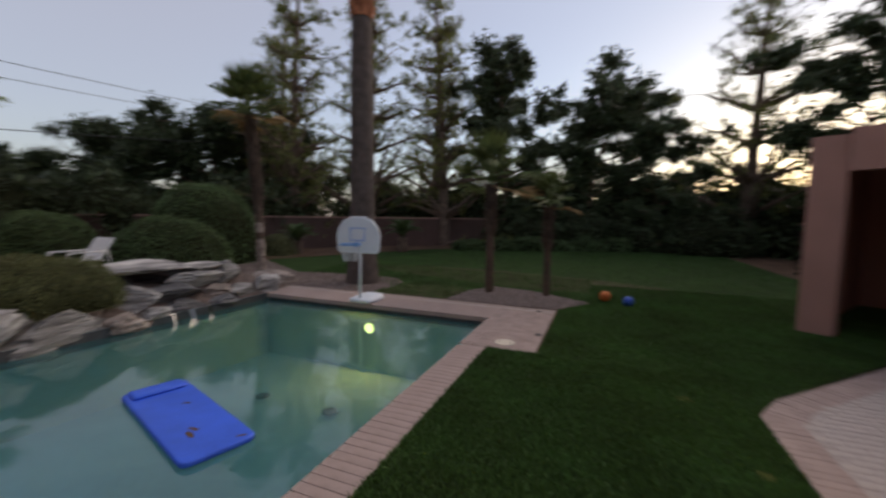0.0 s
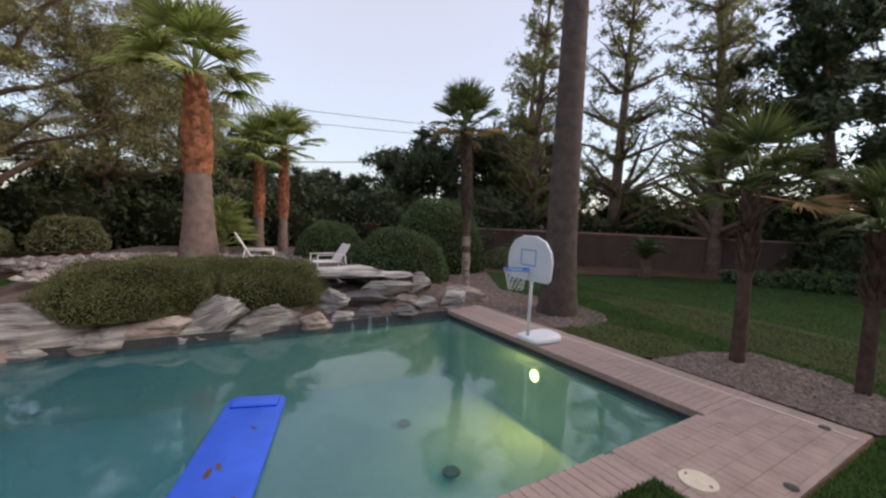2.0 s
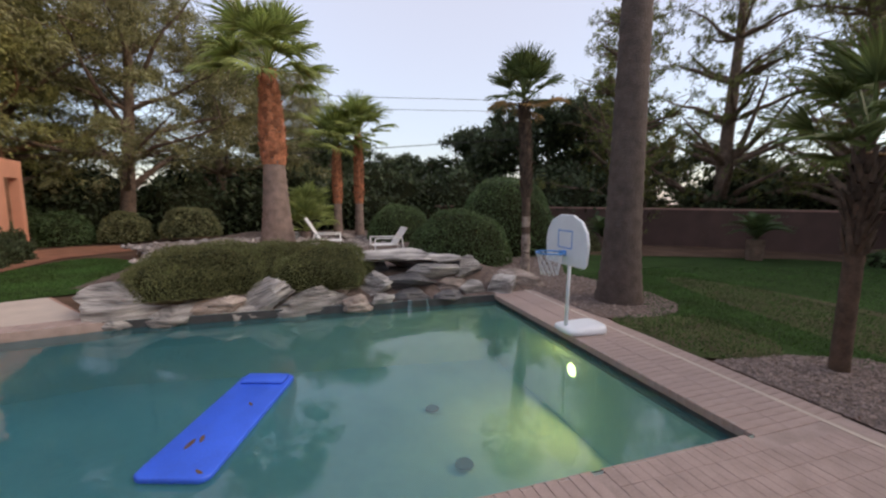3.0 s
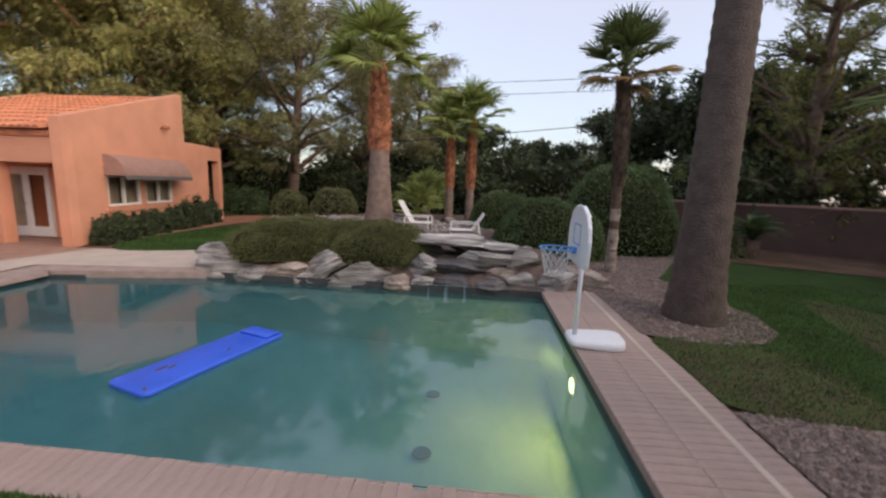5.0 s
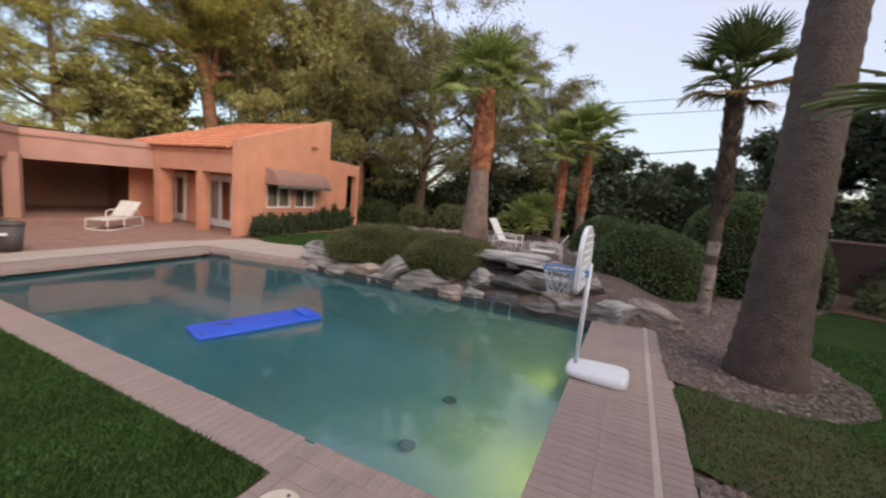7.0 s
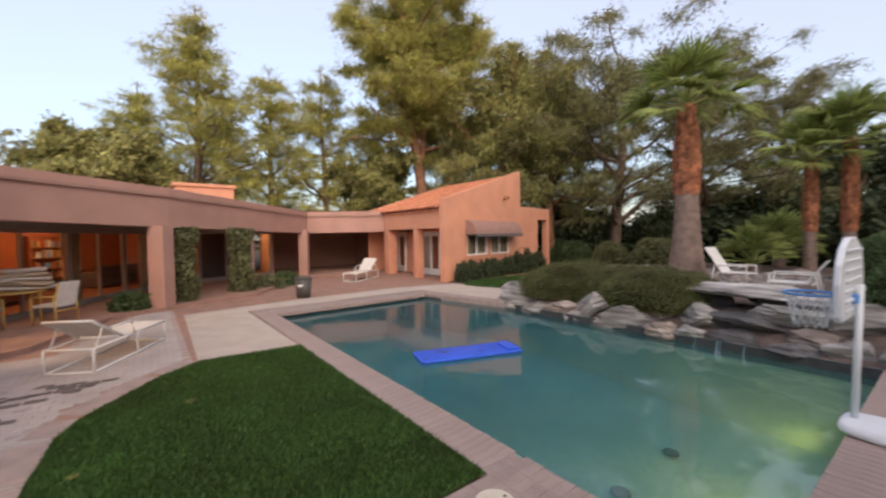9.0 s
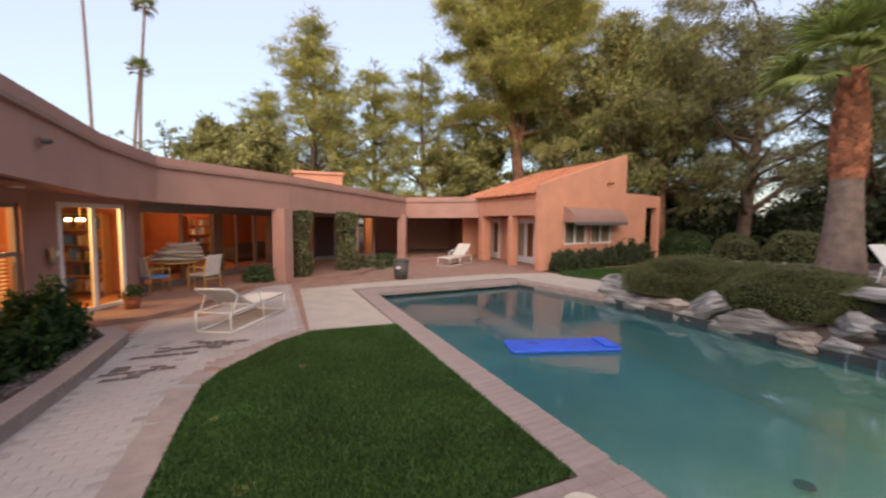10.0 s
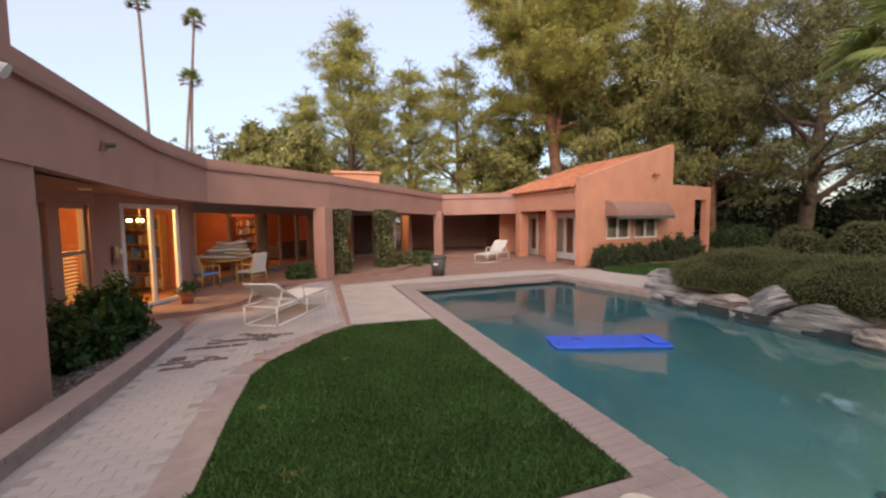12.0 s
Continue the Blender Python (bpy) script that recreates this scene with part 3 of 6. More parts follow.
# tiles: rows of half-round barrels running up the slope
RX0, RX1, RZ0, RZ1 = -8.55, -14.45, 3.10, 5.02
rl = math.hypot(RX1 - RX0, RZ1 - RZ0)
bm = bmesh.new()
prism(bm, [(RX0 - 0.15, -12.28), (RX0 - 0.15, -5.5), (RX1, -6.4), (RX1, -12.28)], 2.95, [RZ0 - 0.02, RZ0 - 0.02, RZ1 - 0.02, RZ1 - 0.02])
roof = part("roof", bm, M_TILE, guest, "terracotta barrel tile roof")
TL = rl / 10
V, F = [], []
for e, r in ((0, 0.104), (1, 0.088)):
    for a in (0, 0.63, 1.26, 1.88, 2.51, 3.14):
        V.append((-e * TL * 1.08, r * math.cos(a), r * math.sin(a) * 0.85 + 0.028 * (1 - e)))
for k in range(5):
    F.append((k, k + 1, k + 7, k + 6))
tile_me = raw_mesh("tile", V, F + [(0, 1, 2, 3, 4, 5)], M_TILE)
for i in range(31):
    y = -12.2 + i * 0.218
    for k in range(10):
        t = k / 10
        x, z = RX0 + (RX1 - RX0) * t, RZ0 + (RZ1 - RZ0) * t
        if y + 0.1 < -5.46 - GS * (-8.75 - (x - TL)):
            tile = new("tile", tile_me)
            tile.parent = roof
            tile.matrix_basis = pose(x, y, z, random.uniform(-1, 1), math.degrees(math.atan2(RZ1 - RZ0, RX0 - RX1)), random.uniform(-1, 1))

# ---- porch, glass walls and rooms of the main house ----
def wall_run(name, line, w, z0, z1, material, label="", parent=house, side=0.0):
    return part(name, strip(bmesh.new(), line, w, z0, z1, side), material, parent, label)


PORCH = [(3.47, -1.38), (2.85, -1.95), (2.35, -3.2), (1.9, -4.5), (0.75, -5.2), (-1.76, -6.4), (-4.6, -10.9), (-8.8, -11.2), (-10.2, -16.8), (-3.9, -16.8), (-3.9, -13.2), (0.0, -11.8), (2.3, -9.2), (4.8, -4.6), (4.9, -1.0)]
bm = prism(bmesh.new(), PORCH, -0.02, 0.085)
setting(mesh_ob("porch_floor", bm, M_PORCHFLOOR), "raised reddish brick porch floor with a curved edge", "porch floor")
GLASS_W = [(4.3, -4.5), (2.9, -7.0), (1.8, -9.2), (-0.6, -11.6), (-3.8, -13.0)]
WIN_L = [(5.15, 2.55), (5.07, -1.15)]
bm = plate(bmesh.new(), [(5.1, 2.6), (5.1, -0.95), (4.2, -2.9), (4.3, -4.5), (2.9, -7.0), (1.8, -9.2), (-0.6, -11.6), (-3.8, -13.0), (-3.0, -17), (8.5, -16), (10.5, 2.6)], 0.09)
setting(mesh_ob("floor", bm, M_INFLOOR), "polished reddish floor inside the house", "floor")
wall_run("room_back_wall", [(8.6, 2.6), (8.4, -2.0), (7.6, -6.0), (5.6, -11.0), (2.2, -15.0), (-3.5, -16.8)], 0.2, 0.09, 2.5, M_INWALL, "warm red-brown room wall")
wall_run("room_side_wall", [(5.25, 2.7), (8.7, 2.7)], 0.2, 0.0, 2.5, M_INWALL)
wall_run("room_divider", [(4.55, -4.7), (7.7, -5.6)], 0.15, 0.09, 2.5, M_INWALL)
wall_run("room_divider", [(-0.45, -11.75), (2.0, -14.9)], 0.15, 0.09, 2.5, M_INWALL)
wall_run("porch_end_wall", [(-3.8, -13.0), (-4.2, -16.8), (-10.1, -16.8), (-10.1, -12.4)], 0.2, -0.02, S_Z + 0.05, M_STUCCO_PINK, "shaded porch back wall")
wall_run("glass_head", GLASS_W, 0.14, 2.2, S_Z + 0.1, M_DARKFRAME, "grey head rail")
wall_run("glass_sill", GLASS_W, 0.14, 0.085, 0.16, M_DARKFRAME, "grey sill rail")
wall_run("window_head", WIN_L, 0.2, 2.2, S_Z + 0.1, M_STUCCO_PINK)
wall_run("window_base", WIN_L, 0.2, -0.02, 0.45, M_STUCCO_PINK)
wall_run("pier_wall", [(4.2, 3.95), (5.25, 3.95), (5.25, 2.55)], 0.2, -0.02, S_Z + 0.1, M_STUCCO_PINK)


def sheet(x0, x1, y, z0, z1):
    """One sheet of glass; it faces -y where x0 < x1."""
    b = bmesh.new()
    b.faces.new([b.verts.new(c) for c in ((x0, y, z0), (x1, y, z0), (x1, y, z1), (x0, y, z1))])
    return b


def glazed(name, a, b, z0, z1, frame_m, label, bars=1, fw=0.06, glass=True, category="window"):
    """A framed pane between two plan points."""
    ob = setting(empty(name, "", "", a[0], a[1], 0, math.degrees(math.atan2(b[1] - a[1], b[0] - a[0]))), label, category)
    ln = math.hypot(b[0] - a[0], b[1] - a[1])
    for x0, x1, y0, y1 in ((0, fw, z0, z1), (ln - fw, ln, z0, z1), (fw, ln - fw, z1 - fw, z1), (fw, ln - fw, z0, z0 + fw)):
        part("window_frame", box(bmesh.new(), x0, x1, -0.04, 0.04, y0, y1, 0.006), frame_m, ob)
    for k in range(1, bars):
        x = ln * k / bars
        part("mullion", box(bmesh.new(), x - fw / 2, x + fw / 2, -0.035, 0.035, z0 + fw, z1 - fw, 0.005), frame_m, ob)
    if glass:
        for k in range(bars):
            g = part("pane", sheet(ln * k / bars + 0.02, ln * (k + 1) / bars - 0.02, 0.0, z0 + 0.02, z1 - 0.02), M_GLASS, ob, "clear glass pane")
            g.visible_shadow = False
    return ob


def along(line, k):
    return line[k], line[k + 1]


for k, n in ((0, 2), (1, 2), (2, 3), (3, 3)):
    a, b = along(GLASS_W, k)
    glazed("window_%d" % (k + 1), a, b, 0.16, 2.2, M_DARKFRAME, "tall glass sliding panels along the porch", n, 0.075)
glazed("door_1", (4.80, -1.62), (4.18, -2.95), 0.09, 2.26, M_WHITE, "white-framed sliding glass door, lit from inside", 2, 0.085, category="door")
wall_run("jamb", [(5.1, -1.1), (4.82, -1.6)], 0.16, -0.02, S_Z + 0.1, M_STUCCO_PINK)
wall_run("door_head", [(4.82, -1.6), (4.18, -2.97)], 0.16, 2.26, S_Z + 0.1, M_STUCCO_PINK)
wall_run("jamb", [(4.18, -2.97), (4.3, -4.5)], 0.14, -0.02, S_Z + 0.1, M_STUCCO_PINK)
# shuttered windows with slats
for k, (y0, y1) in enumerate(((1.6, 0.20), (-0.12, -1.02))):
    w = glazed("window_%d" % (k + 5), (5.1, y0), (5.1, y1), 0.45, 2.2, M_DARKFRAME, "window with half-open shutter slats, warm light behind", 1, 0.07)
    sl = bmesh.new()
    box(sl, 0.09, abs(y1 - y0) - 0.09, -0.03, 0.03, -0.004, 0.004)
    me = bpy.data.meshes.new("slat")
    sl.to_mesh(me)
    sl.free()
    me.materials.append(M_CURTAIN)
    part("rail", box(bmesh.new(), 0.07, abs(y1 - y0) - 0.07, -0.03, 0.03, 1.33, 1.40, 0.005), M_DARKFRAME, w)
    for j in range(12):
        s = new("slat", me)
        s.parent = w
        s.matrix_basis = pose(0, 0.1, 0.55 + j * 0.066, 12)
wall_run("window_pier", [(5.1, 0.20), (5.1, -0.12)], 0.2, 0.45, 2.2, M_STUCCO_PINK)
wall_run("window_pier", [(5.1, 2.6), (5.1, 1.6)], 0.2, 0.45, 2.2, M_STUCCO_PINK)
wall_run("window_pier", [(5.1, -1.02), (5.08, -1.15)], 0.2, 0.45, 2.2, M_STUCCO_PINK)


def ceiling_lamp(x, y, z, watts, color=(1.0, 0.55, 0.2), r=0.14, label="warm round ceiling lamp"):
    ob = empty("ceiling_lamp", label, "lamp", x, y, z)
    bm = bmesh.new()
    cyl(bm, (0, 0, 0), (0, 0, -0.03), r * 1.1, r * 1.1, 20)
    part("base", bm, M_WHITE, ob)
    bm = bmesh.new()
    bmesh.ops.create_uvsphere(bm, u_segments=16, v_segments=8, radius=r, matrix=Matrix.Translation((0, 0, -0.07)) @ Matrix.Diagonal((1, 1, 0.5, 1)))
    g = part("globe", bm, E_WARM, ob, "glowing amber globe", True)
    g.visible_shadow = False
    lt = new("room_light", bpy.data.lights.new("room_light", "POINT"))
    lt.data.energy, lt.data.color, lt.data.shadow_soft_size = watts, color, 0.12
    lt.location = (x, y, z - 0.22)
    return ob


ceiling_lamp(6.3, -2.3, 2.40, 330, (1.0, 0.60, 0.2))
ceiling_lamp(6.6, 1.2, 2.40, 240, (1.0, 0.55, 0.2))
ceiling_lamp(5.6, -7.6, 2.40, 75, (1.0, 0.42, 0.18))
ceiling_lamp(3.4, -11.2, 2.40, 50, (1.0, 0.42, 0.18))
ceiling_lamp(-2.4, -14.6, 2.40, 90, (1.0, 0.55, 0.2))


def curtain(x0, y0, x1, y1, z0, z1, label, m=M_CURTAIN):
    """A hanging curtain with folds."""
    ln = math.hypot(x1 - x0, y1 - y0)
    n = int(ln * 40)
    V, F = [], []
    for i in range(n + 1):
        t = i / n
        o = 0.04 * math.sin(t * ln * 38)
        px, py = x0 + (x1 - x0) * t - (y1 - y0) / ln * o, y0 + (y1 - y0) * t + (x1 - x0) / ln * o
        V += [(px, py, z0), (px, py, z1)]
    F = [(2 * i, 2 * i + 2, 2 * i + 3, 2 * i + 1) for i in range(n)]
    ob = new("curtain", raw_mesh("curtain", V, F, m, True))
    ob.modifiers.new("thick", "SOLIDIFY").thickness = 0.008
    return tagged(ob, label, "curtain")


curtain(3.05, -7.2, 2.75, -7.75, 0.1, 2.3, "warm beige curtain gathered beside the glass")
curtain(1.4, -9.8, 1.05, -10.15, 0.1, 2.3, "warm beige curtain gathered beside the glass")
curtain(5.4, -3.4, 6.4, -4.9, 0.1, 2.3, "warm beige curtain hanging inside")
# Added blocker: hides the lamplit room so this glass stays dark; no drape known.
curtain(-0.72, -11.95, -2.45, -12.7, 0.1, 2.3, "dark folded sheet added behind the porch glass to hide the lit room", M_CAN)
ch = empty("chandelier", "small brass chandelier with glowing bulbs", "lamp", 5.13, -3.60, 1.87)
bm = bmesh.new()
cyl(bm, (0, 0, 0), (0, 0, 0.65), 0.012, 0.012, 8)
part("stem", bm, M_YELLOWWOOD, ch)
bm = bmesh.new()
bmesh.ops.create_uvsphere(bm, u_segments=12, v_segments=8, radius=0.05)
part("hub", bm, M_YELLOWWOOD, ch)
for i in range(6):
    a = i * 1.047
    bm = bmesh.new()
    cyl(bm, (0, 0, -0.02), (0.24 * math.cos(a), 0.24 * math.sin(a), 0.03), 0.01, 0.01, 6)
    part("arm", bm, M_YELLOWWOOD, ch)
    bm = bmesh.new()
    bmesh.ops.create_uvsphere(bm, u_segments=10, v_segments=6, radius=0.035, matrix=Matrix.Translation((0.24 * math.cos(a), 0.24 * math.sin(a), 0.06)))
    part("bulb", bm, E_BULB, ch, "glowing bulb", True)
# inside furniture glimpsed through the glass
def simple_table(x, y, rz, label, w=1.2, d=0.8, h=0.74, m=M_YELLOWWOOD, round_top=False, z=0.09, name="table"):
    ob = empty(name, label, "table", x, y, z, rz)
    bm = bmesh.new()
    if round_top:
        cyl(bm, (0, 0, h - 0.03), (0, 0, h), w / 2, w / 2, 32)
    else:
        box(bm, -w / 2, w / 2, -d / 2, d / 2, h - 0.035, h, 0.008)
    part("tabletop", bm, m, ob)
    for sx in (-1, 1):
        for sy in (-1, 1):
            bm = bmesh.new()
            k = 0.33 if round_top else 0.45
            cyl(bm, (sx * w * k, sy * (w if round_top else d) * k, 0), (sx * w * k, sy * (w if round_top else d) * k, h - 0.03), 0.025, 0.025, 10)
            part("leg", bm, m, ob)
    return ob


def sofa(x, y, rz, label, m):
    ob = empty("sofa", label, "sofa", x, y, 0.09, rz)
    part("base", box(bmesh.new(), -0.9, 0.9, -0.4, 0.4, 0.08, 0.42, 0.04), m, ob)
    part("backrest", box(bmesh.new(), -0.9, 0.9, 0.28, 0.48, 0.42, 0.85, 0.06), m, ob)
    for s in (-1, 1):
        part("armrest", box(bmesh.new(), s * 0.82 - 0.1, s * 0.82 + 0.1, -0.4, 0.4, 0.3, 0.62, 0.05), m, ob)
    return ob


sofa(4.7, -8.9, 65, "dark red sofa inside the room", M_INWALL)
sofa(2.4, -12.6, 50, "dark sofa inside the room", M_CAN)
simple_table(6.6, -1.2, 10, "small wooden table inside the lit room")
simple_table(6.9, -7.3, 60, "sideboard table inside the room", 1.4, 0.5)


def picture(x, y, z, rz, w, h, m, label):
    ob = empty("wall_picture", label, "picture", x, y, z, rz)
    part("frame", box(bmesh.new(), -w / 2, w / 2, -0.02, 0.0, -h / 2, h / 2, 0.004), M_BLACK, ob)
    part("canvas", box(bmesh.new(), -w / 2 + 0.05, w / 2 - 0.05, -0.024, -0.018, -h / 2 + 0.05, h / 2 - 0.05), m, ob)
    return ob


picture(7.2, -6.95, 1.6, -112, 1.0, 0.8, M_CURTAIN, "framed picture on the red-brown room wall")
picture(8.28, -1.4, 1.5, -94, 0.8, 0.6, M_TERRACOTTA, "framed picture on the lit room wall")

def bookcase(x, y, rz, label, seed, wood=M_INFLOOR):
    """Open shelves with objects."""
    rng = random.Random(seed)
    ob = empty("bookcase", label, "shelves", x, y, 0.09, rz)
    for s in (-0.6, 0.6):
        part("side_panel", box(bmesh.new(), s - 0.02, s + 0.02, -0.15, 0.15, 0, 2.0, 0.004), wood, ob)
    for k in range(6):
        part("shelf", box(bmesh.new(), -0.58, 0.58, -0.15, 0.15, 0.05 + k * 0.38, 0.08 + k * 0.38, 0.003), wood, ob)
    for k in range(5):
        xx = -0.52
        while xx < 0.48:
            w, h = rng.uniform(0.03, 0.09), rng.uniform(0.16, 0.3)
            if rng.random() < 0.75:
                part("book", box(bmesh.new(), xx, xx + w, -0.1, 0.1, 0.08 + k * 0.38, 0.08 + k * 0.38 + h, 0.004), rng.choice((M_CURTAIN, M_TERRACOTTA, M_CAN, M_BLUE, M_YELLOWWOOD, M_STRAP)), ob)
            xx += w + 0.012
    return ob


bookcase(5.55, -4.72, 164, "tall shelves of crockery and books in the lit room", 5, M_YELLOWWOOD)
bookcase(8.1, -0.6, -92, "tall bookcase against the wall of the lit room", 1)
bookcase(8.2, 1.4, -92, "tall bookcase against the wall of the lit room", 2)
bookcase(6.6, -8.2, -118, "tall bookcase inside the dim room", 3)
bookcase(4.1, -12.4, -135, "tall bookcase inside the dim room", 4)
curtain(6.0, -9.3, 5.6, -10.2, 0.1, 2.35, "warm curtain on the far wall of the room")

# chimney and tower above the roof
ch = setting(empty("chimney_stack", "", "", -1.2, -15.0, 0, 0), "broad low stucco chimney above the roof", "chimney")
part("body", box(bmesh.new(), -1.25, 1.25, -0.5, 0.5, 3.1, 4.42, 0.04), M_STUCCO, ch)
part("cap", box(bmesh.new(), -1.35, 1.35, -0.6, 0.6, 4.42, 4.58, 0.04), M_STUCCO, ch)
tw = setting(empty("roof_tower", "", "", 4.6, 3.4, 0, 2), "square stucco block above the roof", "tower")
part("body", box(bmesh.new(), -0.62, 1.2, -0.9, 0.9, 3.3, 6.0, 0.03), M_STUCCO_PINK, tw)

# security camera and phone box
cc = empty("security_camera", "small grey security camera on the fascia", "security camera", 3.83, 1.14, 2.93)
part("bracket", box(bmesh.new(), -0.02, 0.02, -0.03, 0.03, -0.06, 0.06, 0.008), M_TRIM, cc)
bm = bmesh.new()
cyl(bm, (0.0, 0.02, 0.0), (-0.09, -0.04, 0.015), 0.032, 0.036, 14)
part("barrel", bm, M_CAN, cc)
bm = bmesh.new()
cyl(bm, (-0.088, -0.038, 0.015), (-0.097, -0.044, 0.016), 0.026, 0.026, 14)
part("lens", bm, M_BLACK, cc, "black lens")
ph = empty("wall_phone_box", "small grey phone box on the porch wall", "wall box", 4.82, -1.42, 1.28)
part("casing", box(bmesh.new(), -0.1, 0.0, -0.09, 0.09, -0.15, 0.15, 0.02), M_DARKFRAME, ph)
part("panel", box(bmesh.new(), -0.108, -0.098, -0.05, 0.05, 0.0, 0.1, 0.004), M_WHITE, ph, "pale panel")

fd = empty("floodlight", "small white floodlight high on the pillar wall", "floodlight", 3.76, 3.32, 3.25)
part("base", box(bmesh.new(), 0.0, 0.05, -0.05, 0.05, -0.05, 0.05, 0.01), M_WHITE, fd)
bm = bmesh.new()
cyl(bm, (0.02, 0, 0), (-0.13, -0.03, -0.07), 0.03, 0.07, 14)
part("lamp_head", bm, M_WHITE, fd)

# entry block north of the terrace
NB = setting(empty("house_wall_north", "", ""), "stucco entry block with a dark opening", "house")
part("pillar", prism(bmesh.new(), [(3.72, 8.6), (4.12, 8.36), (4.35, 8.75), (3.95, 9.0)], -0.02, 3.3), M_STUCCO_PINK, NB)
part("lintel", strip(bmesh.new(), [(4.15, 8.38), (7.6, 6.4)], 0.25, 2.72, 3.38, -0.0), M_STUCCO_PINK, NB)
part("inner_wall", strip(bmesh.new(), [(4.0, 9.0), (6.0, 12.0), (9.5, 10.0), (7.8, 6.4)], 0.2, -0.02, 3.38), M_STUCCO_PINK, NB)
part("roof", plate(bmesh.new(), [(3.8, 8.6), (6.0, 12.1), (9.7, 10.0), (7.6, 6.3)], 3.3), M_SOFFIT, NB)
part("link_wall", strip(bmesh.new(), [(7.6, 6.4), (6.4, 5.4), (5.3, 4.05)], 0.25, -0.02, 3.38), M_STUCCO_PINK, NB)

# ---- guest house details ----
def french_door(name, y0, y1, label):
    ob = setting(empty(name, "", "", -10.0, y0, 0.02, -90), label, "door")
    w = y0 - y1
    for x0, x1, z0, z1 in ((0, 0.09, 0, 2.12), (w - 0.09, w, 0, 2.12), (0.09, w - 0.09, 2.02, 2.12), (0.09, w - 0.09, 0, 0.05)):
        part("door_frame", box(bmesh.new(), x0, x1, -0.03, 0.06, z0, z1, 0.008), M_WHITE, ob)
    lw = (w - 0.18) / 2
    for k in (0, 1):
        a = 0.09 + k * lw
        for x0, x1, z0, z1 in ((a, a + 0.11, 0.05, 2.02), (a + lw - 0.11, a + lw, 0.05, 2.02), (a + 0.11, a + lw - 0.11, 1.88, 2.02), (a + 0.11, a + lw - 0.11, 0.05, 0.3)):
            part("door_leaf", box(bmesh.new(), x0, x1, -0.02, 0.03, z0, z1, 0.006), M_WHITE, ob)
        part("pane", sheet(a + lw - 0.1, a + 0.1, 0.0, 0.29, 1.89), M_GLASS, ob, "clear glass pane").visible_shadow = False
        part("blind", box(bmesh.new(), a + 0.1, a + lw - 0.1, -0.06, -0.05, 0.29, 1.89), M_CURTAIN if k else M_INWALL, ob, "pale blind behind the glass")
    bm = bmesh.new()
    cyl(bm, (w / 2 + 0.05, 0.03, 1.0), (w / 2 + 0.05, 0.09, 1.0), 0.018, 0.028, 10)
    part("door_handle", bm, M_DARKFRAME, ob)


french_door("door_2", -7.12, -8.78, "white glazed double door of the guest house")
french_door("door_3", -10.25, -11.85, "white glazed double door of the guest house")


def side_thing(name, label, category, u, z, off=0.0, structure=False):
    ob = empty(name, "" if structure else label, "" if structure else category)
    ob.matrix_basis = SIDE @ pose(u, -off, z)
    return setting(ob, label, category) if structure else ob


for k, (u0, u1) in enumerate((W1, W2)):
    w = side_thing("window_%d" % (k + 8), "white-framed window with a slatted shutter behind", "window", u0, WZ0, 0.0, True)
    ww, hh = u1 - u0, WZ1 - WZ0
    for x0, x1, z0, z1 in ((0, 0.07, 0, hh), (ww - 0.07, ww, 0, hh), (0.07, ww - 0.07, 0, 0.07), (0.07, ww - 0.07, hh - 0.07, hh), (ww / 2 - 0.035, ww / 2 + 0.035, 0.07, hh - 0.07)):
        part("window_frame", box(bmesh.new(), x0, x1, 0.02, 0.12, z0, z1, 0.006), M_WHITE, w)
    for j in (0, 1):
        part("pane", sheet(0.06 + j * ww / 2, ww / 2 - 0.02 + j * (ww / 2 - 0.04), 0.08, 0.06, hh - 0.06), M_GLASS, w, "clear glass pane").visible_shadow = False
        me = bpy.data.meshes.new("slat")
        b = box(bmesh.new(), 0.09 + j * ww / 2, ww / 2 - 0.06 + j * (ww / 2 - 0.03), 0.17, 0.2, -0.022, 0.022)
        b.to_mesh(me)
        b.free()
        me.materials.append(M_CURTAIN)
        for i in range(11):
            s = new("slat", me)
            s.parent = w
            s.matrix_basis = pose(0, 0, 0.12 + i * 0.075)
    part("window_sill", box(bmesh.new(), -0.05, ww + 0.05, -0.05, 0.02, -0.06, 0.0, 0.01), M_STUCCO, w)
    # Dark panel behind the panes; the unlit room's darkness is put into its colour.
    part("backing", box(bmesh.new(), -0.1, ww + 0.1, 0.36, 0.4, -0.2, hh + 0.2), M_CAN, w, "dark panel painted as the unlit room")
part("sill_band", box(bmesh.new(), W1[0] - 0.2, W2[1] + 0.2, -0.06, 0.0, WZ0 - 0.18, WZ0 - 0.08, 0.01), M_STUCCO, guest, "stucco band under the windows").matrix_basis = SIDE

# awning: curved canvas with a scalloped valance
aw = side_thing("awning", "faded canvas awning with a dark scalloped valance", "awning", 0, 0)
u0, u1 = W1[0] - 0.12, W2[1] + 0.25
V, F = [], []
for i in range(9):
    a = 1.5708 * i / 8
    o, z = 0.62 * math.sin(a), 1.98 + 0.62 * math.cos(a)
    V += [(u0 + 0.02, -o, z), (u1 - 0.02, -o, z)]
F = [(2 * i, 2 * i + 1, 2 * i + 3, 2 * i + 2) for i in range(8)]
b = len(V)
V += [(u0 + 0.02, 0, 1.98), (u1 - 0.02, 0, 1.98)]
F += [tuple(range(0, 18, 2)) + (b,), tuple(range(1, 18, 2)) + (b + 1,)]
cv = new("canvas", raw_mesh("canvas", V, F, M_AWNING))
cv.parent = aw
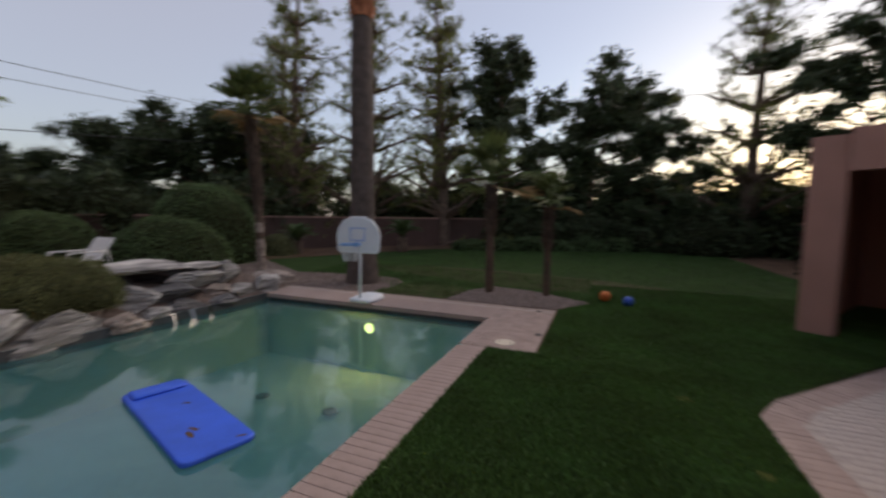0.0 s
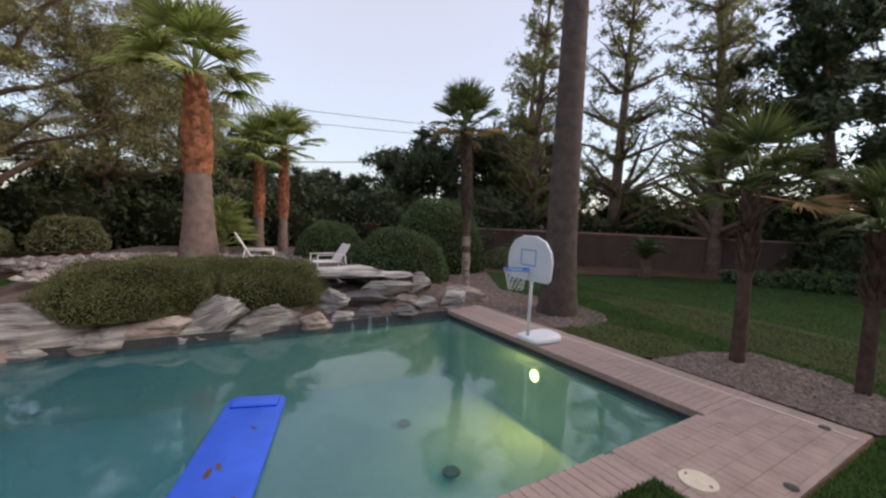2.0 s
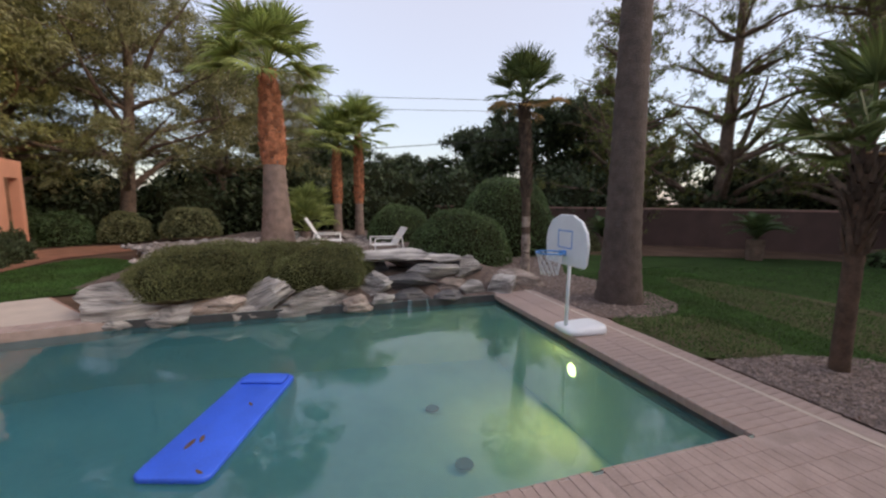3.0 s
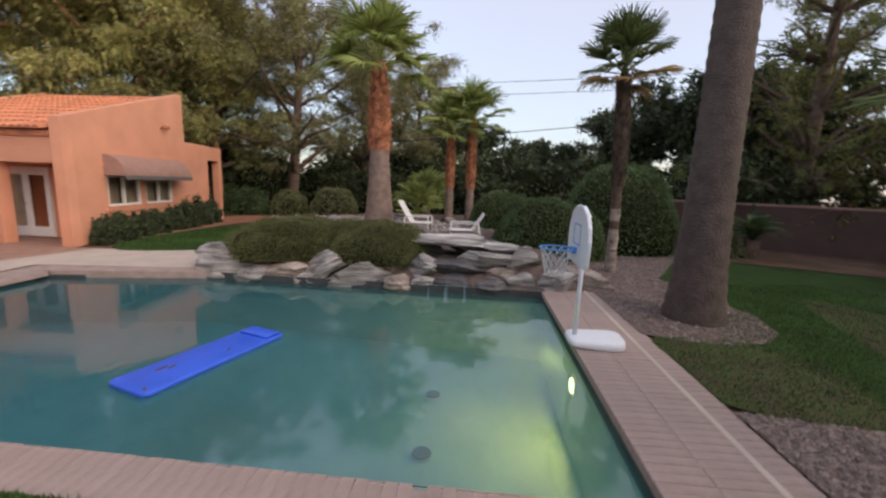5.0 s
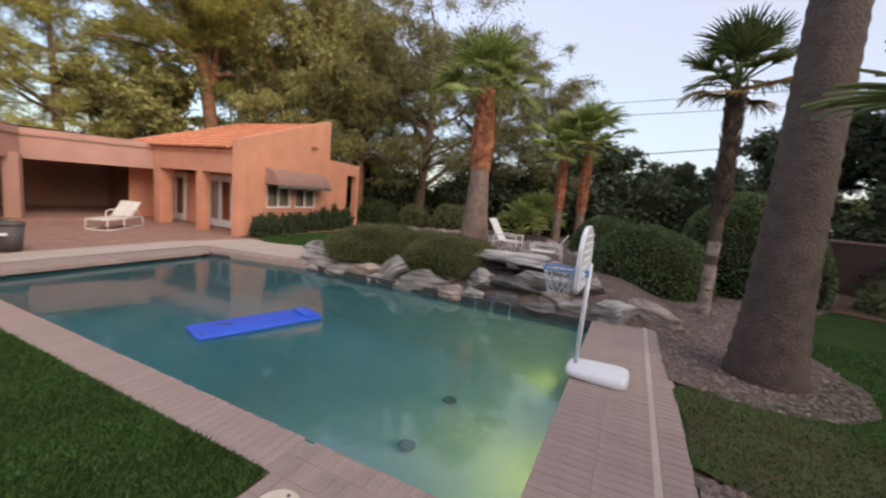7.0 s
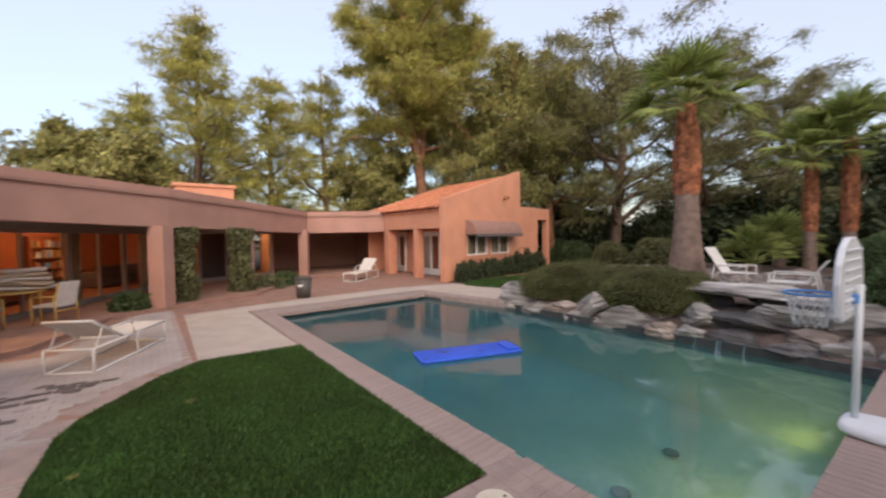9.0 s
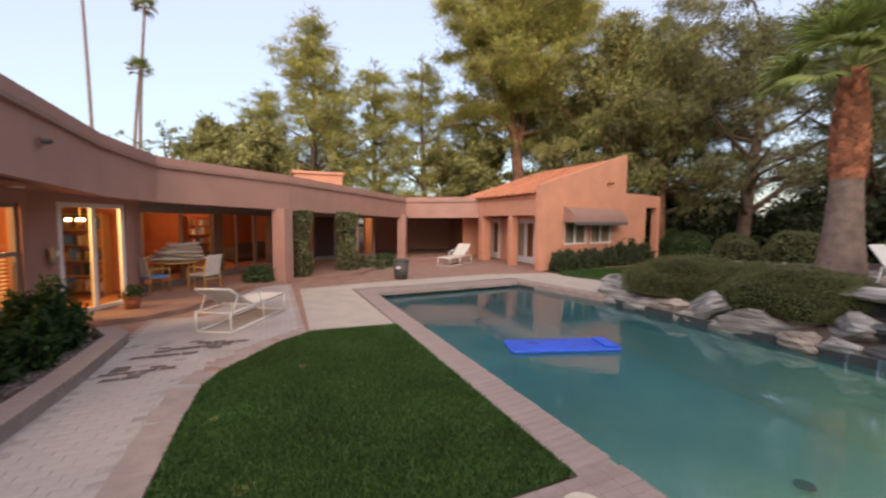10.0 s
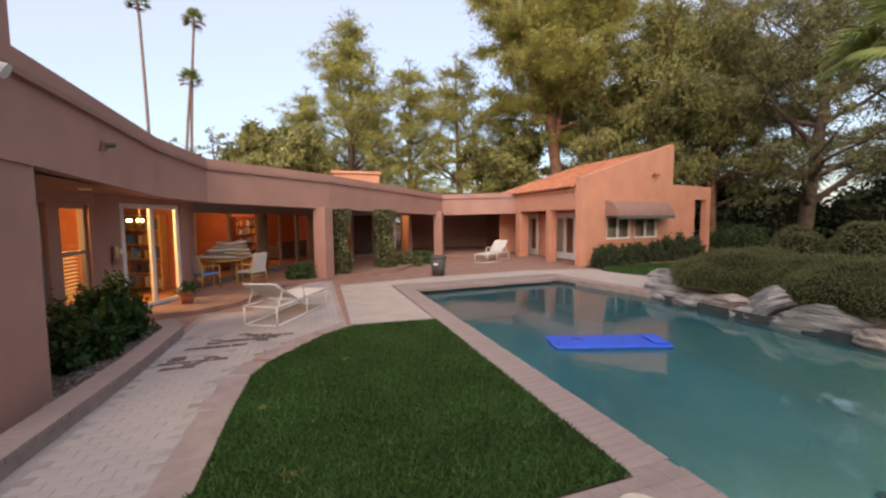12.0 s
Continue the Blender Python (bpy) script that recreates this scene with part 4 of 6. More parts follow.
cv.modifiers.new("thick", "SOLIDIFY").thickness = 0.01
V, F = [], []
ns = 18
for i in range(ns * 6 + 1):
    t = i / (ns * 6)
    x = u0 + (u1 - u0) * t
    V += [(x, -0.625, 1.985), (x, -0.635, 1.90 - 0.06 * abs(math.sin(math.pi * ns * t)))]
F = [(2 * i, 2 * i + 2, 2 * i + 3, 2 * i + 1) for i in range(ns * 6)]
va = new("valance", raw_mesh("valance", V, F, M_VALANCE))
va.parent = aw
tagged(va, "dark scalloped valance")
va.modifiers.new("thick", "SOLIDIFY").thickness = 0.012
fl = side_thing("floodlight", "small double floodlight on the stucco wall", "floodlight", 4.35, 3.72)
part("base", box(bmesh.new(), -0.08, 0.08, -0.04, 0.0, -0.05, 0.05, 0.01), M_STUCCO, fl)
for s in (-1, 1):
    bm = bmesh.new()
    cyl(bm, (s * 0.08, -0.04, 0.0), (s * 0.15, -0.2, 0.06), 0.03, 0.065, 12)
    part("lamp_head", bm, M_TERRACOTTA, fl)

# ---- garden wall ----
WALL_LINE = [(-40, -2), (-29, 2.5), (-22.5, 8.5), (-17.2, 14.6), (-13.0, 21.0), (-6.5, 26.2), (3, 28.2), (10, 28), (10, 12.5)]
bm = strip(bmesh.new(), WALL_LINE, 0.2, -0.04, 1.72)
gw = setting(mesh_ob("garden_wall", bm, M_WALL), "brown block garden wall", "wall")
part("coping", strip(bmesh.new(), WALL_LINE, 0.28, 1.72, 1.80), M_TRIM, gw, "projecting cap course")
bm = strip(bmesh.new(), [(-26, -14), (-40, -2)], 0.2, -0.04, 1.7)
setting(mesh_ob("garden_wall_south", bm, M_WALL), "brown block garden wall", "wall")

# ---- pool toys and furniture ----
fl = empty("pool_float", "flat blue foam pool float drifting on the water", "pool float", -3.3, 2.62, WATER_Z + 0.005, 162.5)
bm = bmesh.new()
box(bm, -0.94, 0.94, -0.31, 0.31, 0.0, 0.055)
vert_e = [e for e in bm.edges if abs(e.verts[0].co.z - e.verts[1].co.z) > 0.01]
bmesh.ops.bevel(bm, geom=vert_e, offset=0.09, segments=6, affect="EDGES", profile=0.5)
bmesh.ops.bevel(bm, geom=[e for e in bm.edges if len(e.link_faces) == 2 and e.calc_face_angle(0) > 1.0], offset=0.018, segments=3, affect="EDGES", profile=0.5)
part("mat", bm, M_FLOAT, fl, "", True)
bm = bmesh.new()
box(bm, 0.66, 0.90, -0.25, 0.25, 0.05, 0.085, 0.03)
part("pillow", bm, M_FLOAT, fl, "raised headrest", True)
for k, (x, y, r) in enumerate(((-0.5, 0.1, 0.05), (-0.42, 0.04, 0.04), (0.2, -0.1, 0.03), (-0.86, -0.2, 0.03))):
    bm = bmesh.new()
    bmesh.ops.create_circle(bm, cap_ends=True, segments=9, radius=r, matrix=pose(x, y, 0.058, 0, 0, 20 * k) @ Matrix.Diagonal((1.6, 0.5, 1, 1)))
    part("leaf_litter", bm, M_EARTH, fl, "brown fallen leaf")

hoop = empty("basketball_hoop", "white portable pool basketball hoop with a blue rim", "basketball hoop", -4.3, 7.41, 0.0, -91)
bm = bmesh.new()
bmesh.ops.create_uvsphere(bm, u_segments=36, v_segments=16, radius=1)
for v in bm.verts:
    c = Vector([math.copysign(abs(q) ** 0.45, q) for q in v.co])
    slope = 0.5 + 0.5 * c.x
    v.co = Vector((-0.11 + 0.37 * c.x, 0.28 * c.y * (1 - 0.15 * max(0, c.z)), 0.06 + (0.055 + 0.04 * (1 - slope)) * c.z))
    v.co.z = max(0.0, v.co.z)
part("base", bm, M_PLASTIC, hoop, "white water-filled base", True)
bm = bmesh.new()
cyl(bm, (0.16, 0, 0.1), (0.14, 0, 1.42), 0.03, 0.028, 16)
part("pole", bm, M_PLASTIC, hoop, "", True)
bm = bmesh.new()
prof = [(-0.52, 1.16), (-0.46, 1.10), (0.46, 1.10), (0.52, 1.16), (0.55, 1.45), (0.51, 1.63), (0.38, 1.79), (0.16, 1.88), (-0.16, 1.88), (-0.38, 1.79), (-0.51, 1.63), (-0.55, 1.45)]
fr_, bk_ = [bm.verts.new((0.245, y, z)) for y, z in prof], [bm.verts.new((0.19, y, z)) for y, z in prof]
bm.faces.new(fr_), bm.faces.new(bk_[::-1])
for i in range(len(prof)):
    j = (i + 1) % len(prof)
    bm.faces.new((fr_[i], bk_[i], bk_[j], fr_[j]))
bmesh.ops.recalc_face_normals(bm, faces=bm.faces[:])
bmesh.ops.bevel(bm, geom=[e for e in bm.edges if e.calc_face_angle(0) > 1.0], offset=0.015, segments=2, affect="EDGES", profile=0.5)
bb = part("backboard", bm, M_PLASTIC, hoop, "rounded white plastic backboard")
for k in range(7):
    part("rib", box(bmesh.new(), 0.174, 0.195, -0.36, 0.36, 1.17 + k * 0.095, 1.20 + k * 0.095, 0.008), M_PLASTIC, bb)
for y0, y1, z0, z1 in ((-0.19, -0.172, 1.36, 1.64), (0.172, 0.19, 1.36, 1.64), (-0.172, 0.172, 1.36, 1.378), (-0.172, 0.172, 1.622, 1.64)):
    part("target_line", box(bmesh.new(), 0.246, 0.25, y0, y1, z0, z1), M_BLUE, bb, "blue target square")
def ring_mesh(r, rr, cx, cz, n=28, m=8):
    V, F = [], []
    for i in range(n):
        a = 6.2832 * i / n
        for j in range(m):
            b = 6.2832 * j / m
            V.append((cx + (r + rr * math.cos(b)) * math.cos(a), (r + rr * math.cos(b)) * math.sin(a), cz + rr * math.sin(b)))
    for i in range(n):
        for j in range(m):
            F.append((i * m + j, ((i + 1) % n) * m + j, ((i + 1) % n) * m + (j + 1) % m, i * m + (j + 1) % m))
    return V, F
V, F = ring_mesh(0.215, 0.013, 0.50, 1.30)
rim = new("rim", raw_mesh("rim", V, F, M_BLUE, True))
rim.parent = hoop
tagged(rim, "blue rim")
part("bracket", box(bmesh.new(), 0.14, 0.32, -0.05, 0.05, 1.24, 1.33, 0.012), M_BLUE, hoop, "blue bracket")
paths = []
for k in range(12):
    for s in (-1, 1):
        pth = []
        for i in range(7):
            t = i / 6
            a = 6.2832 * k / 12 + s * t * 1.05
            r = 0.215 - 0.09 * t ** 0.7
            pth.append(((0.50 + r * math.cos(a), r * math.sin(a), 1.295 - 0.34 * t), 0.006))
        paths.append(pth)

def tube(bm, pts, r, n=8):
    for a, b in zip(pts[:-1], pts[1:]):
        cyl(bm, a, b, r, r, n)
    for p in pts[1:-1]:
        bmesh.ops.create_uvsphere(bm, u_segments=n, v_segments=6, radius=r, matrix=Matrix.Translation(p))
    return bm


bm = bmesh.new()
for pth in paths:
    for a, b in zip(pth[:-1], pth[1:]):
        cyl(bm, a[0], b[0], 0.0055, 0.0055, 4, False)
part("net", bm, M_NET, hoop, "white cord net")


def chaise(x, y, z, rz, label, tilt=38):
    """A pool chaise: sled frame, straps, tilted back. Foot at -x, head at +x."""
    ob = empty("chaise_lounge", label, "lounge chair", x, y, z, rz)
    for s in (-1, 1):
        bm = bmesh.new()
        tube(bm, [(-0.95, s * 0.32, 0.02), (-0.95, s * 0.32, 0.36), (0.95, s * 0.32, 0.36), (0.95, s * 0.32, 0.02), (-0.95, s * 0.32, 0.02)], 0.018)
        cyl(bm, (-0.1, s * 0.32, 0.02), (-0.1, s * 0.32, 0.36), 0.018, 0.018, 8)
        part("side_frame", bm, M_WHITE, ob, "", True)
    for xx, zz in ((-0.95, 0.36), (0.95, 0.36), (0.95, 0.02), (-0.95, 0.02), (0.25, 0.36)):
        bm = bmesh.new()
        cyl(bm, (xx, -0.32, zz), (xx, 0.32, zz), 0.016, 0.016, 8)
        part("crossbar", bm, M_WHITE, ob, "", True)
    me = bpy.data.meshes.new("strap")
    b = box(bmesh.new(), -0.029, 0.029, -0.335, 0.335, -0.004, 0.004, 0.003)
    b.to_mesh(me)
    b.free()
    me.materials.append(M_STRAP)
    for i in range(18):
        s = new("strap", me)
        s.parent = ob
        s.matrix_basis = pose(-0.90 + i * 0.064, 0, 0.382)
    back = part("backrest", tube(bmesh.new(), [(0, -0.31, 0), (0.78, -0.31, 0), (0.78, 0.31, 0), (0, 0.31, 0)], 0.017), M_WHITE, ob, "", True)
    back.matrix_basis = pose(0.28, 0, 0.38, 0, -tilt, 0)
    for i in range(12):
        s = new("strap", me)
        s.parent = back
        s.matrix_basis = pose(0.05 + i * 0.064, 0, 0.018)
    for s in (-1, 1):
        arm = tube(bmesh.new(), [(0.02, s * 0.345, 0.36), (0.06, s * 0.345, 0.55), (0.16, s * 0.345, 0.60), (0.62, s * 0.345, 0.60)], 0.016)
        part("armrest", arm, M_WHITE, ob, "", True)
    for s in (-1, 1):
        bm = bmesh.new()
        tube(bm, [(0.86, s * 0.30, 0.36), (0.28 + 0.5 * math.cos(radians(tilt)), s * 0.30, 0.38 + 0.5 * math.sin(radians(tilt)))], 0.012)
        part("prop", bm, M_WHITE, ob, "", True)
    return ob


chaise(1.68, -0.75, -0.01, 62, "white strap chaise lounge with its back raised, on the paving", 30)
chaise(-6.55, -8.55, -0.01, 214, "white strap chaise lounge near the guest house", 42)


def sling_chair(x, y, z, rz, label, tilt=58, back=0.86):
    """A low pool chair: looped side frames, sling seat and reclined back. Faces -x."""
    ob = empty("sling_chair", label, "lounge chair", x, y, z, rz)
    for s in (-1, 1):
        bm = tube(bmesh.new(), [(-0.45, s * 0.32, 0.02), (-0.45, s * 0.32, 0.56), (0.35, s * 0.32, 0.56), (0.45, s * 0.32, 0.02), (-0.45, s * 0.32, 0.02)], 0.017)
        part("side_frame", bm, M_WHITE, ob, "", True)
    part("seat", box(bmesh.new(), -0.5, 0.22, -0.29, 0.29, 0.34, 0.36, 0.006), M_WHITE, ob, "white sling seat")
    bk = part("backrest", box(bmesh.new(), 0, back, -0.31, 0.31, -0.016, 0.016, 0.01), M_WHITE, ob, "white sling back")
    bk.matrix_basis = pose(0.18, 0, 0.35, 0, -tilt, 0)
    for i in range(2):
        bm = bmesh.new()
        cyl(bm, (-0.45 + i * 0.75, -0.32, 0.33), (-0.45 + i * 0.75, 0.32, 0.33), 0.014, 0.014, 8)
        part("crossbar", bm, M_WHITE, ob, "", True)
    return ob


sling_chair(-12.6, 3.75, 0.40, 265, "white sling lounge chair beside the palm")
sling_chair(-10.9, 5.5, 0.40, 95, "low white sling lounge chair behind the waterfall", 56, 0.62)

# patio dining set
simple_table(3.6, -4.95, 20, "round yellow patio table on the porch", 1.1, 1.1, 0.72, M_YELLOWWOOD, True, 0.085, "patio_table")


def patio_chair(x, y, rz, label, cushion):
    ob = empty("patio_chair", label, "chair", x, y, 0.085, rz)
    for s in (-1, 1):
        bm = tube(bmesh.new(), [(0.26, s * 0.27, 0.0), (0.26, s * 0.27, 0.62), (-0.22, s * 0.27, 0.62), (-0.26, s * 0.27, 0.0)], 0.022)
        part("side_frame", bm, M_YELLOWWOOD, ob, "", True)
        bm = tube(bmesh.new(), [(-0.2, s * 0.25, 0.4), (-0.32, s * 0.25, 0.92)], 0.02)
        part("back_post", bm, M_YELLOWWOOD, ob, "", True)
    part("seat", box(bmesh.new(), -0.24, 0.26, -0.25, 0.25, 0.38, 0.44, 0.02), cushion, ob, "cushioned seat")
    bk = part("backrest", box(bmesh.new(), -0.02, 0.02, -0.25, 0.25, 0.0, 0.5, 0.015), M_STRAP, ob, "woven pale back")
    bk.matrix_basis = pose(-0.22, 0, 0.44, 0, -13, 0)
    bm = bmesh.new()
    cyl(bm, (-0.26, -0.27, 0.3), (-0.26, 0.27, 0.3), 0.016, 0.016, 8)
    part("crossbar", bm, M_YELLOWWOOD, ob, "", True)
    return ob


patio_chair(2.85, -4.4, -35, "yellow-framed patio chair with a pale woven back", M_STRAP)
patio_chair(4.0, -4.25, 230, "yellow-framed patio chair with a blue cushion", M_BLUE)
for k in range(5):
    cover = empty("folded_cover", "long pale cushion piled on the patio table", "cushion", 3.62 - 0.05 * k, -5.05 + 0.02 * k, 0.806 + k * 0.098, (8, -6, 14, 2, -12)[k])
    bm = bmesh.new()
    bmesh.ops.create_uvsphere(bm, u_segments=20, v_segments=10, radius=1)
    for v in bm.verts:
        c = Vector([math.copysign(abs(q) ** 0.5, q) for q in v.co])
        v.co = Vector((c.x * (0.74 - 0.09 * k), c.y * 0.22, 0.05 + 0.05 * c.z + 0.02 * (1 + math.sin(3 * c.x + k))))
    part("cloth", bm, (M_STRAP, M_CURTAIN)[k % 2], cover, "", True)
for x, y in ((4.5, 1.6), (4.5, 0.2), (3.3, -4.6), (1.9, -6.4)):
    dl = empty("soffit_light", "small white round soffit light, switched off", "light", x, y, S_Z + 0.09)
    bm = bmesh.new()
    cyl(bm, (0, 0, 0), (0, 0, -0.02), 0.09, 0.08, 18)
    part("trim", bm, M_WHITE, dl)

# waste bin, pots, balls, lids
can = empty("waste_bin", "dark grey bin used as a planter", "bin", -2.85, -5.02, -0.01)
bm = bmesh.new()
cyl(bm, (0, 0, 0), (0, 0, 0.62), 0.21, 0.27, 24)
part("body", bm, M_CAN, can, "", True)
bm = bmesh.new()
cyl(bm, (0, 0, 0.60), (0, 0, 0.66), 0.285, 0.285, 24)
part("rim", bm, M_CAN, can, "", True)
part("sticker", box(bmesh.new(), 0.1, 0.24, 0.2, 0.256, 0.38, 0.44), M_WHITE, can, "small white sticker")


def pot(x, y, z, r, h, label, seed, leaf_r):
    ob = empty("flower_pot", label, "plant pot", x, y, z)
    bm = bmesh.new()
    cyl(bm, (0, 0, 0), (0, 0, h), r * 0.72, r, 24)
    part("pot", bm, M_TERRACOTTA, ob, "", True)
    bm = bmesh.new()
    cyl(bm, (0, 0, h - 0.05), (0, 0, h + 0.01), r * 1.1, r * 1.12, 24)
    part("rim", bm, M_TERRACOTTA, ob, "", True)
    rng = np.random.default_rng(seed)
    n = 260
    d = unit(rng, n)
    d[:, 2] = np.abs(d[:, 2])
    u = d * 0.6 + unit(rng, n) * 0.6
    u *= 0.045 / np.linalg.norm(u, axis=1)[:, None]
    w = np.cross(u, unit(rng, n)) * 0.5
    o = new("plant", quads("plant", d * leaf_r * rng.uniform(0.3, 1, (n, 1)) + np.array([0, 0, h]), u, w, L_BRIGHT))
    o.parent = ob
    return ob


pot(3.88, -2.25, 0.085, 0.16, 0.26, "terracotta pot with a small leafy plant", 61, 0.25)
pot(4.35, -0.55, 0.02, 0.18, 0.3, "terracotta pot behind the planter bush", 62, 0.16)


def ball(x, y, r, m, label, seam):
    ob = empty("ball", label, "ball", x, y, r + 0.004)
    bm = bmesh.new()
    bmesh.ops.create_uvsphere(bm, u_segments=28, v_segments=18, radius=r)
    part("shell", bm, m, ob, "", True)
    for rx, ry in ((0, 0), (90, 0), (90, 90)):
        V, F = ring_mesh(r * 1.0, 0.004, 0, 0, 36, 5)
        s = new("seam", raw_mesh("seam", V, F, seam, True))
        s.parent = ob
        s.matrix_basis = pose(0, 0, 0, rx, ry, 20)
    return ob


ball(0.65, 9.78, 0.122, M_ORANGE, "orange rubber basketball on the lawn", M_BLACK)
ball(1.12, 9.45, 0.11, M_BLUEBALL, "blue rubber ball on the lawn", M_BLUE)
lid = empty("skimmer_lid", "round cream skimmer lid set in the pool deck", "lid", -0.78, 5.86, 0.002)
bm = bmesh.new()
cyl(bm, (0, 0, 0), (0, 0, 0.012), 0.15, 0.145, 32)
part("cover", bm, M_LID, lid)
for a in (0, 180):
    bm = bmesh.new()
    cyl(bm, (0.1 * math.cos(radians(a)), 0.1 * math.sin(radians(a)), 0.012), (0.1 * math.cos(radians(a)), 0.1 * math.sin(radians(a)), 0.015), 0.014, 0.014, 10)
    part("finger_hole", bm, M_CAN, lid, "dark finger hole")
for x, y in ((-0.37, 6.49), (-0.6, 8.12)):
    dr = empty("deck_drain", "small dark drain cap in the deck", "drain", x, y, 0.002)
    bm = bmesh.new()
    cyl(bm, (0, 0, 0), (0, 0, 0.008), 0.055, 0.05, 20)
    part("cap", bm, M_BAND, dr)
for x, y, r in ((-3.58, 5.27, 0.13), (-5.05, 5.25, 0.12)):
    dr = empty("pool_drain", "dark round drain grate on the pool floor", "drain", x, y, depth(y) + 0.004)
    bm = bmesh.new()
    cyl(bm, (0, 0, 0), (0, 0, 0.02), r, r * 0.9, 24)
    part("grate", bm, M_CAN, dr)

# power lines beyond the garden
for k, (y0, z0, y1, z1) in enumerate(((-20, 8.7, 40, 12.0), (-20, 8.3, 40, 11.5), (-4, 3.67, 30, 7.68))):
    pts = [((-20.2 if k == 2 else -30.0 - 2 * k, y0 + (y1 - y0) * i / 14, z0 + (z1 - z0) * i / 14 - (0.2 if k == 2 else 0.5) * math.sin(math.pi * i / 14)), 0.018) for i in range(15)]
    bm = bmesh.new()
    for a, b in zip(pts[:-1], pts[1:]):
        cyl(bm, a[0], b[0], 0.02, 0.02, 5, False)
    setting(mesh_ob("cable", bm, M_WIRE), "thin overhead power line", "cable")

# ---- mound and rocks ----
def ease(v):
    v = max(0.0, min(1.0, v))
    return v * v * (3 - 2 * v)


def mound_z(x, y):
    return 0.42 * ease((-7.0 - x) / 1.3) * ease((y + 0.9 + 0.3 * (x + 7)) / 1.8 if x > -10 else (y + 2.2) / 2.4) * ease((9.0 - y) / 1.8) * ease((x + 24) / 3)


V, F = [], []
nx, ny = 60, 50
for i in range(nx + 1):
    for j in range(ny + 1):
        x, y = -6.98 - 17 * i / nx, -3.2 + 12.6 * j / ny
        z = mound_z(x, y)
        V.append((x, y, z + 0.03 * noise.noise(Vector((x * 1.7, y * 1.7, 0))) * (z > 0.05) - (0.06 if z < 0.004 else 0)))
for i in range(nx):
    for j in range(ny):
        a = i * (ny + 1) + j
        F.append((a, a + 1, a + ny + 2, a + ny + 1))
setting(new("ground_mound", raw_mesh("ground_mound", V, F, M_GRAVEL, True)), "raised gravelly mound behind the rocks", "ground")
rv = chips("river_stone", RIVER, 1500, 0.13, M_RIVER, "pale rounded river stones", 5, 0.40)


ROCKS = []
def rock(x, y, z, sx, sy, sz, m, seed, rz=0.0, tilt=0.0, label="weathered grey boulder at the pool edge"):
    """A boulder: noise-shaped, with flat broken faces and bedding steps."""
    sx, sy, sz = sx * 1.16, sy * 1.24, sz * 1.32
    rng = np.random.default_rng(700 + seed)
    bm = bmesh.new()
    bmesh.ops.create_icosphere(bm, subdivisions=4, radius=1)
    planes = [(Vector(unit(rng, 1)[0]), rng.uniform(0.46, 0.76)) for _ in range(13)]
    for v in bm.verts:
        c = v.co.copy()
        for nrm, d in planes:
            o = c.dot(nrm) - d
            if o > 0:
                c -= nrm * o * 0.97
        k = noise.noise(c * 1.6 + Vector((seed, 0, 0))) * 0.10 + noise.noise(c * 4.5 + Vector((0, seed, 0))) * 0.08 + noise.noise(c * 11) * 0.04
        c *= 1 + k
        st = c.z * 5.0
        c.xy = c.xy * (1 + 0.03 * math.copysign(1, math.sin(st * 3.1 + noise.noise(c * 2) * 2)))
        v.co = Vector((c.x * sx, c.y * sy, c.z * sz))
    ob = mesh_ob("boulder", bm, m, None, "", False)
    ob.matrix_basis = pose(x, y, z, tilt, 0, rz)
    return tagged(ob, label, "rock", "rocks round the pool")


G, T_, D = M_ROCK, M_ROCK_TAN, M_ROCK_DARK
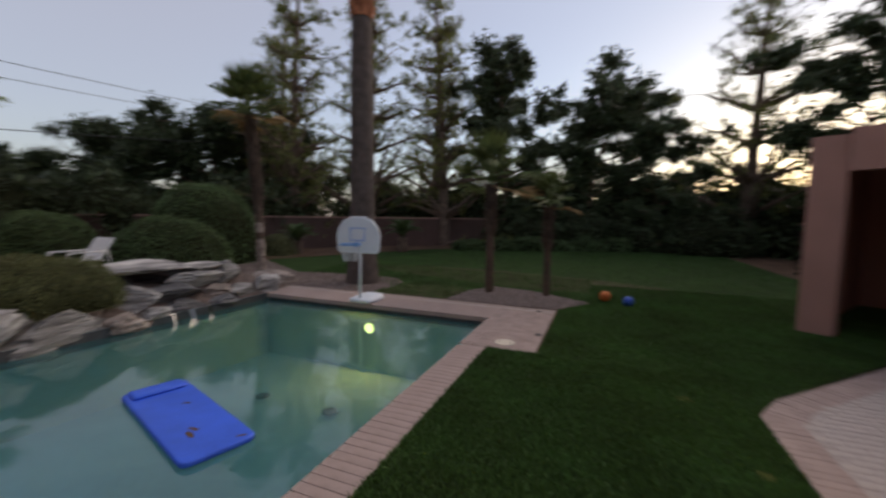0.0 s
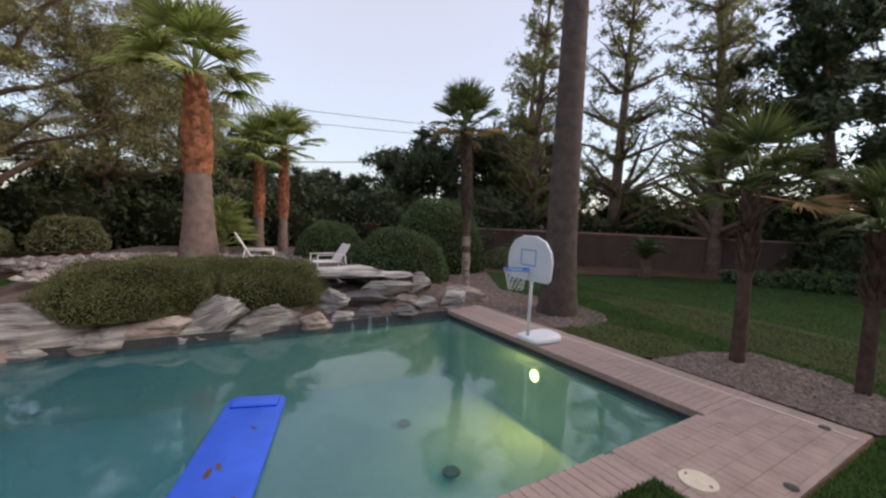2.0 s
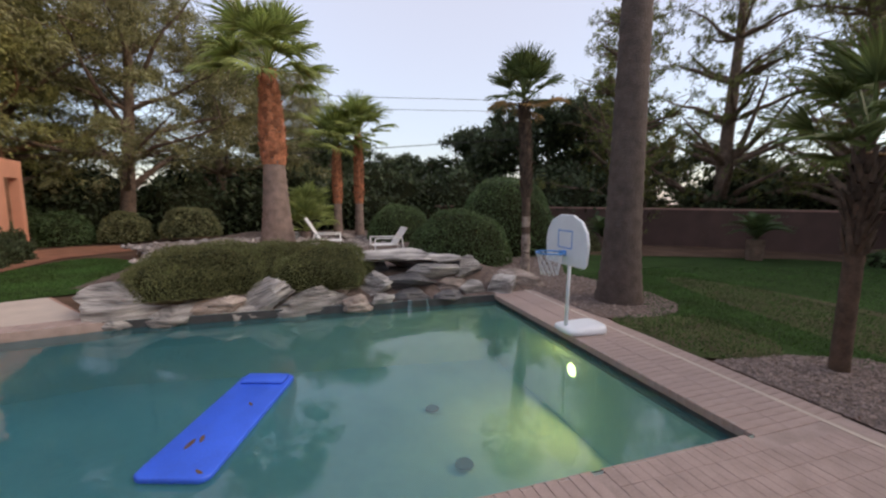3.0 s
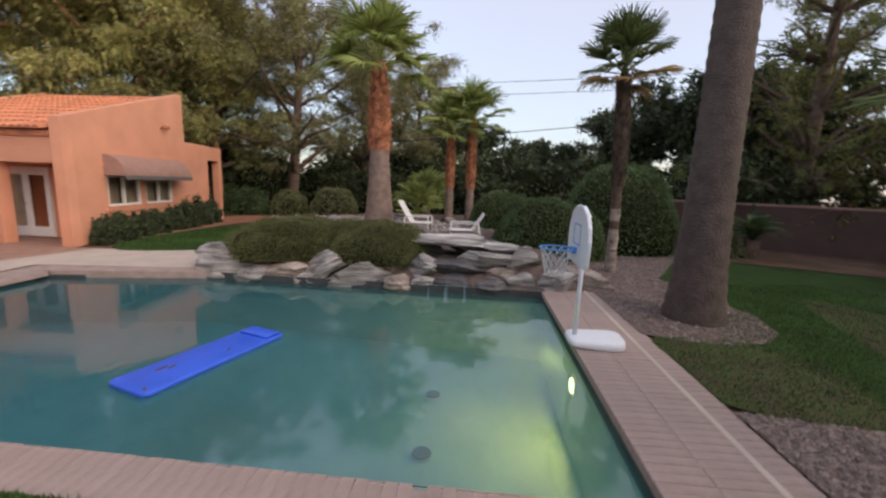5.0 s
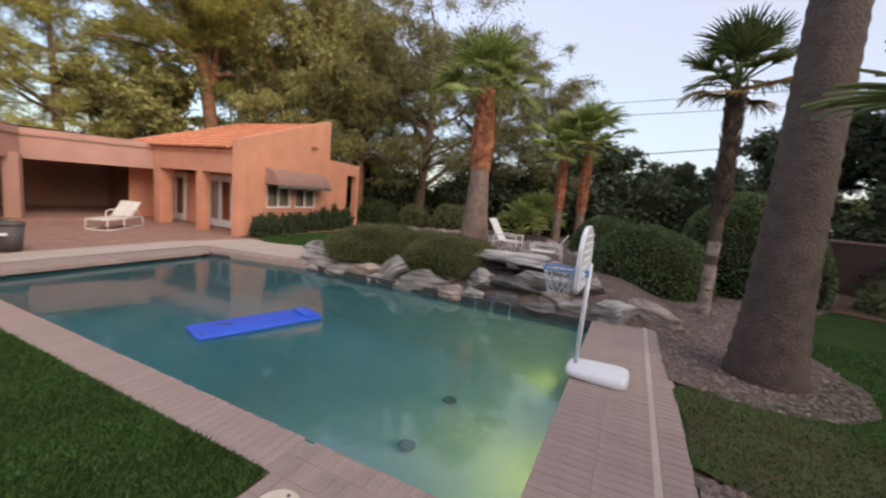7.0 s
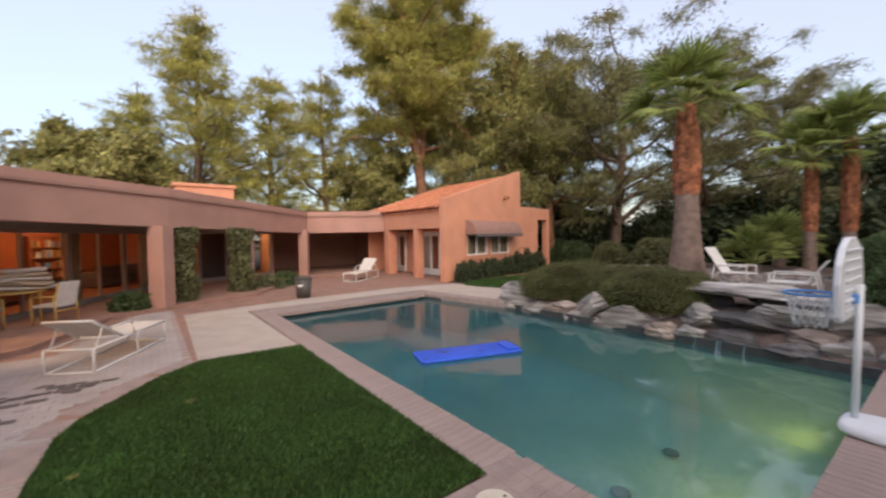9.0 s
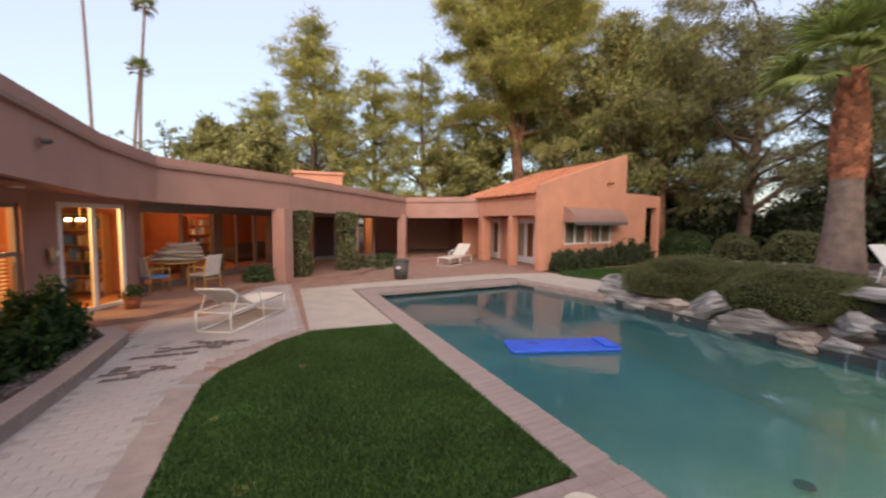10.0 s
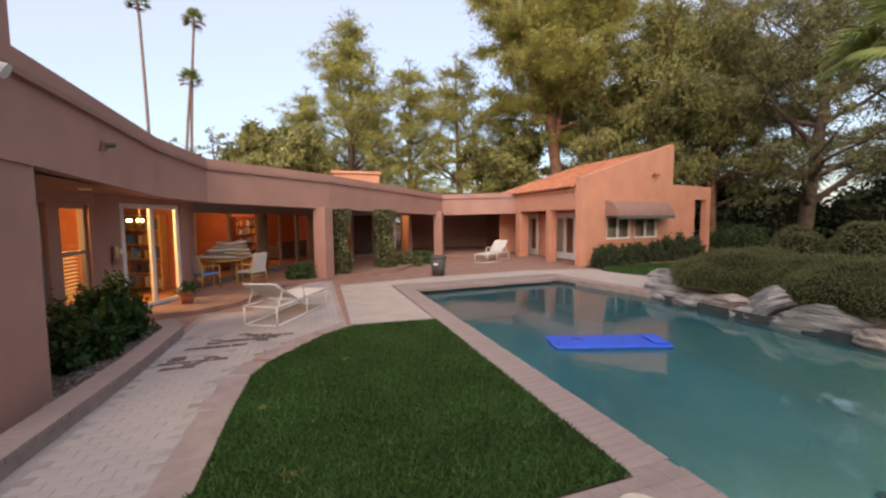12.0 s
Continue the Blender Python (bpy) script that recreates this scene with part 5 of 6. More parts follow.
for args in (
    (-7.32, 0.22, 0.08, 0.52, 0.95, 0.40, G, 1), (-7.12, 1.0, -0.06, 0.34, 0.5, 0.22, G, 2), (-7.2, 1.6, 0.0, 0.4, 0.52, 0.24, T_, 3),
    (-7.45, 1.75, 0.22, 0.22, 0.25, 0.16, T_, 4), (-7.25, 2.42, 0.14, 0.36, 0.66, 0.26, G, 5, 0, 26), (-7.05, 2.2, -0.08, 0.25, 0.4, 0.14, G, 6),
    (-7.15, 3.35, 0.05, 0.42, 0.82, 0.3, G, 7, 4), (-7.5, 3.85, 0.18, 0.3, 0.4, 0.18, T_, 8), (-7.05, 4.2, -0.02, 0.3, 0.38, 0.2, T_, 9),
    (-7.05, 4.75, -0.04, 0.26, 0.3, 0.17, G, 10), (-7.55, 4.75, 0.26, 0.42, 0.5, 0.24, G, 11, 10), (-7.2, 5.4, -0.02, 0.38, 0.55, 0.2, D, 12),
    (-7.15, 6.2, -0.03, 0.34, 0.5, 0.18, D, 13), (-7.7, 5.5, 0.24, 0.5, 0.75, 0.24, D, 14), (-7.85, 6.0, 0.42, 0.5, 0.72, 0.17, G, 15, 5),
    (-7.5, 6.45, 0.16, 0.3, 0.42, 0.13, T_, 16), (-8.35, 5.3, 0.76, 0.62, 1.05, 0.14, G, 17, 6), (-8.0, 6.45, 0.66, 0.42, 0.6, 0.12, G, 18, -10),
    (-7.85, 6.85, 0.45, 0.4, 0.42, 0.24, G, 19), (-7.3, 6.85, 0.05, 0.34, 0.36, 0.24, G, 20), (-7.25, 7.55, 0.15, 0.33, 0.42, 0.32, G, 21, 20, 14),
    (-7.6, 8.15, 0.12, 0.3, 0.55, 0.22, T_, 22, -30, -8), (-8.5, 4.5, 0.55, 0.5, 0.5, 0.28, D, 23), (-8.6, 6.1, 0.5, 0.6, 0.9, 0.22, D, 24), (-7.1, 1.9, -0.1, 0.24, 0.3, 0.12, G, 25), (-7.05, 3.85, -0.1, 0.2, 0.3, 0.12, D, 26)):
    rock(args[0] - 0.08, *args[1:])
for k, (x, y, z, s) in enumerate(((-16.2, -2.6, 0.1, 0.3), (-15.2, -1.6, 0.25, 0.4), (-16.8, -0.9, 0.35, 0.25), (-13.9, -0.2, 0.42, 0.22), (-14.6, 0.9, 0.45, 0.2), (-12.6, 1.0, 0.45, 0.22), (-17.3, 2.2, 0.45, 0.45), (-16.4, 4.6, 0.5, 0.35))):
    rock(x, y, z, s * 1.3, s, s * 0.6, T_ if k % 2 else G, 40 + k, 30 * k, 0, "loose boulder in the stony garden bed")

# thin falls of water over the lower ledge
bm = bmesh.new()
for y, w in ((4.9, 0.012), (5.25, 0.022), (5.3, 0.01), (5.65, 0.015)):
    a = [bm.verts.new(c) for c in ((-6.86, y - w, 0.02), (-6.86, y + w, 0.02), (-6.78, y + w * 0.8, WATER_Z), (-6.78, y - w * 0.8, WATER_Z))]
    bm.faces.new(a)
wf = setting(mesh_ob("water_fall", bm, M_WATER), "thin trickles of water over the ledge", "water")

# ---- plants ----
def limb_mesh(paths, sides=7):
    """Tapered limbs: each path is a list of (point, radius)."""
    V, F = [], []
    for path in paths:
        base = len(V)
        for i, (p, r) in enumerate(path):
            a = path[max(0, i - 1)][0]
            b = path[min(len(path) - 1, i + 1)][0]
            d = (Vector(b) - Vector(a)).normalized()
            u = d.orthogonal().normalized()
            if abs(d.z) > 0.5:
                u = (Vector((1, 0, 0)) - d * d.x).normalized()
            w = d.cross(u)
            for k in range(sides):
                c = 6.2832 * k / sides
                V.append(tuple(Vector(p) + (u * math.cos(c) + w * math.sin(c)) * r))
        for i in range(len(path) - 1):
            for k in range(sides):
                a0, a1 = base + i * sides + k, base + i * sides + (k + 1) % sides
                F.append((a0, a1, a1 + sides, a0 + sides))
    return V, F


def bend(rng, p0, direction, length, r0, r1, steps=6, wobble=0.12, up=0.0):
    p, d, out = Vector(p0), Vector(direction).normalized(), []
    for i in range(steps + 1):
        t = i / steps
        out.append((tuple(p), r0 + (r1 - r0) * t))
        d = (d + Vector(rng.normal(size=3)) * wobble + Vector((0, 0, up))).normalized()
        p = p + d * (length / steps)
    return out


def leaf_sprays(rng, centres, radii, per, leaf, flat=1.0, droop=0.0, slim=0.5, run=8):
    """Leaves set along short twigs that fan out of each clump; flat squeezes the clump, droop bends the twigs down."""
    centres, radii = np.array(centres), np.array(radii)
    twigs = np.maximum(4, (per * 3.2 * radii ** 1.5 / run)).astype(int)
    which = np.repeat(np.arange(len(radii)), twigs)
    n = len(which)
    r = radii[which][:, None]
    d = unit(rng, n)
    reach = rng.uniform(0.55, 1.25, (n, 1))
    bow = unit(rng, n) * 0.25
    C, U, W = [], [], []
    for k in range(run):
        t = (k + rng.uniform(0, 1, (n, 1))) / run * 0.85 + 0.15
        p = (d * reach + bow * t) * t * r
        p[:, 2] = p[:, 2] * flat - droop * 0.55 * r[:, 0] * (t[:, 0] * reach[:, 0]) ** 2
        p += rng.normal(size=(n, 3)) * leaf * 0.7
        u = d * 0.7 + unit(rng, n) * 0.8
        u[:, 2] -= droop * 0.8
        u /= np.linalg.norm(u, axis=1)[:, None] + 1e-6
        w = np.cross(u, unit(rng, n))
        w /= np.linalg.norm(w, axis=1)[:, None] + 1e-6
        s = leaf * rng.uniform(0.6, 1.45, (n, 1))
        C.append(centres[which] + p), U.append(u * s), W.append(w * s * slim)
    return np.concatenate(C), np.concatenate(U), np.concatenate(W)


def tri_leaves(name, centre, u, v, material):
    """Many small pointed leaves, one triangle each."""
    n = len(centre)
    vs = np.empty((n, 3, 3))
    vs[:, 0], vs[:, 1], vs[:, 2] = centre - u * 0.8 + v, centre - u * 0.8 - v, centre + u * 1.3
    return raw_mesh(name, vs.reshape(-1, 3), np.arange(n * 3).reshape(n, 3), material)


def tree(kind, x, y, z, h, spread, leaf_m, bark_m, label, rz=0.0, seed=0, name="tree", per=60, leaf=0.09, clump=0.9, n_limb=9, bare=0.25, cone=False, lean=0.0, flat=0.75, droop=0.0, r0=None, gaps=0.0, slim=0.5, rise=0.25, fork=0.0):
    """A tree with a tapered trunk, limbs and a crown of leaf clumps."""
    rng = np.random.default_rng(1000 + seed)
    r0 = r0 or 0.018 * h + 0.06
    trunk = bend(rng, (0, 0, -0.1), (lean, 0.03, 1), h * (0.97 if cone else 0.72), r0, r0 * (0.12 if cone else 0.35), 9, 0.018 if cone else 0.05)
    paths, centres, radii, leaders = [trunk], [], [], [trunk]
    if fork:
        q, qr = trunk[3]
        second = bend(rng, q, (fork, -0.05, 1), h * 0.44, qr * 0.8, r0 * 0.25, 6, 0.06)
        leaders.append(trunk[:3] + second)
        paths.append(second)
    for i in range(n_limb):
        t = bare + (0.97 - bare) * (i + rng.uniform(0, 0.9)) / n_limb
        k = min(8, int(t * 9))
        lead = leaders[i % len(leaders)]
        p, r = lead[k]
        a = i * 2.4 + rng.uniform(-0.5, 0.5)
        if cone:
            ln = spread * (1.05 - t) ** 0.75 * rng.uniform(0.75, 1.2) + 0.3
            d = (math.cos(a), math.sin(a), rise)
        else:
            ln = spread * rng.uniform(0.6, 1.05) * (0.65 + 0.5 * math.sin(3.1 * min(1, t)))
            d = (math.cos(a), math.sin(a), 0.25 + 1.1 * (t - bare))
        limb = bend(rng, p, d, ln, max(0.02, r * 0.55), 0.015, 6, 0.16, 0.02)
        paths.append(limb)
        for j in range(2, 7):
            q = limb[j][0]
            if j >= 3 and rng.random() < 0.75:
                side = bend(rng, q, (rng.normal(), rng.normal(), 0.3), ln * 0.3, 0.02, 0.008, 3, 0.2)
                paths.append(side)
                if rng.random() > gaps:
                    centres.append(side[-1][0])
                    radii.append(clump * rng.uniform(0.5, 1.0))
            if rng.random() > gaps:
                centres.append(tuple(np.array(q) + rng.normal(size=3) * clump * 0.35))
                radii.append(clump * rng.uniform(0.55, 1.1) * (0.75 if cone else 1))
    centres.append(trunk[-1][0])
    radii.append(clump * (0.5 if cone else 1.0))
    ob = empty(name, label, "tree", x, y, z, rz)
    V, F = limb_mesh(paths)
    t_ob = new("trunk", raw_mesh("trunk", V, F, bark_m, True))
    t_ob.parent = ob
    C, U, W = leaf_sprays(rng, centres, radii, per * 1.7, leaf, flat, droop, slim)
    c_ob = new("crown", tri_leaves("crown", C, U, W, leaf_m))
    c_ob.parent = ob
    return ob


def again(ob, x, y, z, rz, label="", s=1.0):
    c = copy_thing(ob, pose(x, y, z, 0, 0, rz))
    c.scale = (s, s, s)
    return tagged(c, label)


def dome_bush(name, label, x, y, z, rx, ry, h, leaf_m, seed, n=9000, leaf=0.035, rough=0.06, rz=0.0, category="shrub", box_power=0.9):
    """A clipped or loose bush: a near-black core painted as inner shade under a skin of small leaves."""
    rng = np.random.default_rng(2000 + seed)
    ob = empty(name, label, category, x, y, z, rz)
    d = unit(rng, n)
    d[:, 2] = np.abs(d[:, 2]) * 1.02 - 0.02
    lump = np.array([noise.noise(Vector(v * 2.3) + Vector((seed * 3.1, 0, 0))) for v in d]) * rough * 2.2
    e = np.sign(d) * np.abs(d) ** box_power
    pos = e * (1 + lump + rng.normal(size=n) * rough * 0.35)[:, None] * np.array([rx, ry, h])
    pos[:, 2] = np.maximum(pos[:, 2], 0.01)
    u = d * 0.35 + unit(rng, n) * 0.9
    u /= np.linalg.norm(u, axis=1)[:, None]
    w = np.cross(u, unit(rng, n))
    w /= np.linalg.norm(w, axis=1)[:, None] + 1e-6
    s = leaf * rng.uniform(0.6, 1.4, (n, 1))
    leaves = new("foliage", quads("foliage", pos, u * s, w * s * 0.5, leaf_m))
    leaves.parent = ob
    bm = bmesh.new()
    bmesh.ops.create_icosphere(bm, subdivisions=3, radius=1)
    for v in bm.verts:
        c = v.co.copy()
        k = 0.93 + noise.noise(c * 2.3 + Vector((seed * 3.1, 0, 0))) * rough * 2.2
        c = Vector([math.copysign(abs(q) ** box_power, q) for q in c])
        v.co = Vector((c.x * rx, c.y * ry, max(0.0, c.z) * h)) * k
    part("shade_core", bm, M_SHADE_CORE, ob, "near-black solid core, painted as the shade inside", True)
    return ob


def fan_mesh(name, rng, r, material, spread=2.5, n=26, stem=0.9, sag=0.2):
    """A fan-palm leaf along +x: a stem and stiff leaflets, joined near the stem, split and hanging at the tips."""
    V, F = [], []
    for i in range(n):
        a = -spread / 2 + spread * i / (n - 1)
        ln = r * (0.70 + 0.30 * math.cos(a)) * rng.uniform(0.88, 1.06)
        hang = sag * rng.uniform(0.6, 1.5)
        twist = rng.uniform(-0.05, 0.05)
        w = r * spread / n * 0.27
        base = len(V)
        for t, ww in ((0.0, 0.2), (0.3, 0.9), (0.55, 1.0), (0.8, 0.55), (1.0, 0.05)):
            b = a + twist * t
            px, py = stem + ln * t * math.cos(b) * (1 - 0.10 * t * t), ln * t * math.sin(b)
            z = 0.20 * abs(math.sin(a)) * r * t - hang * r * t ** 3
            ox, oy = -math.sin(b) * w * ww, math.cos(b) * w * ww
            V += [(px + ox, py + oy, z - 0.3 * w), (px, py, z + 0.5 * w), (px - ox, py - oy, z - 0.3 * w)]
        for k in range(4):
            b = base + k * 3
            F += [(b, b + 1, b + 4, b + 3), (b + 1, b + 2, b + 5, b + 4)]
    b = len(V)
    for px, w in ((0.0, 0.035), (stem + 0.12 * r, 0.014)):
        V += [(px, w, 0.012), (px, -w, 0.012), (px, 0, -0.02)]
    F += [(b, b + 1, b + 4, b + 3), (b + 1, b + 2, b + 5, b + 4), (b + 2, b, b + 3, b + 5)]
    return raw_mesh(name, V, F, material)


FANS = {}
def fan(r, stem, leaf_m, v=0):
    key = (round(r, 2), round(stem, 2), leaf_m.name, v)
    if key not in FANS:
        rng = np.random.default_rng(50 + v + int(r * 10))
        FANS[key] = fan_mesh("frond", rng, r, leaf_m, 2.3 + 0.45 * v, 24 + 4 * v, stem, 0.10 + 0.14 * v)
    return FANS[key]


def fan_palm(x, y, z, h, r0, r1, label, fronds=30, fr=0.8, stem=0.7, boot=(0.0, 0.0), dry=0.0, seed=0, name="fan_palm", low=-0.45, boot_m=None, rings=True, lean=(0, 0), rz=0.0, flare=1.25, trunk_m=None, leaf_m=L_FROND):
    """A fan palm: ringed trunk, leaf-base boots, and separate fan fronds."""
    rng = np.random.default_rng(300 + seed)
    ob = empty(name, label, "palm tree", x, y, z, rz)
    n = max(16, int(h * 9))
    path = []
    for i in range(n + 1):
        t = i / n
        r = r0 + (r1 - r0) * t + r0 * (flare - 1) * math.exp(-t * h * 1.3)
        r *= 1 + (0.025 * ((i % 2) * 2 - 1) if rings else 0)
        path.append(((lean[0] * t * t, lean[1] * t * t, h * t), r))
    V, F = limb_mesh([path], 16)
    tr = new("trunk", raw_mesh("trunk", V, F, M_PALM_DARK if boot_m else trunk_m or M_PALM_GREY, True))
    tr.parent = ob
    if boot[1] > boot[0]:
        V, F = [], []
        z0 = boot[0]
        k = 0
        while z0 < boot[1]:
            t = z0 / h
            rr = (r0 + (r1 - r0) * t) * (1.0 + (0.22 if boot_m is None and h < 8 else 0.05) * math.sin(3.1 * ((z0 - boot[0]) / (boot[1] - boot[0])) ** 0.8))
            m = 9
            for j in range(m):
                a = 6.2832 * (j + 0.5 * (k % 2)) / m + rng.uniform(-0.08, 0.08)
                c, s = math.cos(a), math.sin(a)
                hw = rr * 0.40
                b = len(V)
                lz, out = rng.uniform(0.15, 0.24), rng.uniform(0.04, 0.11)
                for (du, dr, dz) in ((-hw, 0.0, 0), (hw, 0.0, 0), (hw * 0.55, out, lz), (-hw * 0.55, out, lz), (0, 0.035, 0.02)):
                    V.append((lean[0] * t * t + c * (rr + dr) - s * du, lean[1] * t * t + s * (rr + dr) + c * du, z0 + dz))
                F += [(b, b + 1, b + 4), (b + 1, b + 2, b + 4), (b + 2, b + 3, b + 4), (b + 3, b, b + 4)]
            z0 += 0.105
            k += 1
        bo = new("boot_sheath", raw_mesh("boot_sheath", V, F, boot_m or M_PALM_RED))
        bo.parent = ob
        tagged(bo, "dark shaggy leaf bases" if boot_m else "rust-red cut leaf bases")
    for i in range(fronds):
        t = (i + 0.5) / fronds
        e0 = math.asin(low)
        el = e0 + (1.5 - e0) * t
        az = i * 2.39996 + rng.uniform(-0.25, 0.25)
        is_dry = t < dry
        f = new("frond", fan(fr, stem, L_FROND_DRY if is_dry else leaf_m, int(rng.integers(0, 3))))
        f.parent = ob
        s = rng.uniform(0.85, 1.12)
        f.matrix_basis = Matrix.Translation((lean[0], lean[1], h + 0.25 * t)) @ Euler((0, 0, az)).to_matrix().to_4x4() @ Euler((rng.uniform(-0.35, 0.35), -el, 0)).to_matrix().to_4x4() @ Matrix.Diagonal((s, s, s, 1))
    return ob


# palms
fan_palm(-13.35, 2.2, 0.35, 5.75, 0.47, 0.20, "tall fan palm with rust-red boots on its trunk", 28, 1.15, 1.15, (2.85, 5.7), 0.0, 1, low=-0.2, flare=1.35, lean=(-0.15, -0.1))
fan_palm(-5.76, 9.56, 0.0, 13.5, 0.36, 0.2, "very tall grey palm trunk by the pool deck", 30, 1.2, 1.0, (7.2, 13.4), 0.25, 2, flare=1.38, trunk_m=M_PALM_BACKLIT)
shaggy = fan_palm(-9.3, 9.3, 0.0, 4.85, 0.11, 0.13, "slender fan palm with shaggy brown trunk", 24, 0.75, 0.6, (2.2, 4.8), 0.15, 3, low=-0.3, boot_m=M_PALM_DARK, flare=1.1, leaf_m=L_FROND_BACKLIT, lean=(-0.3, -0.05))
V, F = limb_mesh([[((-0.3 * (z / 4.85) ** 2, -0.05 * (z / 4.85) ** 2, z), 0.135 - 0.012 * z + 0.012 * math.sin(9 * z)) for z in (0.0, 0.3, 0.6, 0.9, 1.2, 1.5, 1.8, 2.1, 2.3)]], 14)
pale = new("bare_trunk", raw_mesh("bare_trunk", V, F, M_PALE_BARK, True))
pale.parent = shaggy
tagged(pale, "pale peeling lower bark")
fan_palm(-18.3, 4.4, 0.4, 4.0, 0.19, 0.12, "twin fan palm with reddish trunk", 20, 1.1, 0.95, (1.5, 4.0), 0.0, 4, low=-0.15)
fan_palm(-18.4, 5.4, 0.4, 4.6, 0.19, 0.12, "twin fan palm with reddish trunk, the taller", 20, 1.1, 0.95, (1.5, 4.6), 0.0, 5, low=-0.15)
fan_palm(-2.07, 9.68, -0.02, 2.68, 0.085, 0.10, "young fan palm with bare dark trunk", 11, 0.74, 0.55, (1.5, 2.65), 0.1, 6, low=-0.3, boot_m=M_PALM_DARK, leaf_m=L_FROND_BACKLIT)
fan_palm(-0.68, 9.84, -0.02, 2.15, 0.07, 0.085, "short fan palm in the gravel bed", 11, 0.5, 0.4, (1.2, 2.1), 0.08, 7, low=-0.15, boot_m=M_PALM_DARK, leaf_m=L_FROND_BACKLIT)
for k, (x, y, h) in enumerate(((14.9, -35.1, 21.1), (12.0, -35.9, 20.6), (12.5, -35.7, 15.0))):
    fan_palm(x, y, 0, h, 0.16, 0.11, "very tall thin skyline palm with a small crown", 20, 0.75, 0.45, (0, 0), 0.2, 20 + k, name="skyline_palm", rings=False, lean=(0.3 if k == 0 else -0.9, -0.1))
fan_palm(-17.2, 3.0, 0.35, 0.35, 0.2, 0.2, "low bright green fan palm clump", 16, 0.8, 0.7, (0, 0), 0, 9, low=0.1, rings=False)
fan_palm(-20.6, 3.0, 0.35, 0.6, 0.2, 0.2, "low bright green fan palm clump", 20, 1.0, 0.9, (0, 0), 0, 10, low=0.1, rings=False)

# north trees
con = tree("conifer", -17.5, 19.5, 0, 17.5, 4.3, L_CEDAR, M_BARK, "tall airy conifer behind the garden wall", 0, 1, "conifer", 40, 0.085, 0.62, 64, 0.08, True, flat=0.9, gaps=0.36, droop=0.15, slim=0.28, rise=0.55)
again(con, -13.8, 22.6, 0, 100, s=1.05)
again(con, -9.0, 24.0, 0, 200, s=0.98)
again(con, -11.8, 29, 0, 300, s=1.0)
again(con, 7.9, 26.5, 0, 50, s=1.05)
broad = tree("broad", -5.6, 26.6, 0, 14.5, 4.4, L_DARK, M_BARK, "broad dark evergreen tree behind the wall", 0, 2, "evergreen_tree", 52, 0.145, 1.15, 15, 0.3, r0=0.25, gaps=0.2)
again(broad, -0.6, 28.4, 0, 130, s=0.98)
again(broad, 3.9, 27.5, 0, 220, s=0.76)
again(broad, 11, 22.5, 0, 20, s=0.98)
again(broad, 15, 24, 0, 80, s=1.05)
again(broad, -21.5, 22.0, 0, 260, s=0.8)
olive = tree("olive", -26.4, 15.4, 0, 9.0, 4.0, L_DARK, M_BARK, "grey-green tree beyond the garden wall", 0, 3, "evergreen_tree", 52, 0.135, 1.1, 14, 0.2, r0=0.22, gaps=0.2)
again(olive, -22.5, 18.5, 0, 60, s=1.15)
again(con, -20.5, 21.5, 0, 20, s=0.95)
again(olive, -28.5, 10.8, 0, 150, s=0.72)
again(olive, -33, 9.0, 0, 220, s=0.8)
again(olive, -30, 4.0, 0, 300, s=0.95)
again(olive, -20, 24, 0, 20, s=0.8)
again(olive, 20, 29, 0, 20, s=1.0)

# west and south trees
mesq = tree("mesquite", -22.4, -5.5, 0, 16, 6.8, L_OLIVE, M_BARK, "large spreading tree with feathery foliage", 0, 4, "mesquite_tree", 75, 0.085, 1.35, 24, 0.28, r0=0.36, flat=0.65, gaps=0.3, droop=0.5, slim=0.25)
again(mesq, -26.5, -2.0, 0, 130, s=0.95)
again(mesq, -30.5, 1.0, 0, 250, s=0.85)
again(mesq, -21.5, -10.0, 0, 70, s=1.0)
euc = tree("euc", -18.2, -12.6, 0, 19, 5.0, L_YELLOW, M_BARK_RED, "tall yellow-green tree behind the guest house", 0, 5, "eucalyptus_tree", 76, 0.105, 1.35, 24, 0.34, r0=0.34, gaps=0.22, droop=0.8, slim=0.3)
again(euc, -20.6, -9.0, 0, 110, s=0.9)
again(euc, -20.5, -17.0, 0, 200, s=1.0)
pine = tree("pine", -15.6, -16.2, 0, 27, 6.6, L_PINE, M_BARK_RED, "huge old pine with a red-brown trunk", 0, 6, "pine_tree", 150, 0.115, 1.45, 40, 0.52, lean=-0.05, r0=0.5, flat=0.55, gaps=0.22, slim=0.16, fork=-0.14)
slim = tree("slim", -1.6, -23, 0, 17.5, 5.0, L_PINE, M_BARK, "tall pine with layered yellow-green needles", 0, 7, "pine_tree", 38, 0.11, 1.35, 50, 0.10, True, flat=0.6, gaps=0.2, slim=0.18, rise=0.35)
again(slim, -6.4, -23.6, 0, 120, s=0.86)
again(slim, -10.0, -21.5, 0, 240, s=0.85)
again(slim, 1.6, -25.5, 0, 30, s=0.72)
again(slim, -4.0, -27, 0, 300, s=0.8)
low_tree = tree("low", 3.4, -20.5, 0, 10.2, 3.6, L_YELLOW, M_BARK, "low bushy yellow-green tree behind the roof", 0, 8, "bushy_tree", 85, 0.12, 1.0, 14, 0.15, r0=0.16)
again(low_tree, 0.2, -21.5, 0, 100, s=0.85)
again(low_tree, -12.6, -19.4, 0, 200, s=1.0)
again(slim, -13.4, -22.0, 0, 60, s=0.7)
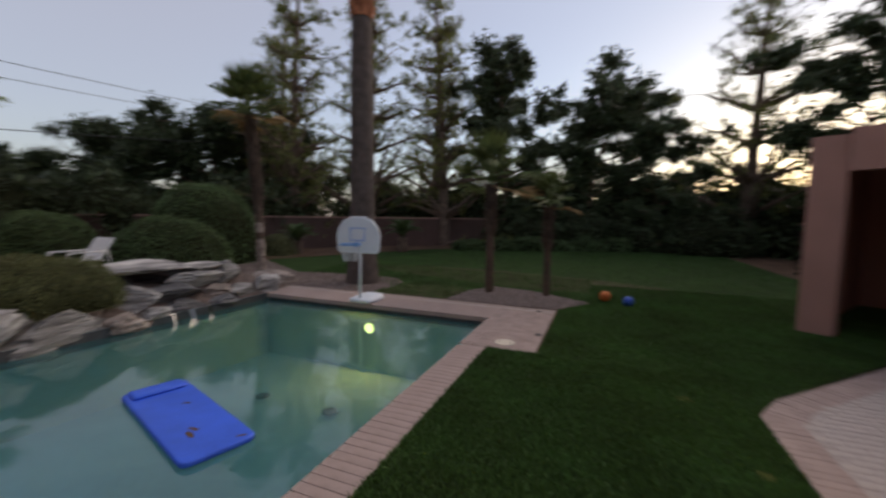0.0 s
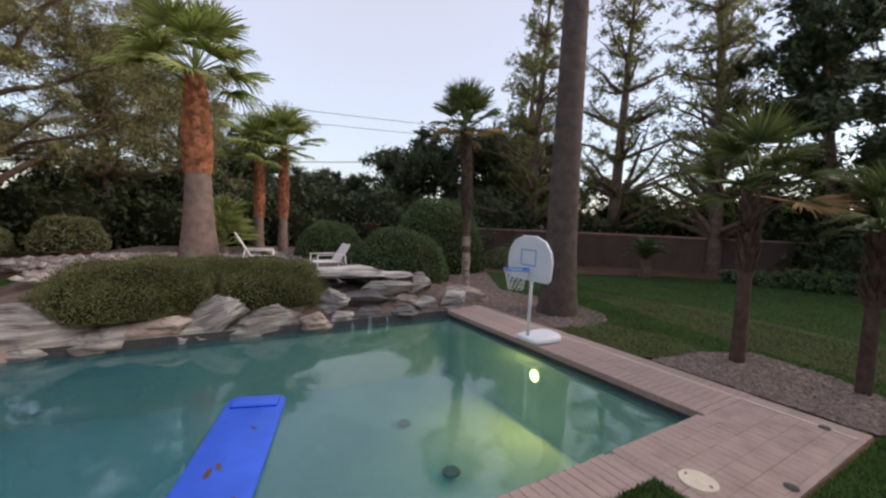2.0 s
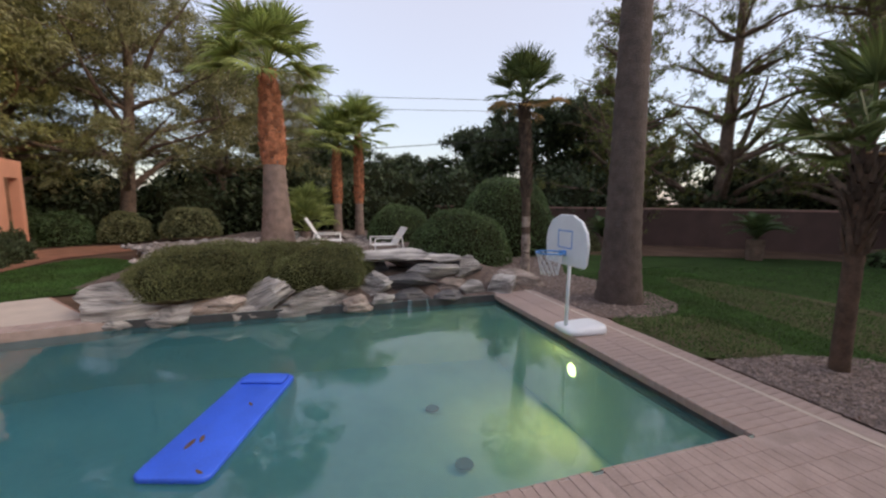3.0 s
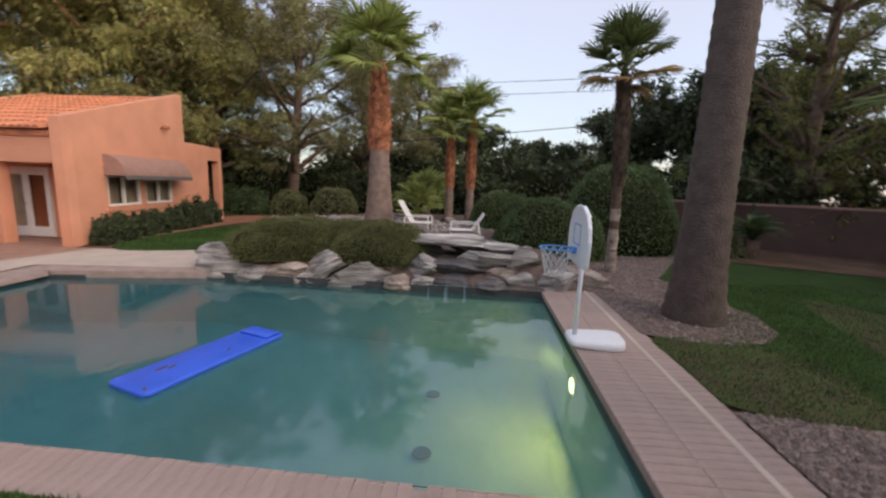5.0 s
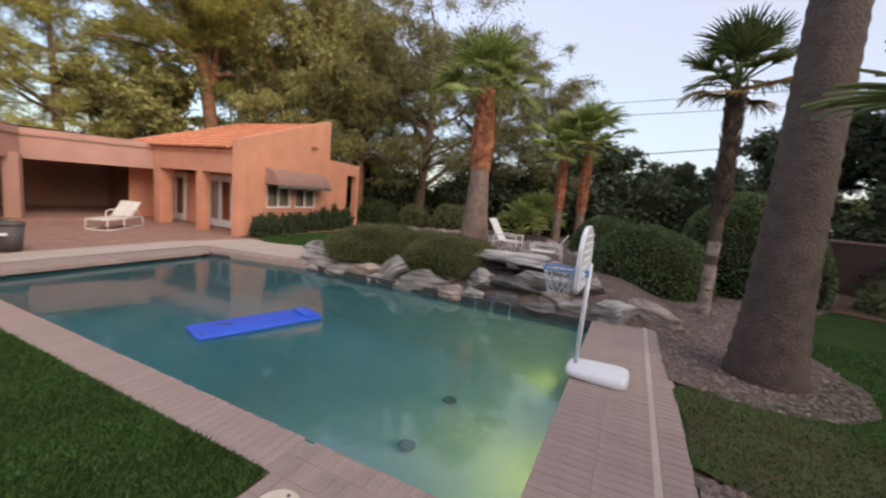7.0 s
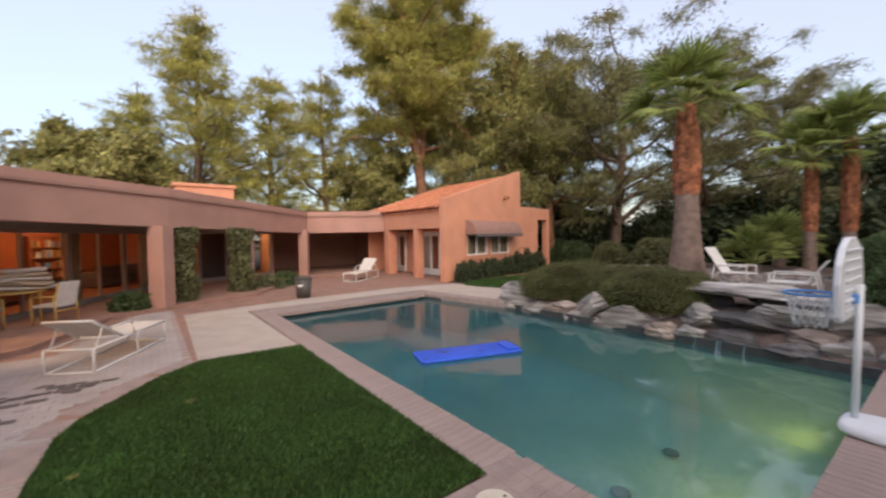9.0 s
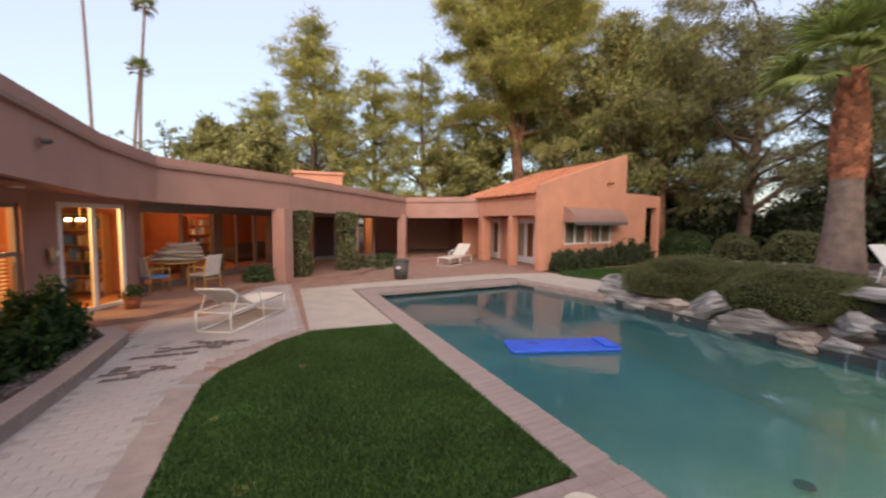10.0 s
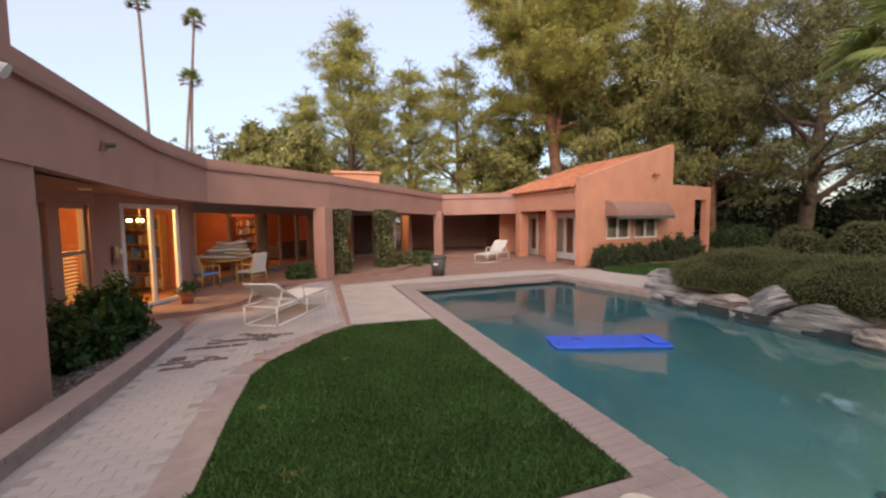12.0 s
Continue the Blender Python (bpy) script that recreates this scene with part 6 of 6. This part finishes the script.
bare_t = tree("bare", 6.6, -22, 0, 9.2, 3.0, L_OLIVE, M_BARK, "nearly leafless tree behind the roof", 0, 9, "bare_tree", 10, 0.08, 0.6, 16, 0.2, r0=0.13, gaps=0.5)

# far hedge masses along the boundary
mass = dome_bush("boundary_shrub", "dense dark shrub along the boundary", -24, 7.5, 0, 3.2, 3.0, 3.6, L_DARK, 1, 3400, 0.16, 0.22)
for k, (x, y, s) in enumerate(((-27, 1.5, 1.1), (-22.5, 12.0, 1.0), (-18.5, 17.3, 0.95), (-14.5, 25.5, 1.1), (-9, 28.5, 1.15), (-3, 29.5, 1.2), (3, 30.5, 1.2), (9, 29, 1.2), (14, 26, 1.2), (12, 18, 1.3), (-26, -4, 0.9), (-24.5, -8, 0.9), (-20, -14, 1.1), (-25, -12, 1.2), (-31, -3, 1.2), (-31, 14, 1.2), (-4.2, 25.4, 0.55), (-0.8, 26.6, 0.6), (2.8, 27.0, 0.6), (6.0, 26.0, 0.65))):
    again(mass, x, y, 0, k * 47, s=s)

# clipped shrubs round the pool
dome_bush("clipped_shrub", "tall clipped green dome shrub", -13.9, 10.9, 0, 1.95, 1.95, 3.05, L_HEDGE, 2, 16000, 0.04, 0.03)
dome_bush("clipped_shrub", "clipped green mound shrub behind the rocks", -11.7, 8.1, 0, 1.6, 1.72, 1.75, L_HEDGE, 3, 14000, 0.036, 0.04)
dome_bush("clipped_shrub", "wide clipped green mound shrub", -15.7, 6.8, 0, 1.4, 1.4, 1.9, L_HEDGE, 4, 12000, 0.04, 0.03)
dome_bush("bush", "low spreading bush overhanging the pool rocks", -8.35, 1.35, 0.28, 1.3, 1.45, 0.84, L_BUSH, 5, 46000, 0.016, 0.11)
dome_bush("bush", "rounded bush overhanging the pool rocks", -8.35, 3.5, 0.26, 1.2, 1.25, 0.88, L_BUSH, 6, 36000, 0.016, 0.09)
dome_bush("bush", "loose bush filling the gap between the pool-edge bushes", -8.75, 2.35, 0.22, 1.1, 1.2, 0.9, L_BUSH, 7, 24000, 0.017, 0.11)
for k, (x, y, z, rx, ry, h, m) in enumerate(((-21.4, -2.5, 0.25, 1.25, 1.2, 1.45, L_SAGE), (-21.6, -5.3, 0.05, 1.05, 1.0, 1.35, L_SAGE), (-20.9, -7.3, 0.0, 1.0, 1.0, 1.45, L_HEDGE), (-13.6, 14.3, 0, 0.9, 0.8, 0.9, L_SAGE), (-21.2, -8.9, 0.0, 1.1, 1.1, 1.5, L_HEDGE))):
    dome_bush("shrub", "rounded garden shrub in the gravel", x, y, z, rx, ry, h, m, 10 + k, 6000, 0.05, 0.07)

# ---- small plants ----
for k, (x, y, r, h) in enumerate(((-9.55, -5.02, 0.30, 0.52), (-10.2, -5.15, 0.33, 0.6), (-11.15, -5.32, 0.30, 0.52), (-11.9, -5.42, 0.32, 0.55), (-13.05, -5.65, 0.34, 0.58), (-13.8, -5.78, 0.40, 0.72), (-14.8, -5.98, 0.42, 0.66), (-15.7, -6.15, 0.46, 0.7))):
    dome_bush("hedge_shrub", "small dark clipped shrub under the window wall", x, y, 0, r * 1.02, r, h * 1.25, L_DARK, 30 + k, 2800, 0.045, 0.24)
dome_bush("planter_bush", "dark glossy bush in the planter bed", 4.32, 1.15, 0.0, 0.40, 0.58, 0.56, L_BRIGHT, 41, 4200, 0.045, 0.34)
dome_bush("planter_bush", "dark glossy bush in the planter bed", 4.25, 0.4, 0.0, 0.36, 0.42, 0.78, L_BRIGHT, 42, 3400, 0.05, 0.34)
dome_bush("planter_bush", "low bush by the porch pillar", 1.55, -5.4, 0.08, 0.4, 0.35, 0.4, L_HEDGE, 43, 1800, 0.045, 0.2)
dome_bush("planter_bush", "low flowering bush by the porch", -2.6, -8.3, 0.0, 0.55, 0.5, 0.4, L_SAGE, 44, 2000, 0.045, 0.2)
dome_bush("planter_bush", "low flowering bush by the porch", -3.4, -9.0, 0.0, 0.5, 0.5, 0.45, L_HEDGE, 45, 2000, 0.045, 0.2)


def vine(x, y, rz, w, d, h, seed, label):
    """Climbing leaves round a post."""
    rng = np.random.default_rng(seed)
    ob = empty("climbing_vine", label, "vine", x, y, 0.0, rz)
    n = 5200
    a = rng.uniform(0, 6.2832, n)
    z = rng.uniform(0.0, h, n)
    bulge = 1 + 0.22 * np.sin(z * 3 + a * 2) + 0.18 * np.sin(z * 7.3 + a * 3 + seed) + rng.normal(size=n) * 0.12
    pos = np.stack([np.cos(a) * w * bulge, np.sin(a) * d * bulge, z], 1)
    u = unit(rng, n) + np.array([0, 0, -0.4])
    u /= np.linalg.norm(u, axis=1)[:, None]
    q = np.cross(u, unit(rng, n))
    s = 0.05 * rng.uniform(0.6, 1.4, (n, 1))
    o = new("foliage", quads("foliage", pos, u * s, q * s * 0.7, L_SAGE))
    o.parent = ob
    # Wide near-black filler: the shade behind the leaves is painted by its colour.
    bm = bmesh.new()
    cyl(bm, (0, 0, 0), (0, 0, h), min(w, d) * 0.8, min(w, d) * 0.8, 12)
    part("stem", bm, M_SHADE_CORE, ob, "near-black filler core, shade behind the leaves put into its colour")
    return ob


vine(0.32, -6.15, -40, 0.30, 0.26, 2.28, 81, "dense green vine climbing a porch pillar")
vine(-1.45, -7.35, -40, 0.32, 0.26, 2.28, 82, "dense green vine climbing a porch pillar")


def sago(x, y, z, h, r, label, seed):
    """A cycad: stout trunk and arching feather leaves."""
    rng = np.random.default_rng(seed)
    ob = empty("sago_palm", label, "palm", x, y, z)
    bm = bmesh.new()
    cyl(bm, (0, 0, 0), (0, 0, h), r * 0.22, r * 0.26, 14)
    part("trunk", bm, M_BARK, ob)
    V, F = [], []
    for i in range(14):
        t = i / 13
        px, pz = r * t, r * (0.75 * t - 0.85 * t * t)
        for s in (-1, 1):
            b = len(V)
            ln = 0.2 * r * math.sin(0.4 + 2.5 * t) + 0.04
            V += [(px - 0.02, 0, pz), (px + 0.05, 0, pz), (px + ln * 0.5, s * ln, pz + 0.03)]
            F.append((b, b + 1, b + 2))
            V += [(px - 0.04, 0, pz)]
            F.append((b, b + 2, b + 3))
    me = raw_mesh("leaf", V, F, L_HEDGE)
    for i in range(34):
        f = new("leaf", me)
        f.parent = ob
        f.matrix_basis = Matrix.Translation((0, 0, h)) @ Euler((0, 0, i * 2.4)).to_matrix().to_4x4() @ Euler((0, -rng.uniform(0.1, 1.1), 0)).to_matrix().to_4x4()
    return ob


sago(-9.3, 18.7, 0, 0.75, 1.15, "sago palm in the bed by the garden wall", 91)
sago(-13.2, 15.2, 0, 0.6, 1.0, "sago palm in the bed by the garden wall", 92)
for k in range(7):
    dome_bush("bed_plant", "low dark ground-cover plant in the wall bed", -6.5 + k * 1.55, 21.6 + k * 0.75, 0, 0.95, 0.7, 0.55 + 0.1 * (k % 3), L_HEDGE, 60 + k, 1500, 0.07, 0.2)

# planter bed and kerb
bm = plate(bmesh.new(), [(3.5, 0.35), (3.5, 2.0), (3.7, 5.2), (4.4, 5.2), (5.05, 4.0), (5.05, -0.7), (4.6, -0.75), (3.75, -0.55)], 0.03)
setting(mesh_ob("planter_bed", bm, M_GRAVEL), "gravel planter bed by the house", "planting bed")
chips("gravel", [(3.56, 0.35), (3.56, 2.0), (3.76, 5.15), (4.2, 5.15), (5.0, 2.6), (5.0, -0.6), (3.8, -0.5)], 2600, 0.028, M_STONE_CHIP, "loose dark planter gravel", 6, 0.035)

# ---- bricks, pavers and grass ----
def brick_mesh(l, w, h, seed=0):
    me = bpy.data.meshes.new("brick")
    b = box(bmesh.new(), -l / 2, l / 2, -w / 2, w / 2, -h, 0)
    top_e = [e for e in b.edges if all(v.co.z > -0.001 for v in e.verts)]
    bmesh.ops.bevel(b, geom=top_e, offset=0.0035, segments=1, affect="EDGES")
    b.to_mesh(me)
    b.free()
    me.materials.append(M_BRICK)
    return me


BR = random.Random(5)
cop = setting(empty("coping", "", ""), "pinkish brick pool coping", "coping")
part("bed", prism(bmesh.new(), [(-1.37, -3.1), (-1.37, 7.26), (-6.95, 7.30), (-7.3, 7.30), (-7.3, 8.40), (-0.29, 8.40), (-0.29, 5.58), (-0.99, 5.57), (-0.99, -3.7), (-1.37, -3.7)], -0.3, -0.006), M_MORTAR, cop, "mortar bed")


def lay(me, x, y, rz, parent=cop, dz=0.0):
    b = new("brick", me)
    b.parent = parent
    b.matrix_basis = pose(x, y, dz + BR.uniform(-0.0015, 0.0015), BR.uniform(-0.4, 0.4), BR.uniform(-0.4, 0.4), rz + BR.uniform(-0.5, 0.5))


E_BR = brick_mesh(0.425, 0.1, 0.09)
N_BR = brick_mesh(0.44, 0.1, 0.09)
O_BR = brick_mesh(0.245, 0.1, 0.06)
y = -3.05
while y < 5.5:
    lay(E_BR, -1.205, y, 0)
    y += 0.1035
x = -1.42
while x > -7.0:
    lay(N_BR, x, 7.44, 90)
    lay(N_BR, x, 7.885, 90)
    lay(O_BR, x, 8.285, 90)
    x -= 0.1035
part("joint", box(bmesh.new(), -7.2, -0.35, 8.10, 8.16, -0.02, 0.001), M_CONCRETE, cop, "pale expansion joint")


def brick_field(name, label, spots, l, w, h, material, seed, z=0.0):
    """Bricks joined in one mesh: spots of (x, y, angle)."""
    rng = random.Random(seed)
    V, F = [], []
    for (px, py, a) in spots:
        c, s = math.cos(a), math.sin(a)
        b = len(V)
        dz = z + rng.uniform(-0.002, 0.002)
        for k, zz in ((1.0, -h), (1.0, -0.004), (0.94, 0.0)):
            for (u, v) in ((-1, -1), (1, -1), (1, 1), (-1, 1)):
                lx, ly = u * (l / 2 - (1 - k) * w / 2), v * w / 2 * k
                V.append((px + lx * c - ly * s, py + lx * s + ly * c, dz + zz))
        for r in (0, 4):
            for i in range(4):
                F.append((b + r + i, b + r + (i + 1) % 4, b + r + 4 + (i + 1) % 4, b + r + 4 + i))
        F.append((b + 8, b + 9, b + 10, b + 11))
    return tagged(new(name, raw_mesh(name, V, F, material)), label, "brickwork", kind="stuff")


spots = []
yy = 5.64
row = 0
while yy < 8.1:
    xx = -1.373
    while xx < -0.40:
        if not (yy > 7.2 and xx < -1.3) and not (xx < -0.95 and yy < 5.6):
            spots.append((xx + 0.06, yy, 0))
        xx += 0.214
    yy += 0.104
    row += 1
brick_field("deck_brick", "pinkish worn deck bricks at the pool corner", spots, 0.2125, 0.102, 0.04, M_BRICK, 11)
spots = []
for a, b in (((-1.39, -3.1), (-6.2, -3.35)), ((-6.2, -3.35), (-6.95, 0.0))):
    ln = math.hypot(b[0] - a[0], b[1] - a[1])
    d = ((b[0] - a[0]) / ln, (b[1] - a[1]) / ln)
    nrm = (d[1] * -1, d[0])
    if nrm[1] > 0 or nrm[0] > 0:
        nrm = (-nrm[0], -nrm[1])
    n = int(ln / 0.1035)
    for i in range(n):
        t = (i + 0.5) * 0.1035
        spots.append((a[0] + d[0] * t + nrm[0] * 0.2, a[1] + d[1] * t + nrm[1] * 0.2, math.atan2(nrm[1], nrm[0])))
brick_field("coping_brick", "pinkish brick coping at the far pool end", spots, 0.44, 0.1, 0.09, M_BRICK, 12)
bm = bmesh.new()
strip(bm, [(-1.0, -3.3), (-6.4, -3.58), (-7.2, 0.1)], 0.5, -0.3, -0.012)
setting(mesh_ob("coping_bed", bm, M_MORTAR), "mortar bed under the coping", "coping")

# walkway of old pavers with a brick border along the lawn
walk_way = setting(empty("walkway", "", ""), "pale worn paver walkway along the lawn", "walkway")
part("bed", prism(bmesh.new(), [(1.97, 2.55), (2.03, 3.4), (2.06, 4.7), (2.33, 5.14), (4.2, 7.03), (6.0, 7.03), (6.0, 5.25), (3.66, 5.25), (3.5, 0.3), (2.6, 0.3)], -0.06, -0.005), M_PAVER_BED, walk_way, "sandy joint bed")
PV = bpy.data.meshes.new("paver")
b = box(bmesh.new(), -0.102, 0.102, -0.05, 0.05, -0.04, 0)
bmesh.ops.bevel(b, geom=[e for e in b.edges if all(v.co.z > -0.001 for v in e.verts)], offset=0.004, segments=1, affect="EDGES")
b.to_mesh(PV)
b.free()
PV.materials.append(M_PAVER)
BORDER = [(0.56, 0.62), (1.07, 1.06), (1.8, 2.1), (1.95, 2.55), (2.0, 3.4), (2.03, 4.7), (2.3, 5.16), (4.2, 7.06)]


def edge_x(y):
    for (x0, y0), (x1, y1) in zip(BORDER[:-1], BORDER[1:]):
        if y0 <= y <= y1:
            return x0 + (x1 - x0) * (y - y0) / (y1 - y0)
    return 5.0


count, yy, row, far = 0, 1.6, 0, []
while yy < 6.95:
    xx = 1.6 + (0.106 if row % 2 else 0)
    while xx < (3.2 if yy < 5.25 else 5.6):
        if xx > edge_x(yy) + 0.40:
            if count < 300:
                b = new("paver", PV)
                b.parent = walk_way
                b.matrix_basis = pose(xx, yy, BR.uniform(-0.002, 0.002), BR.uniform(-0.4, 0.4), BR.uniform(-0.4, 0.4), BR.uniform(-0.8, 0.8))
                count += 1
            else:
                far.append((xx, yy, 0))
        xx += 0.212
    yy += 0.1075
    row += 1
yy, row = 1.5, 0
while yy > -5.0:
    xx = -2.0 + (0.106 if row % 2 else 0)
    while xx < 3.4:
        edge = 0.62 if yy < 0.62 else edge_x(yy) + 0.36
        porch = xx > 2.9 - 0.30 * (-yy) if yy < -1.3 else xx > 3.35
        if xx > edge + 0.04 and not porch:
            far.append((xx, yy, 0))
        xx += 0.212
    yy -= 0.1075
    row += 1
if far:
    brick_field("paver_field", "pale worn pavers of the terrace", far, 0.204, 0.1, 0.04, M_PAVER, 13, -0.004)
spots = []
for (x0, y0), (x1, y1) in zip(BORDER[:-1], BORDER[1:]):
    ln = math.hypot(x1 - x0, y1 - y0)
    dx, dy = (x1 - x0) / ln, (y1 - y0) / ln
    for i in range(int(ln / 0.1)):
        t = (i + 0.5) * 0.1
        spots.append((x0 + dx * t + dy * 0.17, y0 + dy * t - dx * 0.17, math.atan2(-dx, dy)))
brick_field("border_brick", "pinkish brick edging along the lawn", spots, 0.31, 0.0965, 0.05, M_BRICK, 14, 0.002)
kerb = setting(empty("kerb", "", ""), "low brick planter kerb", "kerb")
part("body", strip(bmesh.new(), [(3.72, -0.35), (3.42, 0.25), (3.42, 2.0), (3.62, 5.2)], 0.26, -0.03, 0.10), M_MORTAR, kerb)
K_BR = brick_mesh(0.29, 0.1, 0.06)
yy = 0.3
while yy < 5.2:
    lay(K_BR, 3.42 + max(0.0, yy - 2.0) * 0.0625, yy, 0, kerb, 0.165)
    yy += 0.1035
for i in range(6):
    lay(K_BR, 3.45 + i * 0.048, 0.2 - i * 0.092, 25, kerb, 0.165)

# worn holes in the paving
def stain(x, y, r, seed, label):
    """Missing pavers: dark brick-sized holes in the bond with ragged ends."""
    rng = random.Random(seed)
    bm = bmesh.new()
    for row in range(-2, 3):
        cy = y + row * 0.1075
        span = r * 1.5 * (1 - abs(row) * 0.3)
        cx = x - span + rng.uniform(-0.1, 0.1) + (row % 2) * 0.106
        while cx < x + span:
            if rng.random() < 0.62 - 0.1 * abs(row):
                pts = []
                for u, v in ((-1, -1), (0.1, -1), (1, -1), (1, 1), (-0.2, 1), (-1, 1)):
                    pts.append((cx + u * 0.11 * rng.uniform(0.7, 1.05), cy + v * 0.057 * rng.uniform(0.5, 1.15)))
                bm.faces.new([bm.verts.new((px, py, 0.003 + rng.uniform(0, 0.003))) for px, py in pts])
            cx += 0.212
    setting(mesh_ob("paving_patch", bm, M_PATCH), label, "paving")


stain(2.2, 0.78, 0.40, 1, "dark bare patch where pavers are missing")
stain(2.85, 1.75, 0.26, 2, "dark bare patch where pavers are missing")
stain(2.65, 1.15, 0.2, 3, "dark bare patch where pavers are missing")


def blades(name, outline, n, h, seed, z=0.0, material=M_BLADE):
    """Grass blades as one mesh of single triangles."""
    rng = np.random.default_rng(seed)
    O = np.array(outline)
    lo, hi = O.min(0), O.max(0)
    P = rng.uniform(lo, hi, (n * 3, 2))
    ins = np.zeros(len(P), bool)
    for i in range(len(O)):
        (x0, y0), (x1, y1) = O[i - 1], O[i]
        c = ((y0 > P[:, 1]) != (y1 > P[:, 1]))
        with np.errstate(divide="ignore", invalid="ignore"):
            c &= P[:, 0] < (x1 - x0) * (P[:, 1] - y0) / (y1 - y0 + 1e-12) + x0
        ins ^= c
    P = P[ins][:n]
    n = len(P)
    a = rng.uniform(0, 6.2832, n)
    hh = h * rng.uniform(0.5, 1.3, n)
    w = 0.004 + 0.1 * h
    lean = rng.normal(size=(n, 2)) * h * 0.5
    v = np.zeros((n, 3, 3))
    v[:, 0, 0], v[:, 0, 1] = P[:, 0] + np.cos(a) * w, P[:, 1] + np.sin(a) * w
    v[:, 1, 0], v[:, 1, 1] = P[:, 0] - np.cos(a) * w, P[:, 1] - np.sin(a) * w
    v[:, 2, 0], v[:, 2, 1] = P[:, 0] + lean[:, 0], P[:, 1] + lean[:, 1]
    v[:, 2, 2] = hh
    v[..., 2] += z
    me = raw_mesh(name, v.reshape(-1, 3), np.arange(n * 3).reshape(n, 3), material)
    return tagged(new(name, me), "short mown green grass blades", "grass", kind="stuff")


blades("grass", [(-0.98, 0.7), (0.56, 0.62), (1.07, 1.06), (1.8, 2.1), (1.95, 2.55), (2.0, 3.4), (2.03, 4.7), (2.3, 5.16), (2.3, 5.6), (-0.98, 5.55)], 85000, 0.036, 1)
blades("grass", [(-0.24, 5.6), (2.3, 5.6), (2.3, 5.2), (4.18, 7.1), (4.1, 12), (0.3, 12), (0.3, 9.4), (-0.24, 8.4)], 110000, 0.034, 2)
blades("grass", [(-4.4, 9.9), (-3.2, 10.1), (-2.3, 9.9), (-1.2, 10.4), (0.3, 9.4), (0.3, 13), (-9, 14), (-8.4, 10.4), (-6.6, 10.7), (-4.6, 9.3)], 50000, 0.03, 3)
blades("grass", [(4.1, 7.2), (6.4, 7.2), (6.4, 12), (4.1, 12)], 20000, 0.03, 6)
blades("grass", [(0.3, 12), (6.4, 12), (6.4, 24), (-6, 23), (-9, 14), (0.3, 13)], 40000, 0.04, 4)
blades("grass", smooth_ring(LAWN_W, 4), 30000, 0.05, 5)

blades("grass", smooth_ring(DRY_DECK, 4), 5000, 0.03, 7, 0.004)

# dead tufts in the lawn
for k, (x, y, r) in enumerate(((1.73, 3.54, 0.045), (0.80, 2.38, 0.06), (1.40, 4.76, 0.07))):
    ring = [(x + r * 1.5 * math.cos(a * 0.7854) * (0.7 + 0.3 * (a % 2)), y + r * math.sin(a * 0.7854)) for a in range(8)]
    tuft = blades("dead_grass", ring, 60 if k else 45, 0.034, 30 + k, 0.002, L_YELLOW)
    tagged(tuft, "tuft of dead straw-coloured grass in the lawn", "grass", kind="stuff")
